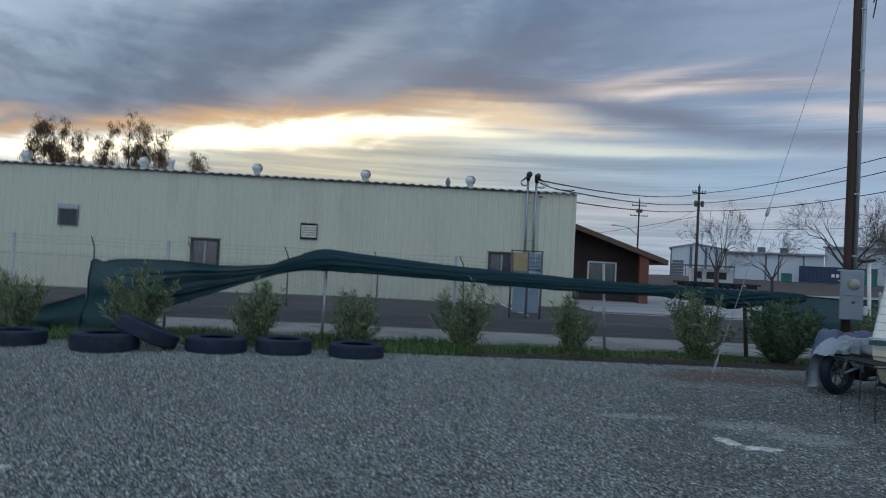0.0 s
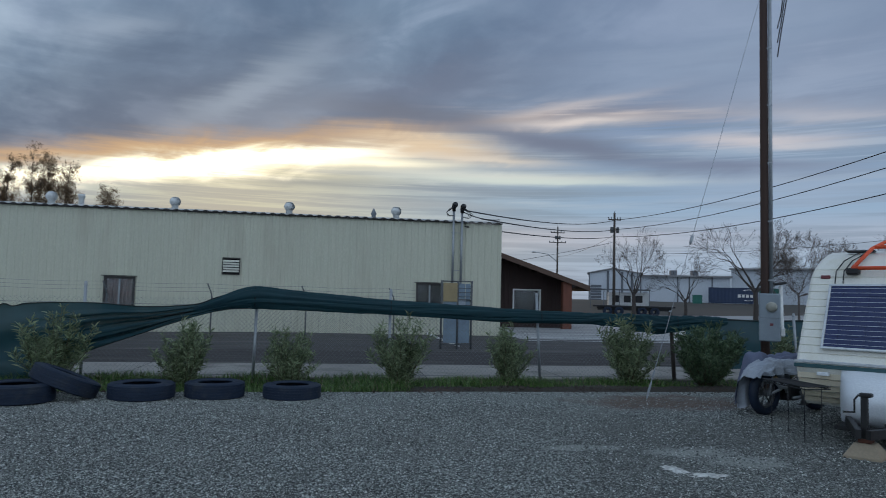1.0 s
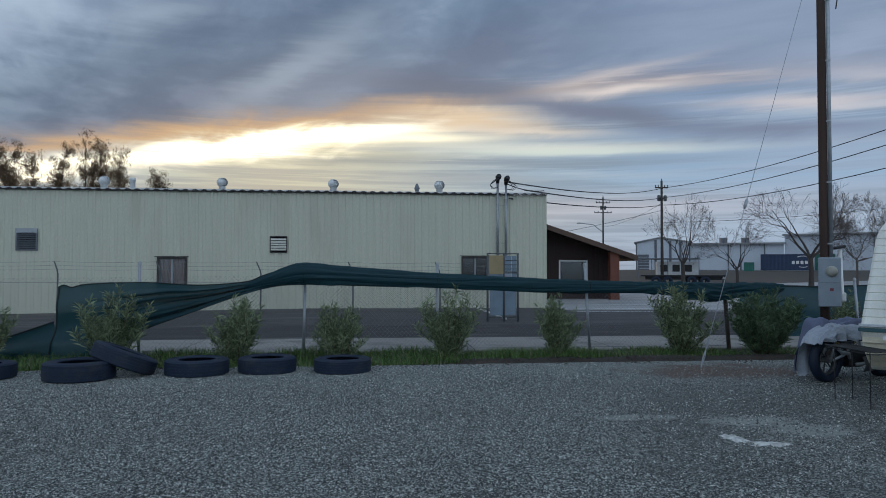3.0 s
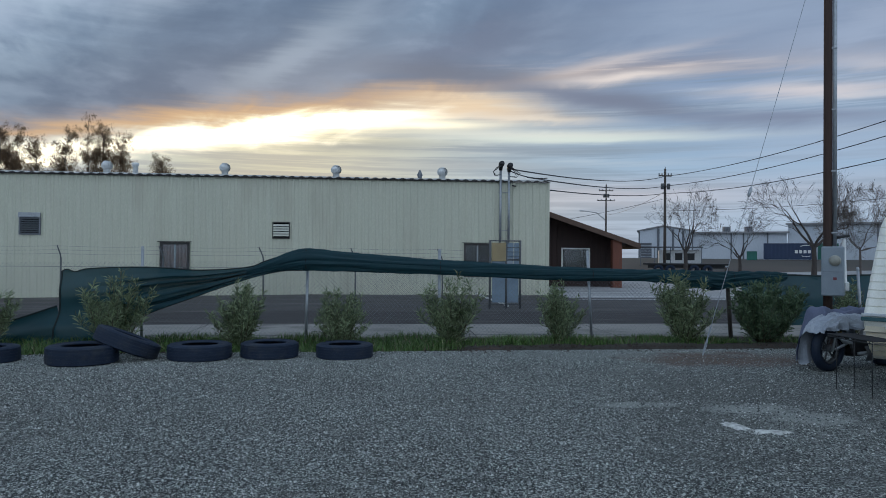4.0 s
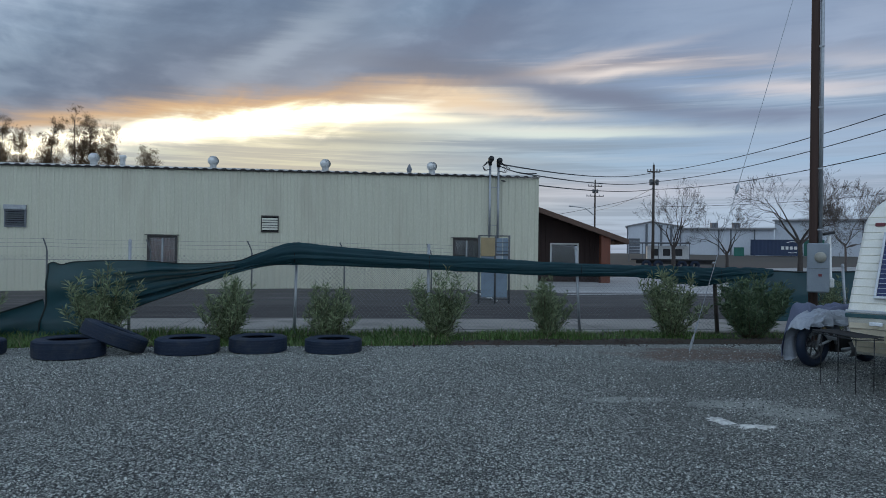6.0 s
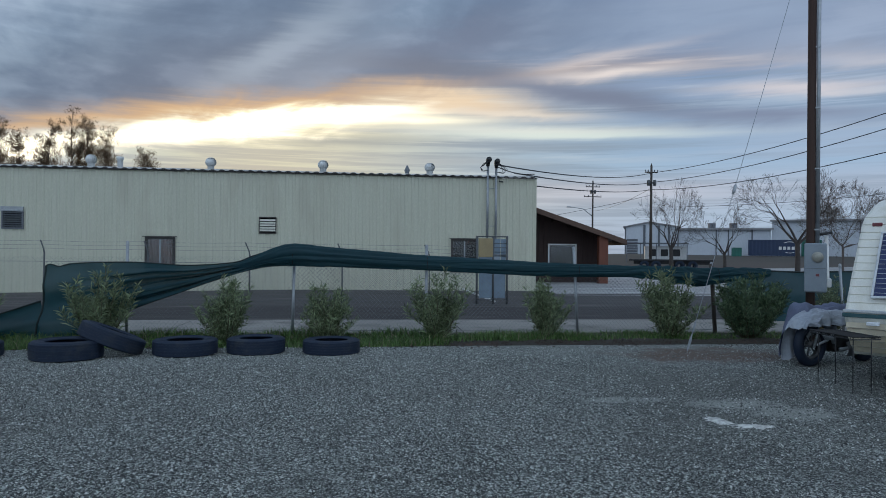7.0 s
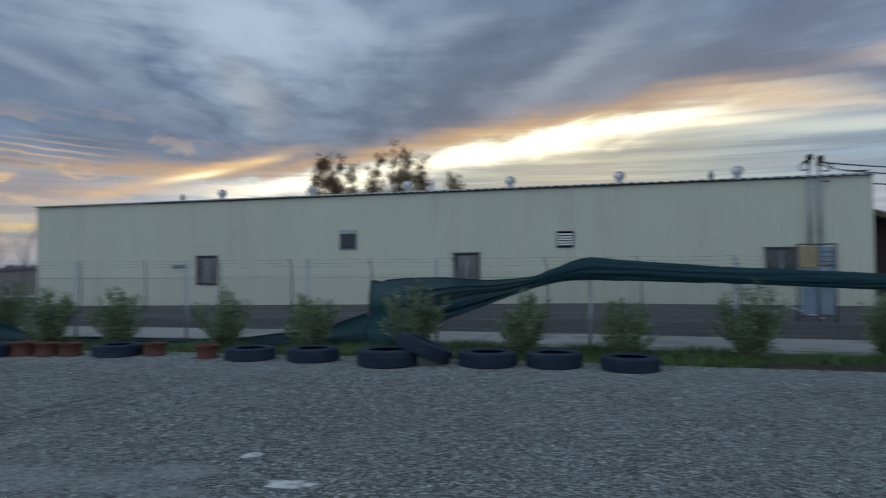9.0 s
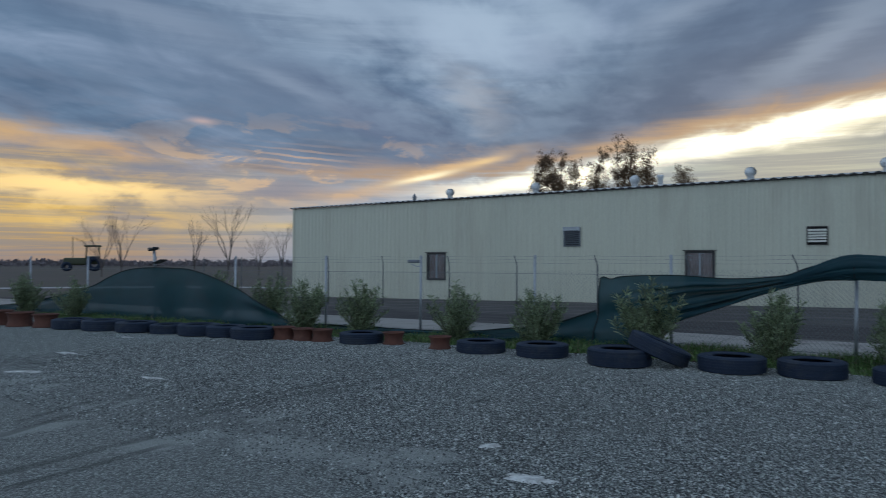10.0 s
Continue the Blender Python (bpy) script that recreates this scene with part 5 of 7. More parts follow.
TYRES = [(-0.57, 11.72, 0.93), (-1.80, 11.80, 0.93), (-2.88, 11.62, 0.99), (-4.52, 11.2, 1.02), (-6.0, 11.35, 0.92), (-7.22, 11.25, 0.91), (-9.97, 11.0, 0.90), (-12.36, 10.2, 1.0), (-13.2, 10.12, 0.9), (-13.95, 9.95, 0.95), (-14.9, 9.8, 0.85), (-15.75, 9.5, 0.95), (-16.75, 9.25, 1.0), (-17.75, 9.0, 0.95)]
first = None
for x, y, s in TYRES:
    m = pose(x, y, ground_z(x, y) - 0.008, 0, 0, rng.uniform(0, 360)) @ Matrix.Diagonal((s, s, s * rng.uniform(0.92, 1.05), 1))
    if first is None:
        first = build_tyre()
        first.matrix_basis = m
        base_tyre = first
    else:
        t_ = copy_thing(base_tyre, pose(0, 0, 0))
        t_.matrix_basis = m
lean = copy_thing(base_tyre, pose(0, 0, 0))
lean.matrix_basis = pose(-3.98, 11.55, 0.27, -9, 21, 0) @ Matrix.Translation((0, 0, -0.13)) @ Matrix.Diagonal((1.0, 1.0, 0.95, 1))
tagged(lean, "worn black lorry tyre tilted against its neighbour")
rim0 = None
for x, y, s in ((-11.75, 10.5, 1.05), (-11.27, 10.6, 1.0), (-10.85, 10.75, 1.0), (-9.28, 11.2, 0.95), (-8.12, 11.2, 0.95), (-18.6, 8.75, 1.3), (-19.4, 8.5, 1.4), (-20.3, 8.35, 1.5)):
    m = pose(x, y, ground_z(x, y) - 0.005, 0, 0, rng.uniform(0, 360)) @ Matrix.Diagonal((s, s, s, 1))
    if rim0 is None:
        rim0 = build_rim()
        rim0.matrix_basis = m
    else:
        r_ = copy_thing(rim0, pose(0, 0, 0))
        r_.matrix_basis = m


# ---- oleander hedge ----
def bush_meshes(seed, leaves, wide=0.42, tall=1.12, low=0.8):
    """Upright wands fanning out of one root, each with its own twigs and narrow leaves."""
    r = random.Random(seed)
    st, lf = Mesh(), Mesh()
    wands = 34 if low > 0.6 else 60
    for i in range(wands):
        a = r.uniform(0, 2 * math.pi)
        out = wide * r.random() ** 0.6
        hgt = tall * r.uniform(0.55, 1.05) * (1 - 0.3 * (out / wide) ** 2)
        p = [Vector((0.07 * math.cos(a), 0.07 * math.sin(a), -0.02))]
        for j in range(1, 6):
            t = j / 5
            p.append(Vector((math.cos(a) * out * t**low + r.uniform(-0.04, 0.04), math.sin(a) * out * t**low + r.uniform(-0.05, 0.05), hgt * t)))
        st.tube(p, [0.008 - 0.0012 * j for j in range(6)], 4, False)
        for j in range(int(leaves / wands)):
            t = r.uniform(0.08, 1.0)
            s = t * 5
            q = int(min(s, 4))
            c = p[q].lerp(p[q + 1], s - q)
            side = r.uniform(0, 2 * math.pi)
            c = c + Vector((math.cos(side), math.sin(side), 0)) * abs(r.gauss(0, 0.06)) * (1.1 - 0.8 * t)
            b = r.uniform(0, 2 * math.pi)
            tilt = r.uniform(0.25, 1.35)
            d = Vector((math.cos(b) * math.cos(tilt), math.sin(b) * math.cos(tilt), math.sin(tilt)))
            w = d.cross(Vector((r.uniform(-1, 1), r.uniform(-1, 1), r.uniform(-0.3, 1)))).normalized()
            ln, wd = r.uniform(0.08, 0.165), r.uniform(0.006, 0.011)
            mid = c + d * ln * 0.5 + Vector((0, 0, 0.006))
            end = c + d * ln + Vector((0, 0, -0.012))
            lf.face([c, mid + w * wd, end, mid - w * wd])
    return st, lf


VARIANTS = []
for seed, mat in ((1, "leaf"), (2, "leaf"), (3, "leaf"), (4, "leaf_dark")):
    a, b = bush_meshes(seed, 3900 if mat == "leaf" else 10500, 0.54 if mat == "leaf" else 0.68, 1.2, 0.8 if mat == "leaf" else 0.55)
    VARIANTS.append((a.data("stem", M["stem"]), b.data("foliage", M[mat])))
BUSHES = [(-4.75, 0), (-2.55, 1), (-0.68, 2), (1.36, 0), (3.45, 1), (6.0, 2), (7.62, 3), (-6.9, 2), (-8.77, 0), (-11.16, 1), (-12.9, 2), (-15.5, 0), (-17.7, 1), (-19.7, 2), (-21.9, 0), (-24.3, 1)]
for i, (x, v) in enumerate(BUSHES):
    y = fence_y(x) + (0.62 if -20.5 < x < -15 else -0.95)
    th = thing("oleander_bush", (x, y, ground_z(x, y)), rng.uniform(0, 360), "young narrow-leaved oleander bush at the fence" if v < 3 else "dense dark green oleander bush at the fence", "bush", "oleander hedge")
    s = rng.uniform(1.0, 1.15) * (1.04 if x == -4.75 else 1.0)
    if x == 3.45:
        s = 0.95
    if x == 6.0:
        s = 1.22
    th.scale = (s * (1.08 if v == 3 else 1.1), s * (1.08 if v == 3 else 1.1), s)
    part("stem", VARIANTS[v][0], None, th)
    part("foliage", VARIANTS[v][1], None, th)
th = thing("oleander_bush", (10.3, 14.6, 0), 40, "dense dark green oleander bush beside the meter pole", "bush", "oleander hedge")
th.scale = (0.95, 0.95, 1.0)
part("stem", VARIANTS[3][0], None, th)
part("foliage", VARIANTS[0][1], None, th)


def build_grass():
    r = random.Random(11)
    mb, dry = Mesh(), Mesh()
    for i in range(62000):
        x = r.uniform(-24, 10)
        v = r.uniform(12.28 if x < 1.5 else 12.66 + 0.2 * noise.noise((x * 1.7, 0, 0)), 14.25)
        lush = noise.noise((x * 0.8, v * 0.8, 3)) + (0.55 if -7 < x < -4.8 else 0.3 if -9 < x < 1.5 else -0.05 if x < 0 else -0.02 if x < 4.2 else -0.3) + 0.25 * smooth01(abs(v - 13.3), 0.9, 0.2)
        if lush < r.uniform(-0.25, 0.45):
            continue
        y = v + shear(x)
        z = ground_z(x, y) - 0.01
        hgt = r.uniform(0.035, 0.15) * (0.6 + clamp(lush + 0.3, 0, 0.9))
        a, b = r.uniform(0, 6.283), r.uniform(0.2, 1.3)
        w = r.uniform(0.004, 0.010)
        d = Vector((math.cos(a), math.sin(a), 0))
        s = Vector((-d.y, d.x, 0)) * w
        p = Vector((x, y, z))
        m_ = p + d * hgt * b * 0.35 + Vector((0, 0, hgt * 0.6))
        e = p + d * hgt * b + Vector((0, 0, hgt))
        t_ = dry if r.random() < 0.10 else mb
        t_.face([p - s, p + s, m_ + s * 0.7, m_ - s * 0.7])
        t_.face([m_ - s * 0.7, m_ + s * 0.7, e])
    solid("grass", mb, M["grass"], "rough green grass strip along the fence foot", "grass", kind="stuff")
    solid("dry_grass", dry, M["straw"], "dry straw-coloured grass blades along the fence", "grass", kind="stuff")


build_grass()


def build_clods():
    """Crumbled earth along the edge between the gravel and the hedge."""
    r = random.Random(21)
    mb = Mesh()
    for i in range(2600):
        x = r.uniform(-8, 9.5)
        y = 12.36 + abs(r.gauss(0, 0.13)) * (1 if r.random() < 0.75 else -1) + shear(x)
        if noise.noise((x * 0.9, 5, 1)) + (0.35 if x > 0.5 else -0.05) < r.uniform(-0.4, 0.5):
            continue
        q = r.uniform(0.010, 0.034)
        z = ground_z(x, y) - q * 0.3
        ring = [Vector((x + q * r.uniform(0.7, 1.3) * math.cos(a), y + q * r.uniform(0.7, 1.3) * math.sin(a), z + q * r.uniform(0.1, 0.5))) for a in [1.2566 * j + r.uniform(-0.3, 0.3) for j in range(5)]]
        top = Vector((x + r.uniform(-0.3, 0.3) * q, y + r.uniform(-0.3, 0.3) * q, z + q * r.uniform(0.8, 1.3)))
        low = Vector((x, y, z - q * 0.4))
        for j in range(5):
            mb.face([ring[j], ring[(j + 1) % 5], top])
            mb.face([ring[(j + 1) % 5], ring[j], low])
    solid("earth_clods", mb, M["clod"], "crumbled brown earth along the gravel's edge", "earth", kind="stuff")


build_clods()


def build_stones():
    r = np.random.RandomState(5)
    n = 340000
    # denser near the walker's side of the yard, over the stretch the yard shows
    x = r.uniform(-13, 9, n)
    y = 3.6 + (r.uniform(0, 1, n) ** 1.35) * 9.0
    keep = (y > 4.0) & (y < 12.22 + np.array([shear(a) + 0.22 * noise.noise((a * 2.3, 4, 0)) for a in x]) + r.normal(0, 0.04, n)) & (np.abs(x) < y * 0.75 + 1 + (x < 0) * 8)
    keep &= r.uniform(0, 1, n) > 0.45 * np.clip((x - 1.0) / 2.5, 0, 1)
    # bare packed earth beside the hedge
    keep &= (r.uniform(0, 1, n) > 0.6) | (((x - 5.7) / 1.7) ** 2 + ((y - 11.3) / 0.95) ** 2 > r.uniform(0.1, 1.3, n))
    # thinner where wheels have driven the stone in
    keep &= (r.uniform(0, 1, n) > 0.6) | (x > -3.4) | (y > 5.2)
    x, y = x[keep], y[keep]
    n = len(x)
    size = 0.0045 + 0.0085 * r.uniform(0, 1, n) ** 2
    base = np.array([(1, 0, 0), (0, 1, 0), (-1, 0, 0), (0, -1, 0), (0, 0, 1.1)], float)
    v = base[None] * size[:, None, None] * r.uniform(0.65, 1.35, (n, 5, 1)) + r.normal(0, 0.2, (n, 5, 3)) * size[:, None, None]
    ang = r.uniform(0, 6.283, n)
    c, s = np.cos(ang)[:, None], np.sin(ang)[:, None]
    vx, vy = v[:, :, 0] * c - v[:, :, 1] * s, v[:, :, 0] * s + v[:, :, 1] * c
    z = np.array([ground_z(a, b) for a, b in zip(x, y)])
    v = np.stack([vx + x[:, None], vy + y[:, None], v[:, :, 2] + z[:, None] + size[:, None] * 0.1], -1).reshape(-1, 3)
    f = np.array([(0, 1, 4), (1, 2, 4), (2, 3, 4), (3, 0, 4)])
    f = (f[None] + 5 * np.arange(n)[:, None, None]).reshape(-1, 3)
    me = bpy.data.meshes.new("gravel_stones")
    me.from_pydata(v.tolist(), [], f.tolist())
    me.materials.append(M["loose_stone"])
    tagged(new("gravel_stones", me), "loose grey crushed stones scattered over the yard", "gravel", kind="stuff")


def stone_material():
    m = bpy.data.materials.new("loose_stone")
    m.use_nodes = True
    n = Nodes(m.node_tree)
    b = m.node_tree.nodes["Principled BSDF"]
    rr = n.node("ShaderNodeNewGeometry").outputs["Random Per Island"]
    n.put(b.inputs["Base Color"], n.ramp(rr, [(0.0, (0.030, 0.032, 0.032)), (0.5, (0.130, 0.136, 0.128)), (0.80, (0.33, 0.34, 0.315)), (1.0, (0.72, 0.74, 0.69))]))
    b.inputs["Roughness"].default_value = 0.8
    return m


M["loose_stone"] = stone_material()
build_stones()


# ---- power pole, meter and guy wire ----
PX, PY = 8.715, 13.0


def build_pole():
    th = thing("power_pole", (PX, PY, 0), -33.8, label="dark brown wooden power pole carrying a grey meter box and conduit", category="power pole")
    mb = Mesh()
    mb.tube([(0, 0, -0.3), (0.0, 0, 2), (0.0, 0, 6), (0.0, 0, 9.8)], [0.088, 0.083, 0.079, 0.074], 18)
    part("pole", mb, M["wood_pole"], th, smooth=True)
    mb = Mesh()
    mb.tube([(0.118, -0.04, 1.85), (0.118, -0.04, 8.8)], 0.036, 12)
    part("conduit", mb, M["galv"], th, "grey plastic conduit", smooth=True)
    for z in (2.2, 3.4, 4.6, 5.8, 7.0, 8.2):
        mb = Mesh()
        mb.box(0.06, 0.158, -0.085, -0.072, z - 0.015, z + 0.015, 0.003)
        part("conduit_strap", mb, M["galv"], th)
    mb = Mesh()
    mb.box(-0.11, 0.28, -0.32, -0.088, 0.98, 1.93, 0.02)
    box = part("meter_box", mb, M["meter_grey"], th, "grey enamelled meter cabinet")
    mb = Mesh()
    mb.lathe([(0.0, 0.07), (0.07, 0.065), (0.10, 0.03), (0.105, 0.0)], 24)
    mb.moved(Matrix.Translation((0.12, -0.32, 1.66)) @ Matrix.Rotation(radians(90), 4, "X"))
    part("meter_dial", mb, M["dial"], box, "round pale meter glass", smooth=True)
    mb = Mesh()
    mb.box(0.09, 0.15, -0.333, -0.322, 1.29, 1.34)
    part("warning_sticker", mb, M["red"], box, "small red sticker")
    mb = Mesh()
    mb.box(-0.09, 0.26, -0.329, -0.322, 1.44, 1.448)
    part("door_seam", mb, M["louvre"], box)
    mb = Mesh()
    mb.box(0.28, 0.36, -0.30, -0.18, 1.08, 1.26, 0.02)
    part("socket_cover", mb, M["white_trim"], th, "white weatherproof socket cover")
    mb = Mesh()
    for s in range(3):
        mb.tube([(0.118, -0.04, 8.8), (0.3 + 0.04 * s, -0.1, 8.9), (0.42 + 0.05 * s, -0.1, 8.5), (0.33, -0.08, 7.7 - 0.2 * s), (0.26, -0.05, 7.4 - 0.3 * s)], 0.012, 5)
    part("drip_loop", mb, M["cable"], th)


build_pole()


def build_guy():
    a, b = Vector((5.56, 11.69, 0.0)), Vector((PX + 0.02, PY - 0.1, 8.6))
    th = thing("guy_wire", label="thin steel guy wire with an insulator running to a ground anchor", category="cable")
    mb = Mesh()
    mb.tube([a, b], 0.006, 5)
    part("strand", mb, M["galv"], th)
    c = a.lerp(b, 0.335)
    d = (b - a).normalized()
    mb = Mesh()
    mb.tube([c - d * 0.10, c - d * 0.06, c + d * 0.06, c + d * 0.10], [0.012, 0.032, 0.032, 0.012], 8)
    part("insulator", mb, M["galv"], th, "grey strain insulator", smooth=True)
    mb = Mesh()
    e = a.lerp(b, 0.06)
    for i in range(4):
        o = Vector((0.02 * math.cos(i * 1.6), 0.02 * math.sin(i * 1.6), 0))
        mb.tube([a + o * 0.3, a.lerp(b, 0.02) + o * 1.2, a.lerp(b, 0.035) + o * 0.3, a.lerp(b, 0.05) + o, e + o * 0.2], 0.004, 4)
    part("anchor_clamp", mb, M["galv"], th)


build_guy()


def build_light_post(x, y, z, h_, label, double=False):
    th = thing("yard_light", (x, y, z), label=label, category="lamp", group="yard lights")
    mb = Mesh()
    mb.tube([(0.08, 0, 0), (0, 0, h_)], 0.045, 8)
    part("post", mb, M["white_trim"] if not double else M["galv"], th, smooth=True)
    mb = Mesh()
    mb.box(-0.2, 0.12, -0.1, 0.1, h_ + 0.02, h_ + 0.09, 0.02, Matrix.Rotation(radians(-10), 3, "Y"))
    part("lamp_head", mb, M["black"], th)
    mb = Mesh()
    mb.box(-0.28, -0.2, -0.05, 0.05, h_ + 0.0, h_ + 0.1, 0.015)
    part("sensor", mb, M["bronze"], th)
    if double:
        mb = Mesh()
        mb.box(0.10, 0.5, -0.12, 0.12, h_ - 0.34, h_ - 0.30, 0.01, Matrix.Rotation(radians(-14), 3, "Y"))
        part("solar_lid", mb, M["black"], th)


build_light_post(11.72, 16.85, 0.0, 2.22, "white leaning post with a dark floodlight head")
build_light_post(-19.5, fence_y(-19.5) - 0.05, 1.3, 0.68, "fence-top floodlight with a small solar lid", True)


def build_fence_camera():
    x = -10.3
    th = thing("fence_floodlight", (x, fence_y(x), 1.62), label="small grey floodlight clamped to a fence post", category="lamp", group="yard lights")
    mb = Mesh()
    mb.box(-0.36, -0.04, -0.07, 0.05, 0.02, 0.10, 0.02)
    part("housing", mb, M["louvre"], th)
    mb = Mesh()
    mb.tube([(-0.05, 0, 0.06), (0.03, 0, 0.03)], 0.02, 6)
    mb.tube([(-0.28, -0.02, 0.0), (-0.1, -0.02, -0.06), (0, 0, -0.05)], 0.012, 5)
    part("bracket", mb, M["galv"], th)


build_fence_camera()


# ---- caravan at the yard's edge ----
TH = radians(53)
U, V = Vector((math.cos(TH), -math.sin(TH), 0)), Vector((math.sin(TH), math.cos(TH), 0))
C0 = Vector((6.305, 8.70, -0.075))


def build_caravan():
    root = new("caravan")
    root.empty_display_size = 0.1
    root.matrix_basis = Matrix(((U.x, V.x, 0, C0.x), (U.y, V.y, 0, C0.y), (0, 0, 1, C0.z), (0, 0, 0, 1)))
    tagged(root, "old off-white ribbed caravan parked with its nose to the yard", "caravan")
    W, back = 2.27, 4.6
    # side profile of the nose: depth against height
    nose = [(0.42, 0.42), (0.14, 0.66), (0.0, 0.95), (0.02, 1.04)]
    z = 1.04
    ribs = []
    lean = lambda zz_: 0.02 + (zz_ - 1.04) * 0.52
    while z < 2.3:
        ribs += [(lean(z), z), (lean(z + 0.085) - 0.002, z + 0.085), (lean(z + 0.095) + 0.016, z + 0.095), (lean(z + 0.105), z + 0.105)]
        z += 0.105
    top = [(lean(2.32) + 0.02, 2.33), (0.84, 2.44), (1.05, 2.53), (1.35, 2.585), (1.8, 2.61), (back, 2.61)]
    prof = nose + ribs + top

    def inset(zz_, y):
        return 0.10 * smooth01(zz_, 2.15, 2.6) + 0.02 * smooth01(zz_, 1.2, 2.4)

    mb = Mesh()
    rows = []
    for y, zz_ in prof:
        i = inset(zz_, y)
        r = 0.05
        rows.append([(i, y + r * 1.4, zz_), (i + 0.012, y + r * 0.5, zz_), (i + r, y, zz_), (W / 2, y - 0.01, zz_ + 0.02 * (zz_ > 2.5)), (W - i - r, y, zz_), (W - i - 0.012, y + r * 0.5, zz_), (W - i, y + r * 1.4, zz_)])
    mb.grid(rows)
    for side in (0, 6):
        pts = [rows[i][side] for i in range(len(rows))] + [(rows[-1][side][0], back, 0.42)]
        mb.face(pts if side else pts[::-1])
    mb.face([(0.1, back, 0.42), (W - 0.1, back, 0.42), (W - 0.1, back, 2.61), (0.1, back, 2.61)])
    mb.face([(0.0, 0.45, 0.42), (0, back, 0.42), (W, back, 0.42), (W, 0.45, 0.42)])
    body = part("body", mb, M["trailer"], root)
    mb = Mesh()
    for n_ in range(5):
        z0 = 0.47 + n_ * 0.085
        y0 = 0.42 - (z0 - 0.42) * 1.13 if z0 < 0.66 else 0.14 - (z0 - 0.66) * 0.48
        y1 = 0.42 - (z0 + 0.07 - 0.42) * 1.13 if z0 + 0.07 < 0.66 else 0.14 - (z0 + 0.07 - 0.66) * 0.48
        mb.face([(0.03, y0 - 0.055, z0), (W - 0.03, y0 - 0.055, z0), (W - 0.03, y1 - 0.012, z0 + 0.07), (0.03, y1 - 0.012, z0 + 0.07)])
        mb.face([(0.03, y0 - 0.055, z0), (W - 0.03, y0 - 0.055, z0), (W - 0.03, y0 + 0.03, z0 - 0.012), (0.03, y0 + 0.03, z0 - 0.012)][::-1])
    part("skirt", mb, M["trailer_beige"], root, "yellowed beige lower skirt")
    mb = Mesh()
    mb.box(-0.004, W + 0.004, -0.03, 0.0, 0.95, 1.0, 0.006)
    part("stripe", mb, M["teal"], root, "dark teal trim stripe")
    mb = Mesh()
    mb.box(0.0, W, -0.025, 0.02, 1.01, 1.05, 0.006)
    part("moulding", mb, M["alu"], root)
    mb = Mesh()
    mb.box(0.30, 0.44, -0.10, -0.02, 0.86, 0.905, 0.006)
    part("step_light", mb, M["trailer_white"], root, "small white lamp")
    mb = Mesh()
    mb.box(0.17, 0.29, lean(2.19) - 0.03, lean(2.19) + 0.02, 2.165, 2.215, 0.008)
    part("marker_light", mb, M["red"], root, "red marker lamp")
    # solar panel on the sloping front
    tilt = math.atan2(0.52, 1)
    sp = Matrix.Translation((0.31, lean(1.2) - 0.05, 1.2)) @ Matrix.Rotation(-tilt, 4, "X")
    mb = Mesh()
    for a, b, c, d in ((0, 1.65, 0, 0.03), (0, 1.65, 0.955, 0.985), (0, 0.03, 0.03, 0.955), (1.62, 1.65, 0.03, 0.955)):
        mb.box(a, b, -0.035, 0.0, c, d, 0.003)
    mb.moved(sp)
    panel = part("solar_panel", mb, M["alu"], root, "framed blue solar panel")
    for i in range(10):
        for j in range(6):
            mb = Mesh()
            mb.box(0.037 + i * 0.1585, 0.037 + i * 0.1585 + 0.154, -0.028, -0.02, 0.034 + j * 0.1535, 0.034 + j * 0.1535 + 0.15)
            mb.moved(sp)
            part("cell", mb, M["solar"], panel)
    for j in range(13):
        mb = Mesh()
        zc = 0.07 + j * 0.0705
        mb.box(0.034, 1.616, -0.031, -0.0285, zc, zc + 0.006)
        mb.moved(sp)
        part("busbar", mb, M["solar_line"], panel)
    mb = Mesh()
    mb.box(0.03, 1.62, -0.019, -0.004, 0.03, 0.955)
    mb.moved(sp)
    part("backing", mb, M["solar"], panel)
    # roof cables and orange ladder rack
    for x in (0.36, 0.46):
        mb = Mesh()
        mb.tube([(x, lean(2.13) - 0.03, 2.1), (x, lean(2.25) - 0.03, 2.27), (x + 0.08, 0.72, 2.42), (x + 0.18, 0.95, 2.53), (x + 0.2, 1.2, 2.58)], 0.008, 5)
        part("cable", mb, M["cable"], root)
    mb = Mesh()
    mb.box(0.4, 0.75, 1.0, 1.12, 2.555, 2.59, 0.01)
    part("cable_gland", mb, M["black"], root)
    # gas-bottle cover, tongue and jack
    mb = Mesh()
    rows = []
    for t in range(13):
        zz_ = 0.30 + 0.66 * t / 12
        bulge = math.sin(math.pi * clamp(t / 12 * 0.9 + 0.1)) ** 0.5
        groove = -0.012 if t in (4, 8) else 0.0
        row = []
        for s in range(17):
            u = s / 16
            e = (abs(u - 0.5) * 2) ** 6
            row.append((0.58 + 1.10 * u, -0.10 - (0.36 * bulge + groove) * (1 - e) + 0.1 * (1 - bulge), zz_))
        rows.append(row)
    mb.grid(rows)
    mb.grid([[(p[0], 0.02, p[2]) for p in rows[-1]], rows[-1]])
    mb.grid([[(r[0][0], 0.25, r[0][2]), r[0]] for r in rows])
    part("gas_cover", mb, M["trailer_white"], root, "white moulded gas-bottle cover", smooth=True)
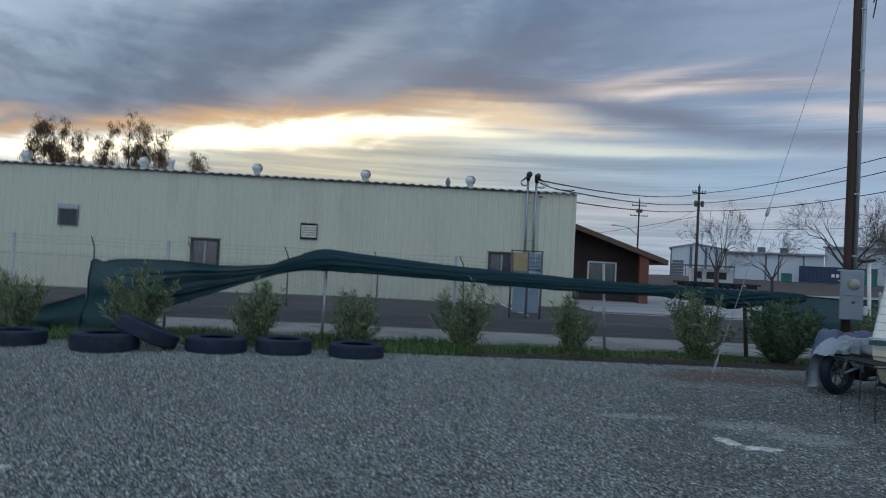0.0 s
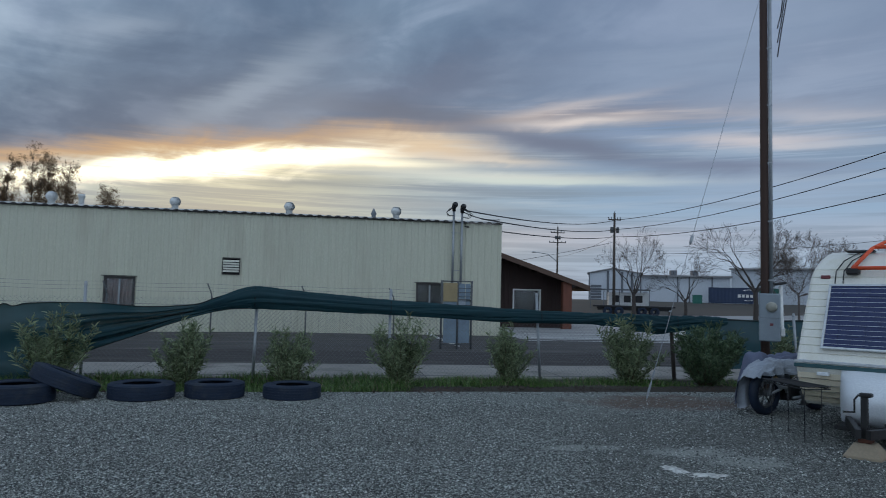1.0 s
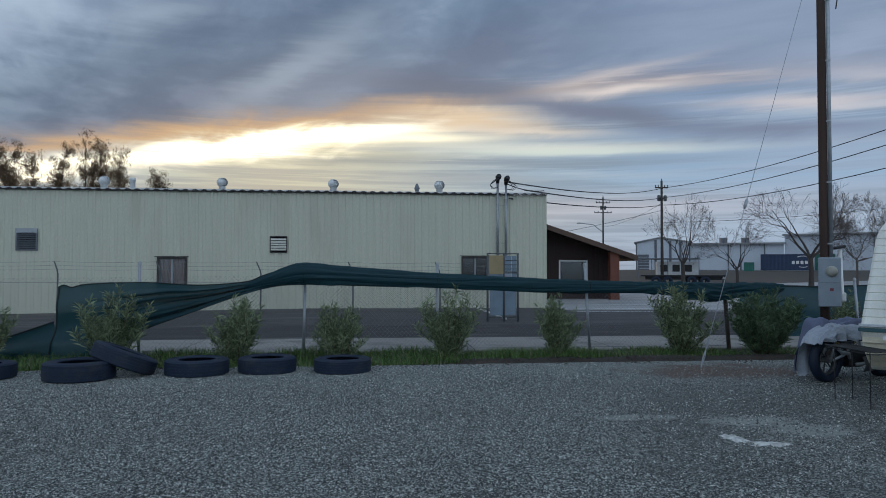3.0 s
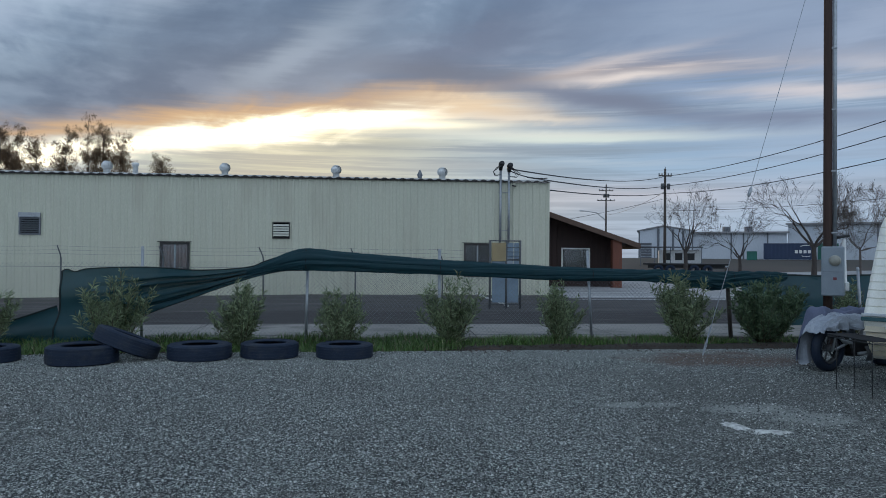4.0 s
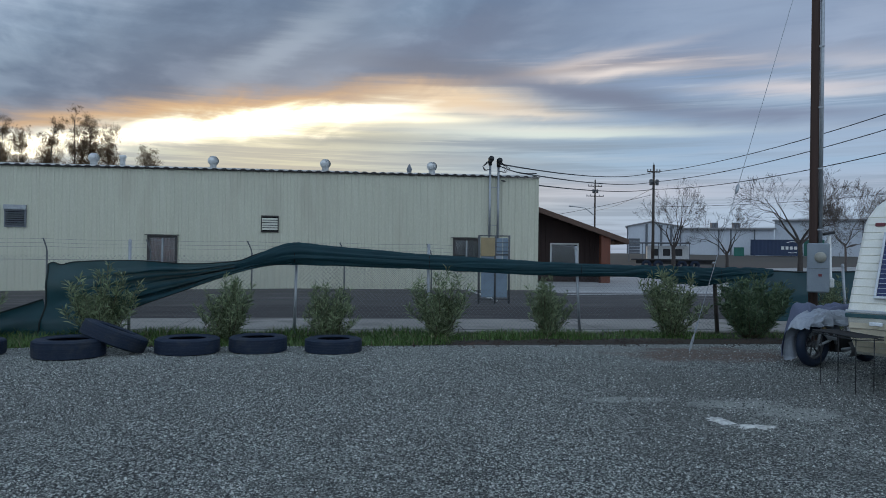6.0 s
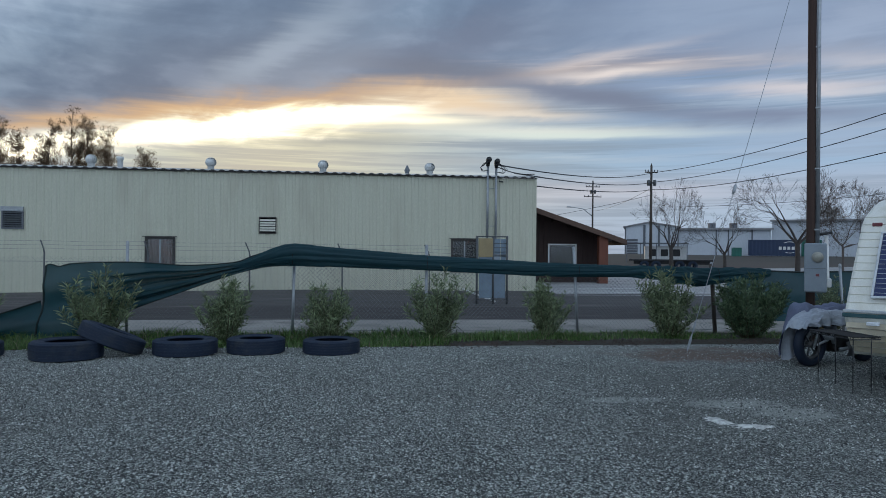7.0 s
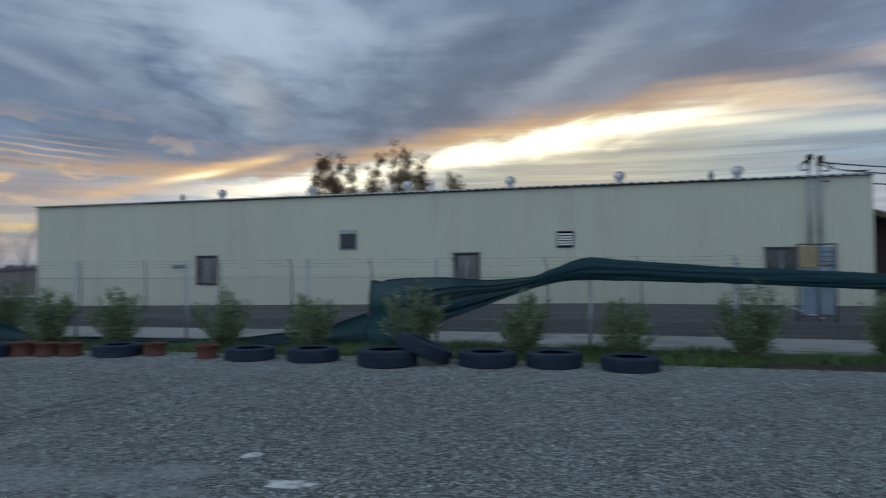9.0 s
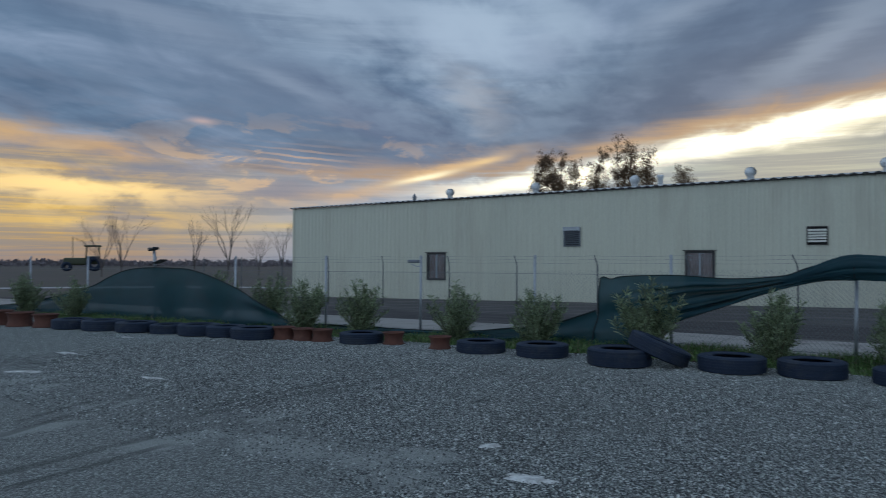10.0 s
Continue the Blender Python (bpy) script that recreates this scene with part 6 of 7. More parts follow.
    for s in (-1, 1):
        mb = Mesh()
        p, q = Vector((W / 2 + s * 0.62, 0.3, 0.36)), Vector((W / 2 + s * 0.05, -1.35, 0.36))
        d = (q - p).normalized()
        w = Vector((d.y, -d.x, 0)) * 0.03
        for lo, hi in ((-0.05, 0.05),):
            o = [p - w, p + w, q + w, q - w]
            a, b = Vector((0, 0, lo)), Vector((0, 0, hi))
            mb.face([v + b for v in o])
            mb.face([v + a for v in o][::-1])
            for i in range(4):
                mb.face([o[i] + a, o[(i + 1) % 4] + a, o[(i + 1) % 4] + b, o[i] + b])
        part("drawbar", mb, M["black"], root, "black steel drawbar")
    jx, jy = W / 2 - 0.03, -1.15
    mb = Mesh()
    mb.box(jx - 0.035, jx + 0.035, jy - 0.035, jy + 0.035, 0.28, 0.76, 0.01)
    jack = part("jack", mb, M["black"], root, "black tongue jack")
    mb = Mesh()
    mb.tube([(jx, jy, 0.34), (jx, jy, 0.285)], 0.03, 8)
    part("jack_foot", mb, M["black"], jack)
    mb = Mesh()
    mb.box(jx - 0.05, jx + 0.08, jy - 0.05, jy + 0.05, 0.755, 0.80, 0.01)
    part("jack_head", mb, M["black"], jack)
    mb = Mesh()
    mb.tube([(jx - 0.05, jy - 0.04, 0.78), (jx - 0.09, jy - 0.06, 0.72), (jx - 0.09, jy - 0.06, 0.58), (jx - 0.2, jy - 0.09, 0.575)], 0.012, 6)
    part("crank", mb, M["black"], jack)
    for i in range(4):
        mb = Mesh()
        mb.tube([(0.75 + 0.2 * i, -0.4, 0.36), (0.85 + 0.2 * i, -0.6, 0.26 - 0.02 * i), (1.0 + 0.12 * i, -0.85, 0.2 + 0.03 * i), (1.1, -1.1, 0.34)], 0.018, 6)
        part("hose", mb, M["black"], root)
    mb = Mesh()
    mb.box(0.6, 1.7, -0.45, 0.25, 0.24, 0.30, 0.01)
    part("gas_tray", mb, M["black"], root)
    # wheels hidden beneath keep the body on the ground
    for x in (0.12, W - 0.32):
        mb = Mesh()
        mb.lathe([(0.16, -0.1), (0.30, -0.1), (0.33, -0.06), (0.33, 0.06), (0.30, 0.1), (0.16, 0.1)], 24, True)
        mb.moved(Matrix.Translation((x + 0.1, 2.9, 0.40)) @ Matrix.Rotation(radians(90), 4, "Y"))
        part("wheel", mb, M["rubber"], root, smooth=True)
    return root, W


caravan, CW = build_caravan()


def on_caravan(x, y, z):
    return C0 + U * x + V * y + Vector((0, 0, z))


def build_block():
    p = on_caravan(CW / 2 - 0.02, -1.15, 0)
    th = thing("jack_block", (p.x, p.y, 0), -53, "tan tapered block with a timber packer under the jack", "block")
    mb = Mesh()
    lo, hi = 0.19, 0.10
    o = [(-1, -1), (1, -1), (1, 1), (-1, 1)]
    mb.face([(a * hi, b * hi, 0.17) for a, b in o])
    for i in range(4):
        (a, b), (c, d) = o[i], o[(i + 1) % 4]
        mb.face([(a * lo, b * lo, -0.02), (c * lo, d * lo, -0.02), (c * lo, d * lo, 0.03), (a * lo, b * lo, 0.03)])
        mb.face([(a * lo, b * lo, 0.03), (c * lo, d * lo, 0.03), (c * hi, d * hi, 0.17), (a * hi, b * hi, 0.17)])
    part("plinth", mb, M["block"], th)
    mb = Mesh()
    mb.box(-0.07, 0.07, -0.07, 0.07, 0.17, 0.215, 0.008)
    part("packer", mb, M["rust"], th, "brown timber packer")
    p = on_caravan(CW / 2 + 0.55, -1.1, 0)
    th = thing("wheel_chock", (p.x, p.y, 0), -30, "orange plastic wheel chock by the drawbar", "chock")
    mb = Mesh()
    for q in ([(-0.18, 0), (0.18, 0), (0.16, 0.06), (0.02, 0.26), (-0.1, 0.28)],):
        for s in (-0.09, 0.09):
            f = [(a, s, b) for a, b in q]
            mb.face(f if s < 0 else f[::-1])
        for i in range(len(q)):
            a, b = q[i], q[(i + 1) % len(q)]
            mb.face([(a[0], -0.09, a[1]), (a[0], 0.09, a[1]), (b[0], 0.09, b[1]), (b[0], -0.09, b[1])])
    part("wedge", mb, M["orange_plastic"], th)
    mb = Mesh()
    for i in range(3):
        mb.box(-0.12 + i * 0.09, -0.08 + i * 0.09, -0.1, 0.1, 0.05, 0.12, 0.005)
    part("tread", mb, M["black"], th)


build_block()


def build_ladder():
    """Orange tubular rack lying over the front of the roof."""
    root = new("orange_rack")
    root.matrix_basis = caravan.matrix_basis.copy()
    tagged(root, "orange tubular steel rack strapped over the caravan's roof", "rack")
    runs = [[(0.58, 0.56, 2.31), (2.0, 0.56, 2.31)], [(0.58, 0.56, 2.31), (0.74, 0.92, 2.60), (0.86, 1.1, 2.70), (1.2, 1.25, 2.76)], [(0.78, 0.95, 2.62), (1.9, 0.95, 2.66)], [(1.1, 1.3, 2.79), (2.0, 1.3, 2.80)]]
    for r in runs:
        mb = Mesh()
        mb.tube(r, 0.026, 8)
        part("rail", mb, M["orange"], root, smooth=True)
    for x in (1.35, 1.8):
        mb = Mesh()
        mb.tube([(x, 0.56, 2.31), (x, 0.95, 2.65), (x, 1.3, 2.79)], 0.018, 6)
        part("rung", mb, M["orange"], root, smooth=True)
    mb = Mesh()
    mb.box(0.50, 0.66, 0.52, 0.66, 2.22, 2.31, 0.02)
    part("clamp", mb, M["black"], root, "black clamp foot")
    for x in (1.0, 1.6):
        mb = Mesh()
        mb.tube([(x, 0.95, 2.48), (x, 0.95, 2.64)], 0.02, 6)
        part("stanchion", mb, M["black"], root)


build_ladder()


def build_motorcycle():
    th = thing("motorcycle", (6.72, 10.02, 0), 22, "small motorcycle half hidden under a draped grey tarpaulin", "motorcycle")
    for x in (0.0, 1.35):
        mb = Mesh()
        mb.lathe([(0.23, -0.06), (0.30, -0.07), (0.335, -0.035), (0.34, 0.0), (0.335, 0.035), (0.30, 0.07), (0.23, 0.06)], 32, True)
        mb.moved(Matrix.Translation((x, 0, 0.335)) @ Matrix.Rotation(radians(90), 4, "X"))
        wh = part("wheel", mb, M["rubber"], th, "black knobbly tyre", smooth=True)
        mb = Mesh()
        mb.lathe([(0.20, -0.03), (0.225, -0.035), (0.225, 0.035), (0.20, 0.03)], 32, True)
        mb.lathe([(0.0, -0.05), (0.05, -0.05), (0.05, 0.05), (0.0, 0.05)], 12)
        for i in range(6):
            a = math.pi * i / 3
            mb.tube([(0.04 * math.cos(a), 0.04 * math.sin(a), 0), (0.21 * math.cos(a + 0.2), 0.21 * math.sin(a + 0.2), 0)], 0.012, 5)
        mb.moved(Matrix.Translation((x, 0, 0.335)) @ Matrix.Rotation(radians(90), 4, "X"))
        part("rim", mb, M["dull_pipe"], wh, "dull metal rim", smooth=True)
    mb = Mesh()
    mb.tube([(0, 0.07, 0.3), (0.2, 0.07, 0.78)], 0.022, 8)
    mb.tube([(0, -0.07, 0.3), (0.2, -0.07, 0.78)], 0.022, 8)
    part("fork", mb, M["galv"], th, smooth=True)
    mb = Mesh()
    mb.box(0.42, 0.78, -0.13, 0.13, 0.2, 0.5, 0.04)
    part("engine", mb, M["black"], th)
    mb = Mesh()
    mb.tube([(0.2, 0, 0.78), (0.5, 0, 0.62), (0.95, 0, 0.6), (1.35, 0, 0.33)], 0.03, 8)
    mb.tube([(0.2, 0, 0.7), (0.45, 0, 0.22), (0.8, 0, 0.2), (1.35, 0, 0.33)], 0.025, 8)
    part("bike_frame", mb, M["black"], th, smooth=True)
    mb = Mesh()
    mb.tube([(0.5, -0.15, 0.25), (0.9, -0.18, 0.26), (1.3, -0.18, 0.3)], [0.025, 0.035, 0.045], 8)
    part("exhaust", mb, M["galv"], th, smooth=True)
    mb = Mesh()
    mb.grid([[(0.62 + 0.62 * t, -0.17 - 0.05 * math.sin(math.pi * u), 0.13 + 0.34 * u + 0.28 * max(0.0, t - 0.35) ** 1.5 - 0.12 * u * (1 - t)) for u in [q / 6 for q in range(7)]] for t in [q / 14 for q in range(15)]])
    part("belly_fairing", mb, M["dull_pipe"], th, "dark grey curved fairing", smooth=True)
    mb = Mesh()
    mb.tube([(0.12, -0.13, 0.5), (0.2, -0.14, 0.44), (0.34, -0.14, 0.42), (0.36, -0.14, 0.34)], [0.03, 0.04, 0.03, 0.02], 8)
    part("caliper", mb, M["galv"], th, smooth=True)
    mb = Mesh()
    mb.tube([(0.02, -0.1, 0.33), (0.22, -0.13, 0.40), (0.4, -0.14, 0.52)], [0.018, 0.024, 0.02], 8)
    part("swing_arm", mb, M["galv"], th, smooth=True)
    mb = Mesh()
    mb.box(0.1, 0.18, -0.12, 0.0, 0.52, 0.6, 0.015)
    part("lamp", mb, M["yellow_sign"], th)

    def drape(x0, x1, zt, seed, mat, cut):
        d = Mesh()
        rows = []
        for i in range(41):
            x = x0 + (x1 - x0) * i / 40
            row = []
            for j in range(31):
                t = j / 30 * 2 - 1
                spread = 0.21 + 0.10 * noise.noise((x * 3, seed, 0))
                ridge = spline(zt, x)[0]
                s = abs(t)
                y = spread * (1 if t > 0 else -1) * min(1, s * 1.7) ** 0.7 + 0.05 * math.sin(x * 22 + seed) * smooth01(s, 0.4, 1)
                low_ = cut(x) if t < 0 else 0.10 + 0.35 * smooth01(x, -0.1, 0.4)
                z = ridge - (ridge - low_) * smooth01(s, 0.22, 1.0) + 0.045 * noise.noise((x * 6, t * 5, seed)) + 0.03 * abs(noise.noise((x * 14, t * 11, seed + 1)))
                row.append((x + 0.05 * noise.noise((x * 7, t * 6, seed + 3)), y, z))
            rows.append(row)
        d.grid(rows)
        return d
    mb = drape(-0.38, 0.95, [(-0.38, 0.58), (-0.33, 0.66), (-0.2, 0.75), (0.1, 0.84), (0.5, 0.82), (0.95, 0.8)], 2, None, lambda x: 0.63)
    part("tarpaulin", mb, M["cover"], th, "crumpled pale grey tarpaulin")
    mb = drape(-0.28, 0.9, [(-0.28, 0.55), (-0.2, 0.86), (0.0, 0.92), (0.25, 0.82), (0.5, 0.86), (0.9, 0.92)], 6, None, lambda x: 0.6)
    mb.moved(Matrix.Translation((0.22, 0.26, 0.0)))
    part("under_tarpaulin", mb, M["cover_dark"], th, "dark blue tarpaulin beneath", smooth=True)


build_motorcycle()


def build_stand():
    th = thing("wire_table", (5.89, 7.94, 0), 0, "narrow dark wire-mesh stand on thin legs before the caravan", "table")
    w, d, h_ = 0.24, 0.66, 0.70
    for x in (0, w):
        for y in (0, d):
            mb = Mesh()
            mb.tube([(x, y, 0), (x, y, h_ - 0.02)], 0.006, 6)
            part("leg", mb, M["black"], th, smooth=True)
    x0, x1, y0, y1 = -0.06, w + 0.06, -0.08, d + 0.10
    for a, b in (((x0, y0), (x1, y0)), ((x1, y0), (x1, y1)), ((x1, y1), (x0, y1)), ((x0, y1), (x0, y0))):
        for z in (h_, h_ - 0.03):
            mb = Mesh()
            mb.tube([(*a, z), (*b, z)], 0.007, 5)
            part("rail", mb, M["black"], th)
    for i in range(1, 18):
        y = y0 + (y1 - y0) * i / 18
        mb = Mesh()
        mb.tube([(x0, y, h_ - 0.03), (x0, y, h_ - 0.004), (x1, y, h_ - 0.004), (x1, y, h_ - 0.03)], 0.004, 4)
        part("rod", mb, M["black"], th)
    for i in range(1, 5):
        x = x0 + (x1 - x0) * i / 5
        mb = Mesh()
        mb.tube([(x, y0, h_ - 0.008), (x, y1, h_ - 0.008)], 0.004, 4)
        part("cross_rod", mb, M["black"], th)


build_stand()


# ---- overhead lines and far poles ----
def build_utility_pole(x, y, top, label, arms, g=0.0):
    th = thing("utility_pole", (x, y, g), label=label, category="power pole", group="street power poles")
    mb = Mesh()
    mb.tube([(0, 0, -0.5), (0, 0, top - g)], [0.19, 0.12], 10)
    part("pole", mb, M["far_pole"], th, smooth=True)
    for z, w in arms:
        mb = Mesh()
        mb.box(-w, w, -0.08, 0.08, z - g - 0.07, z - g + 0.07, 0.01)
        arm = part("crossarm", mb, M["far_pole"], th)
        for s in (-0.95, -0.5, 0.5, 0.95):
            mb = Mesh()
            mb.tube([(w * s, 0, z - g + 0.07), (w * s, 0, z - g + 0.2), (w * s, 0, z - g + 0.3)], [0.04, 0.08, 0.05], 7)
            part("insulator", mb, M["louvre"], arm)
    mb = Mesh()
    mb.tube([(0, 0, top - g - 0.02), (0, 0, top - g + 0.25)], [0.05, 0.03], 6)
    part("pole_pin", mb, M["far_pole"], th)
    for sx in (-0.36, 0.36):
        mb = Mesh()
        mb.tube([(sx, -0.1, top - g - 2.35), (sx, -0.1, top - g - 2.3), (sx, -0.1, top - g - 1.75), (sx, -0.1, top - g - 1.68)], [0.14, 0.19, 0.19, 0.12], 10)
        mb.box(min(sx, 0), max(sx, 0), -0.14, -0.06, top - g - 2.1, top - g - 2.02)
        part("transformer", mb, M["dull_pipe"], th, "dark grey transformer can", smooth=True)


FPX, FPY = 32.25, 77.35
build_utility_pole(FPX, FPY, 12.0, "tall weathered street power pole with a crossarm", [(11.2, 0.75)], 0.1)
build_utility_pole(40.5, 123.5, 15.1, "far weathered street power pole with crossarms", [(14.0, 1.3), (12.2, 1.6)], 0.6)


def build_cables():
    mast = Vector((5.6, WALL_Y - 0.4, 5.62))
    ends = [(mast, Vector((FPX, FPY, 11.14)), 0.55), (mast + Vector((0.9, 0.1, -0.35)), Vector((FPX, FPY, 10.04)), 0.4), (mast + Vector((0.2, 0, -0.75)), Vector((FPX, FPY, 9.2)), 0.35)]
    nxt = Vector((31.6, 22.0, 0))
    spans = ends + [(Vector((FPX, FPY, z)), nxt + Vector((0, 0, z2)), sag) for z, z2, sag in ((11.14, 11.9, 1.15), (10.04, 11.0, 1.15), (9.2, 9.3, 1.2))]
    spans += [(Vector((FPX, FPY, 9.4)), Vector((40.5, 123.5, 9.6)), 0.5), (Vector((FPX, FPY, 8.6)), Vector((6.0, 92.0, 4.2)), 0.6), (Vector((FPX, FPY, 7.2)), Vector((62, 64, 9.5)), 0.6), (mast + Vector((0.1, 0.0, -0.1)), mast + Vector((1.85, 0.3, -0.35)), 0.12)]
    for i, (a, b, sag) in enumerate(spans):
        mb = Mesh()
        mb.tube([a.lerp(b, t / 20) - Vector((0, 0, 4 * sag * (t / 20) * (1 - t / 20))) for t in range(21)], 0.032 if i < 6 else 0.022, 5)
        solid("power_line", mb, M["cable"], "sagging black overhead power cable", "cable", "overhead lines")


build_cables()


def build_street_lamp():
    th = thing("street_lamp", (41.0, 124.0, 0.6), label="far grey street lamp arm fixed to the pole", category="street lamp")
    mb = Mesh()
    mb.tube([(-0.4, -0.3, 8.0), (-2.2, -0.3, 9.4), (-4.6, -0.3, 9.7)], 0.07, 6)
    part("arm", mb, M["galv"], th)
    mb = Mesh()
    mb.box(-5.3, -4.5, -0.45, -0.15, 9.6, 9.8, 0.05)
    part("head", mb, M["galv"], th)


build_street_lamp()


# ---- trees ----
def grow(mb, p, d, length, r, depth, rg, spread, tips, droop=0.0, kids=(2, 4)):
    n = 3
    pts, rs = [p], [r]
    for i in range(n):
        d = (d + Vector((rg.uniform(-1, 1), rg.uniform(-1, 1), rg.uniform(-0.6, 0.8) - droop)) * 0.16).normalized()
        p = p + d * length / n
        pts.append(p)
        rs.append(max(r * (1 - 0.38 * (i + 1) / n), 0.008))
    mb.tube(pts, rs, 5 if depth > 2 else 3, False)
    tips.append((p, d, depth))
    if depth == 0:
        return
    for i in range(rg.randint(*kids)):
        a = rg.uniform(0, 6.283)
        side = d.cross(Vector((math.cos(a), math.sin(a), rg.uniform(-0.4, 0.4)))).normalized()
        s = spread * rg.uniform(0.6, 1.25)
        q = pts[-1] if i < 2 else pts[rg.randint(1, 2)]
        grow(mb, q, (d * math.cos(s) + side * math.sin(s)).normalized(), length * rg.uniform(0.62, 0.85), rs[-1] * rg.uniform(0.6, 0.8), depth - 1, rg, spread, tips, droop, kids)


def bare_tree(x, y, g, height, seed, spread=0.55, depth=6, mat="bark", label="leafless street tree with a fine spreading crown", trunk=0.30, fan=0.55, squeeze=1.0, kids=(2, 4)):
    rg = random.Random(seed)
    th = thing("bare_tree", (x, y, g), label=label, category="tree", group="bare trees")
    mb = Mesh()
    r = height * (0.022 if mat == "bark" else 0.011)
    mb.tube([(0, 0, -0.3), (0.03, 0, height * trunk * 0.5), (0.0, 0.05, height * trunk)], [r * 1.25, r, r * 0.9], 8, False)
    part("trunk", mb, M[mat], th, smooth=True)
    mb = Mesh()
    tips = []
    for i in range(4):
        a = 1.57 * i + rg.uniform(-0.4, 0.4)
        sp_ = spread * rg.uniform(0.6, 1.3)
        grow(mb, Vector((0, 0, height * trunk * rg.uniform(0.85, 1))), Vector((math.cos(a) * math.sin(sp_), math.sin(a) * math.sin(sp_), math.cos(sp_))), height * 0.25, r * 0.62, depth - 1, rg, fan, tips, 0.0, kids)
    top = max(v[2] for v in mb.v)
    s = (height - 0.0) / top
    mb.v = [(v[0] * s * squeeze, v[1] * s * squeeze, v[2] * s if v[2] > height * trunk else v[2]) for v in mb.v]
    part("crown", mb, M[mat], th, "bare twiggy crown")


bare_tree(28.8, 64.2, 0.2, 9.0, 3, 0.55, 7, trunk=0.26, fan=0.55, squeeze=0.75, kids=(2, 3))
bare_tree(33.1, 62.2, 0.2, 6.6, 4, 0.75, 7, trunk=0.28, fan=0.55, squeeze=0.9, kids=(2, 3))
bare_tree(38.0, 58.6, 0.2, 9.4, 6, 0.85, 7, kids=(2, 3))
bare_tree(44.4, 61.5, 0.3, 8.8, 8, 0.8, 7, "bark_far", "leafless tree with a dense twiggy crown, tinted pale for haze")
bare_tree(50.0, 64.0, 0.3, 9.0, 9, 0.8, 7, "bark_far", "leafless tree with a dense twiggy crown, tinted pale for haze")
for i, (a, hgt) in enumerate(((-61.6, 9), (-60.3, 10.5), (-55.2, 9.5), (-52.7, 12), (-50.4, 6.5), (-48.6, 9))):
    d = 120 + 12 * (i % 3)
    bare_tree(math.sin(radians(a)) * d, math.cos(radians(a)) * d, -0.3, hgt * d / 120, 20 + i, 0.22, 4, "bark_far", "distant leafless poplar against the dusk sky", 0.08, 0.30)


def eucalyptus(x, y, height, seed, girth=1.25, label="tall thin-crowned eucalyptus with drooping leaves coloured a backlit brown"):
    rg = random.Random(seed)
    th = thing("eucalyptus_tree", (x, y, -0.3), label=label, category="tree", group="eucalyptus row")
    mb = Mesh()
    r = 0.11
    wobble = lambda t, q: Vector((0.35 * math.sin(t * 4 + q), 0.35 * math.cos(t * 3 + q), 0))
    ends = []
    for i in range(2):
        q = rg.uniform(0, 6)
        off = Vector((rg.uniform(-0.35, 0.35), rg.uniform(-0.35, 0.35), 0))
        top = height * (1.0 if i == 0 else rg.uniform(0.8, 0.92)) - 0.3
        stem = [off * (0.3 + t) + wobble(t, q) * t + Vector((0, 0, top * t)) for t in [j / 10 for j in range(11)]]
        mb.tube(stem, [r * (1.05 - 0.95 * j / 10) for j in range(11)], 6, False)
        for j in range(34):
            t = rg.uniform(0.22, 0.99)
            c = stem[int(t * 10)].lerp(stem[min(int(t * 10) + 1, 10)], t * 10 % 1)
            a = rg.uniform(0, 6.283)
            prof = 1.3 * girth * (0.45 + 0.70 * math.sin(math.pi * clamp((t - 0.15) / 0.9)))
            ln = prof * rg.uniform(0.5, 1.05)
            d = Vector((math.cos(a), math.sin(a), rg.uniform(0.5, 1.3))).normalized()
            tip = c + d * ln
            mb.tube([c, c.lerp(tip, 0.5) + Vector((0, 0, -0.05)), tip], [0.035, 0.022, 0.01], 4, False)
            ends.append((tip, ln))
            ends.append((c.lerp(tip, 0.55), ln * 0.7))
        ends.append((stem[-1], 0.5))
    part("trunk", mb, M["bark"], th, "slender branching trunks")
    lf = Mesh()
    for p, ln in ends:
        for c in range(3):
            cen = p + Vector((rg.gauss(0, 0.27), rg.gauss(0, 0.27), rg.gauss(-0.1, 0.26)))
            for j in range(rg.randint(24, 40)):
                q = cen + Vector((rg.gauss(0, 0.13), rg.gauss(0, 0.13), rg.gauss(0, 0.17)))
                e = Vector((rg.uniform(-0.5, 0.5), rg.uniform(-0.5, 0.5), rg.uniform(-1, -0.2))).normalized()
                w = e.cross(Vector((rg.uniform(-1, 1), rg.uniform(-1, 1), 0.1))).normalized() * 0.024
                l_ = rg.uniform(0.10, 0.19)
                lf.face([q, q + e * l_ * 0.45 + w, q + e * l_, q + e * l_ * 0.45 - w])
    part("crown", lf, M["euc_leaf"], th, "sparse clumps of hanging leaves")


for i, (a, e, d, g) in enumerate(((-28.0, 8.3, 75, 1.0), (-26.9, 8.9, 76, 1.05), (-26.2, 8.7, 75, 1.0), (-24.9, 8.0, 75, 0.95), (-23.25, 9.0, 75, 1.0), (-21.5, 10.2, 75, 1.05), (-20.9, 9.6, 75.5, 0.85), (-19.4, 8.8, 75, 0.95), (-17.0, 7.3, 75, 1.0), (-16.4, 7.2, 76, 0.95))):
    eucalyptus(math.sin(radians(a)) * d, math.cos(radians(a)) * d, 2.15 + d * math.tan(radians(e)), 40 + i, g)


# ---- far buildings and vehicles to the north ----
def far_point(a, d):
    return Vector((math.sin(radians(a)) * d, math.cos(radians(a)) * d, 0))


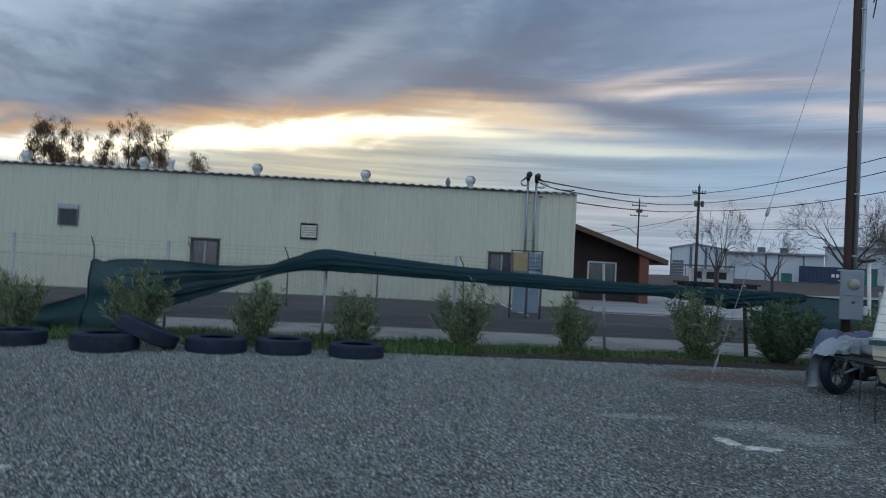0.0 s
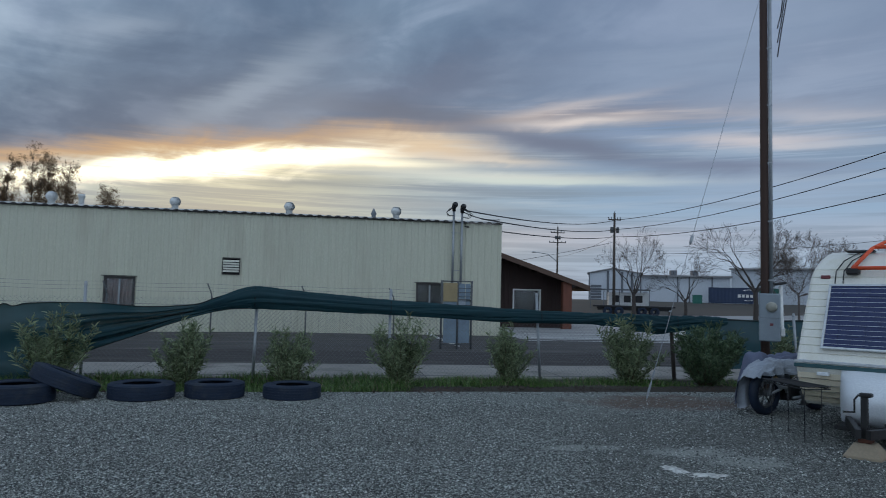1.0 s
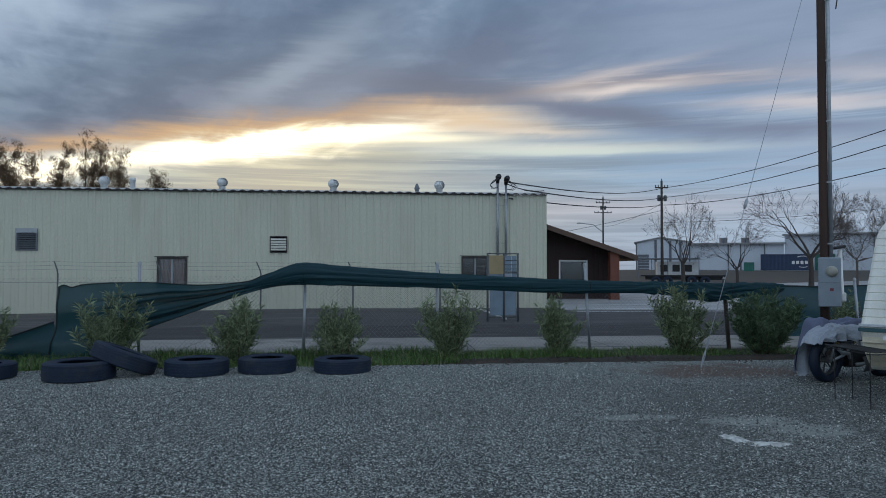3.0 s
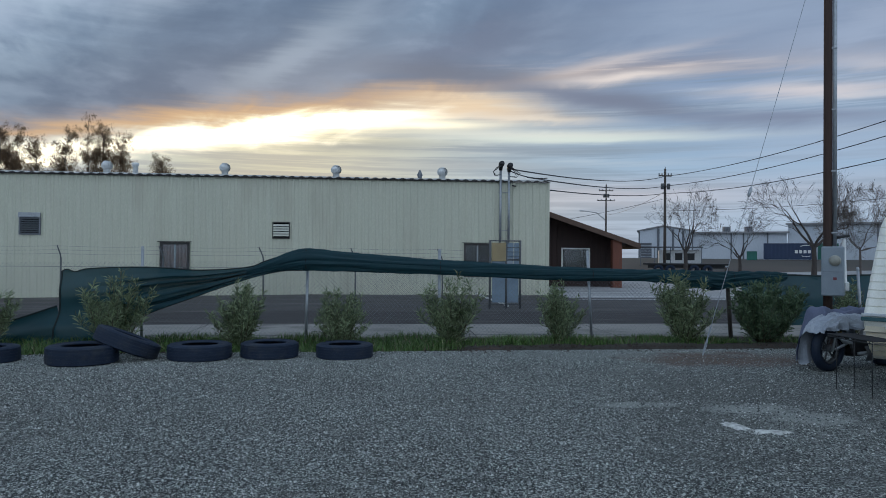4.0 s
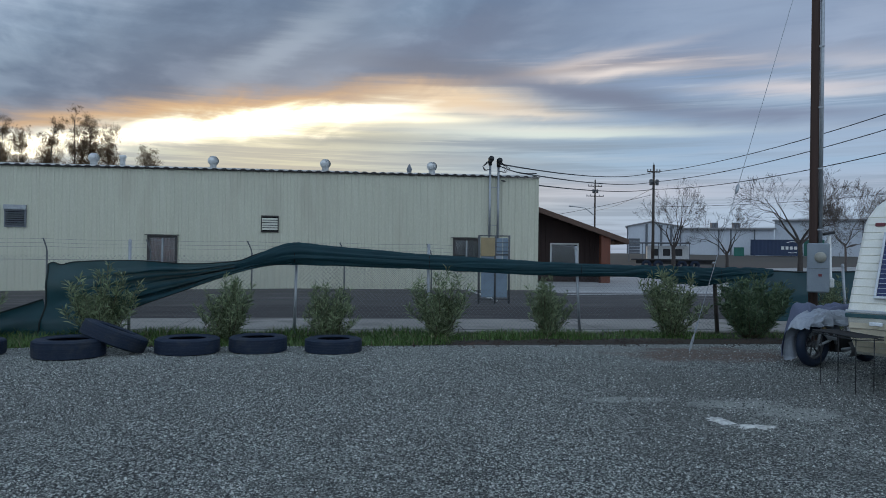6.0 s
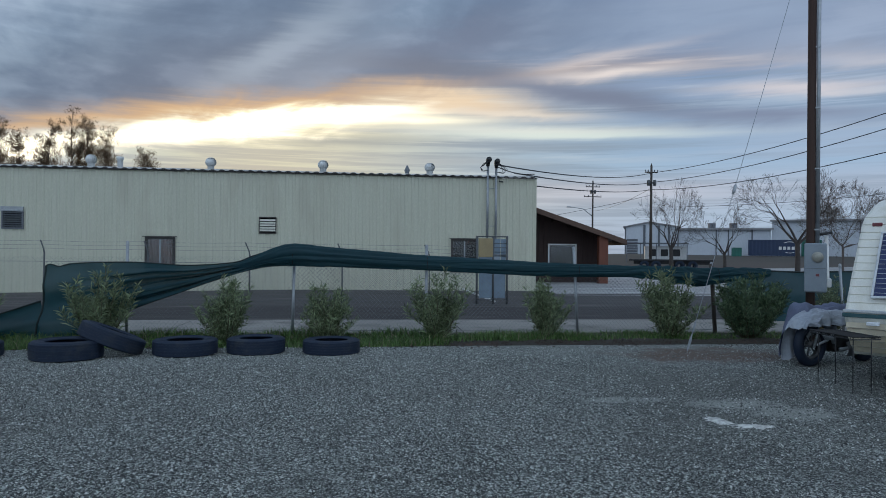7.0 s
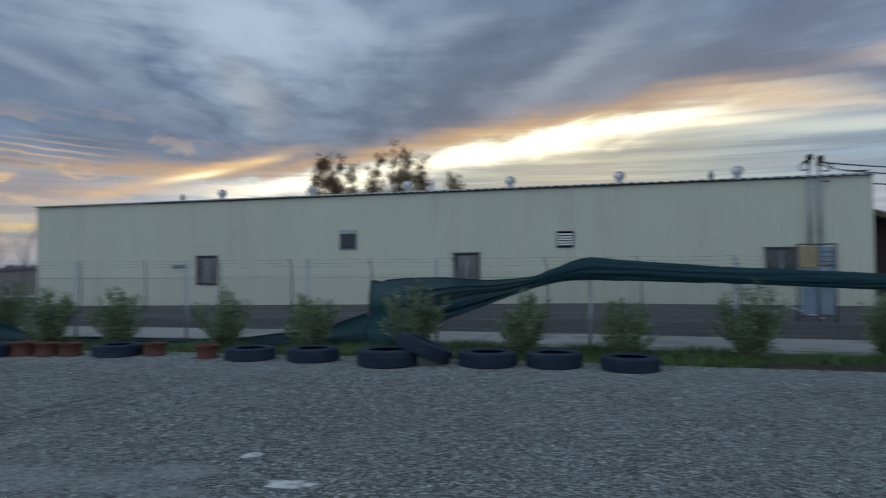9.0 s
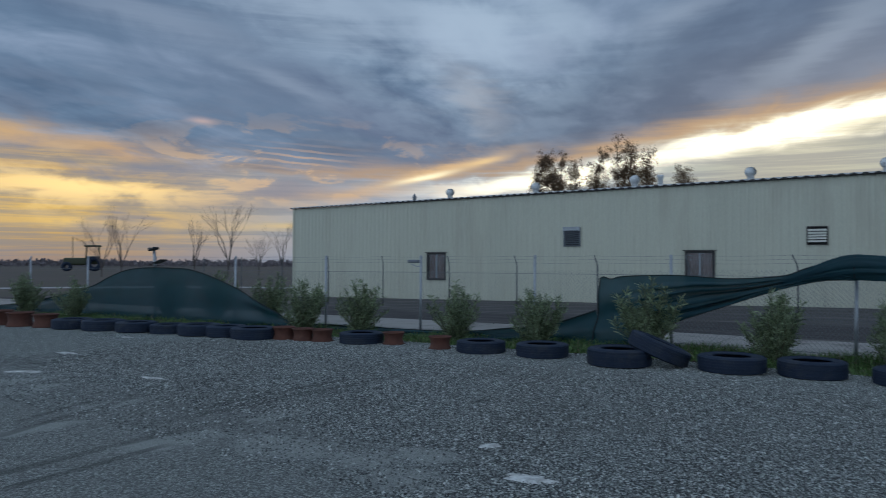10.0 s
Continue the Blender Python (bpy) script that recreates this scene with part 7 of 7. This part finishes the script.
def build_gabled_shed():
    a, b = Vector((46.2, 122.5, 0)), Vector((54.8, 119.0, 0))
    th = thing("gabled_warehouse", (0, 0, 0), label="pale gabled steel warehouse with dark downpipes and a roller door", category="building", group="far warehouses")
    d = (b - a).normalized()
    n_ = Vector((-d.y, d.x, 0))
    L = (b - a).length
    eave, ridge, base = 6.7, 7.5, 0.3
    P_ = lambda s, q, z: tuple(a + d * s + n_ * q + Vector((0, 0, z)))
    mb = Mesh()
    mb.face([P_(0, 0, base), P_(L, 0, base), P_(L, 0, eave), P_(L * 0.45, 0, ridge), P_(0, 0, eave)])
    mb.face([P_(0, 0, base), P_(0, 0, eave), P_(0, 25, eave), P_(0, 25, base)])
    mb.face([P_(0, 25, base), P_(0, 25, eave), P_(L * 0.45, 25, ridge), P_(L, 25, eave), P_(L, 25, base)])
    part("wall", mb, M["warehouse"], th)
    mb = Mesh()
    for s0, z0, s1, z1 in ((-0.3, eave - 0.05, L * 0.45, ridge + 0.05), (L * 0.45, ridge + 0.05, L + 0.3, eave - 0.05)):
        mb.face([P_(s0, -0.3, z0), P_(s1, -0.3, z1), P_(s1, 25.3, z1), P_(s0, 25.3, z0)])
        mb.face([P_(s0, -0.3, z0), P_(s0, -0.3, z0 + 0.22), P_(s1, -0.3, z1 + 0.22), P_(s1, -0.3, z1)][::-1])
    part("roof", mb, M["warehouse_roof"], th)
    for s in (0.1, 3.4, 5.9, 7.6, L - 0.15):
        mb = Mesh()
        p = a + d * s - n_ * 0.08
        mb.tube([p + Vector((0, 0, base)), p + Vector((0, 0, eave - 0.1 + 0.7 * (1 - abs(s / L - 0.45) * 2)))], 0.22 if 0.2 < s < 8 else 0.12, 4)
        part("downpipe", mb, M["warehouse_trim"], th, "dark grey downpipe strip")
    mb = Mesh()
    for s0 in (0.35,):
        for i in range(7):
            z = 1.2 + i * 0.5
            mb.face([P_(s0, -0.06, z), P_(s0 + 1.9, -0.06, z), P_(s0 + 1.9, -0.1, z + 0.42), P_(s0, -0.1, z + 0.42)])
    part("roller_door", mb, M["warehouse_trim"], th, "grey ribbed roller door")


def build_long_shed(p, q, base, top, depth, label, trims, name="flat_warehouse"):
    th = thing(name, (0, 0, 0), label=label, category="building", group="far warehouses")
    a, b = Vector(p), Vector(q)
    d = (b - a).normalized()
    n_ = Vector((-d.y, d.x, 0))
    L = (b - a).length
    P_ = lambda s, w, z: tuple(a + d * s + n_ * w + Vector((0, 0, z)))
    mb = Mesh()
    mb.face([P_(0, 0, base), P_(L, 0, base), P_(L, 0, top), P_(0, 0, top)])
    mb.face([P_(0, depth, base), P_(0, 0, base), P_(0, 0, top), P_(0, depth, top)])
    mb.face([P_(L, 0, base), P_(L, depth, base), P_(L, depth, top), P_(L, 0, top)])
    mb.face([P_(L, depth, base), P_(0, depth, base), P_(0, depth, top), P_(L, depth, top)])
    part("wall", mb, M["warehouse"], th)
    mb = Mesh()
    mb.face([P_(-0.3, -0.6, top + 0.1), P_(L + 0.3, -0.6, top + 0.1), P_(L + 0.3, depth, top + 0.5), P_(-0.3, depth, top + 0.5)])
    mb.face([P_(-0.3, -0.6, top - 0.22), P_(L + 0.3, -0.6, top - 0.22), P_(L + 0.3, -0.6, top + 0.1), P_(-0.3, -0.6, top + 0.1)])
    part("roof", mb, M["warehouse_roof"], th)
    for s in trims:
        mb = Mesh()
        c = a + d * (s * L) - n_ * 0.08
        mb.tube([c + Vector((0, 0, base)), c + Vector((0, 0, top))], 0.14, 4)
        part("downpipe", mb, M["warehouse_trim"], th, "dark grey downpipe")
    for s in (0.38, 0.62):
        mb = Mesh()
        c = a + d * (s * L) + n_ * 4
        mb.box(c.x - 0.55, c.x + 0.55, c.y - 0.5, c.y + 0.5, top + 0.1, top + 1.15, 0.08)
        part("roof_unit", mb, M["warehouse_trim"], th, "grey rooftop cooling unit")


build_gabled_shed()
build_long_shed((54.85, 119.5, 0), (68.6, 113.2, 0), 0.5, 6.5, 22, "long flat-roofed pale blue-grey warehouse", (0.42, 0.55, 0.8))
build_long_shed((68.9, 113.5, 0), (104.0, 88.0, 0), 0.6, 7.9, 24, "larger pale warehouse beyond the bare trees", (0.3, 0.42, 0.55, 0.8))


def build_container(p, q, base, mat, label, bars=False):
    a, b = Vector(p), Vector(q)
    d = (b - a).normalized()
    L = (b - a).length
    th = thing("shipping_container", (a.x, a.y, base), math.degrees(math.atan2(d.y, d.x)), label, "container", "shipping containers")
    mb = Mesh()
    rows = [[], []]
    n = int(L / 0.14)
    for i in range(n + 1):
        w = 0.04 if i % 4 in (1, 2) else 0.0
        for r, z in zip(rows, (0.15, 2.45)):
            r.append((L * i / n, w, z))
    mb.grid(rows)
    mb.box(0, L, 0.06, 2.4, 0.12, 2.55)
    part("shell", mb, mat, th)
    mb = Mesh()
    for z0, z1 in ((0, 0.15), (2.45, 2.6)):
        mb.box(-0.02, L + 0.02, -0.03, 0.05, z0, z1, 0.01)
    for x in (-0.02, L - 0.1):
        mb.box(x, x + 0.12, -0.032, 0.05, 0.15, 2.45, 0.01)
    part("edge_rail", mb, mat, th)
    if bars:
        mb = Mesh()
        for i in range(5):
            s = L * 0.60 + i * 0.62
            mb.box(s, s + 0.42, -0.06, -0.035, 1.0, 1.5)
        part("lettering_block", mb, M["white_trim"], th, "white lettering shapes")
        mb = Mesh()
        c0 = L * 0.60 + 1.6
        mb.grid([[(c0 + r * math.cos(t), -0.05, 1.75 + 0.5 * r * math.sin(t)) for r in (0.95, 1.15)] for t in [radians(v) for v in range(40, 145, 10)]])
        part("emblem", mb, M["white_trim"], th, "white curved emblem")
        mb = Mesh()
        mb.grid([[(c0 + r * math.cos(t), -0.05, 0.8 + 0.4 * r * math.sin(t)) for r in (0.7, 0.9)] for t in [radians(v) for v in range(220, 325, 10)]])
        part("emblem", mb, M["white_trim"], th, "white curved emblem")


_c = [far_point(a, d) for a, d in ((29.65, 126), (33.1, 126))]
build_container(_c[0], _c[1], 1.85, M["container_blue"], "navy blue shipping container with white lettering", True)
_c = [far_point(a, d) for a, d in ((33.2, 127), (34.5, 127))]
build_container(_c[0], _c[1], 1.85, M["container_green"], "green shipping container beside the navy one")
_c = [far_point(a, d) for a, d in ((28.5, 122), (29.2, 122))]
build_container(_c[0], _c[1], 0.5, M["container_green"], "small green steel bin by the warehouse")


def build_flatbed():
    p = far_point(21.0, 78)
    th = thing("flatbed_trailer", (p.x, p.y, 0.15), math.degrees(math.atan2(-3.0, 8.0)), "long black flatbed lorry trailer parked by the road", "trailer")
    mb = Mesh()
    mb.box(0, 8.6, 0, 2.4, 0.95, 1.12, 0.03)
    part("deck", mb, M["black"], th)
    mb = Mesh()
    mb.box(0.5, 8.3, 0.7, 0.95, 0.6, 0.95, 0.02)
    mb.box(0.5, 8.3, 1.5, 1.75, 0.6, 0.95, 0.02)
    part("chassis_beam", mb, M["black"], th)
    for x in (1.6, 2.8, 5.2, 6.5):
        for y in (0.15, 2.25):
            mb = Mesh()
            mb.lathe([(0.2, -0.14), (0.45, -0.14), (0.5, -0.08), (0.5, 0.08), (0.45, 0.14), (0.2, 0.14)], 20, True)
            mb.moved(Matrix.Translation((x, y, 0.5)) @ Matrix.Rotation(radians(90), 4, "X"))
            part("wheel", mb, M["rubber"], th, smooth=True)
    p = far_point(22.2, 96)
    th = thing("site_cabin", (p.x, p.y, 0.3), -20, "pale open-fronted cabin with a flat awning", "cabin")
    mb = Mesh()
    mb.box(0, 5.2, 0, 2.4, 0.5, 2.6, 0.04)
    part("body", mb, M["truck_white"], th)
    mb = Mesh()
    mb.box(-2.4, 5.4, -0.8, 2.6, 2.9, 3.05, 0.02)
    part("awning", mb, M["warehouse_trim"], th, "grey flat awning")
    for x in (-2.3, -0.6, 1.4, 3.4, 5.2):
        mb = Mesh()
        mb.tube([(x, -0.7, -0.3), (x, -0.7, 2.95)], 0.06, 6)
        part("awning_post", mb, M["warehouse_trim"], th)
    for x in (0.5, 2.0, 3.5):
        mb = Mesh()
        mb.box(x, x + 0.9, -0.03, 0.02, 1.3, 2.2, 0.01)
        part("window", mb, M["dark"], th)
    mb = Mesh()
    mb.box(0.1, 5.1, 0.1, 2.3, -0.3, 0.5)
    part("plinth", mb, M["warehouse_trim"], th)


build_flatbed()


# ---- southern fields ----
def build_tractor():
    p = far_point(-62.6, 150)
    th = thing("tractor", (p.x, p.y, -0.1), 60, "dark tractor with a cab standing in the field", "tractor")
    th.scale = (1.5, 1.5, 1.5)
    mb = Mesh()
    mb.box(-2.6, 0.4, -0.5, 0.5, 0.8, 1.7, 0.15)
    part("bonnet", mb, M["tractor"], th)
    for x in (-0.1, 1.5):
        for y in (-0.7, 0.7):
            mb = Mesh()
            mb.tube([(x, y, 1.2), (x + (0.1 if x < 0 else -0.1), y, 3.1)], 0.07, 6)
            part("cab_pillar", mb, M["tractor"], th)
    mb = Mesh()
    mb.box(-0.3, 1.7, -0.85, 0.85, 3.1, 3.3, 0.06)
    part("cab_roof", mb, M["tractor"], th)
    mb = Mesh()
    mb.box(-0.1, 1.5, -0.65, 0.65, 0.9, 1.9, 0.1)
    part("cab_base", mb, M["tractor"], th)
    for x, r in ((-2.2, 0.6), (0.9, 0.95)):
        for y in (-0.95, 0.95):
            mb = Mesh()
            mb.lathe([(r * 0.4, -0.2), (r * 0.9, -0.2), (r, -0.1), (r, 0.1), (r * 0.9, 0.2), (r * 0.4, 0.2)], 20, True)
            mb.moved(Matrix.Translation((x, y, r)) @ Matrix.Rotation(radians(90), 4, "X"))
            part("wheel", mb, M["rubber"], th, smooth=True)
    mb = Mesh()
    mb.tube([(-1.6, 0.3, 1.6), (-1.6, 0.3, 4.4)], 0.05, 6)
    part("exhaust", mb, M["tractor"], th)


build_tractor()


def build_treeline():
    r = random.Random(3)
    mb = Mesh()
    for i in range(520):
        a = -92 + 60 * i / 520 + r.uniform(-0.05, 0.05)
        d = 420 + r.uniform(-40, 60)
        p = far_point(a, d)
        hgt = r.uniform(1.0, 2.8) + 2.2 * abs(noise.noise((a * 0.3, 0, 0)))
        for j in range(16):
            q = p + Vector((r.gauss(0, 1.6), r.gauss(0, 1.6), r.uniform(0, hgt)))
            s = r.uniform(0.4, 0.9)
            u = Vector((r.uniform(-1, 1), r.uniform(-1, 1), r.uniform(-0.4, 0.4))).normalized() * s
            w = Vector((r.uniform(-0.5, 0.5), r.uniform(-0.5, 0.5), 1)).normalized() * s
            mb.face([q - u - w, q + u - w * 0.6, q + u * 0.5 + w, q - u * 0.7 + w * 0.8])
    solid("hazy_scrub", mb, M["treeline"], "low scrub line across the fields, lightened to a hazy grey-brown", "scrub", kind="stuff")
    mb = Mesh()
    rows = []
    for i in range(40):
        a = -80 + 36 * i / 39
        rows.append([tuple(far_point(a, 66 + 4 * math.sin(i * 0.1)) + Vector((0, 0, 0.0 + ground_z(*far_point(a, 68)[:2])))) , tuple(far_point(a, 69 + 4 * math.sin(i * 0.1)) + Vector((0, 0, 0.03 + ground_z(*far_point(a, 71)[:2]))))])
    mb.grid(rows)
    solid("farm_track", mb, M["lot"], "pale farm track crossing the field", "track", kind="structure")


build_treeline()
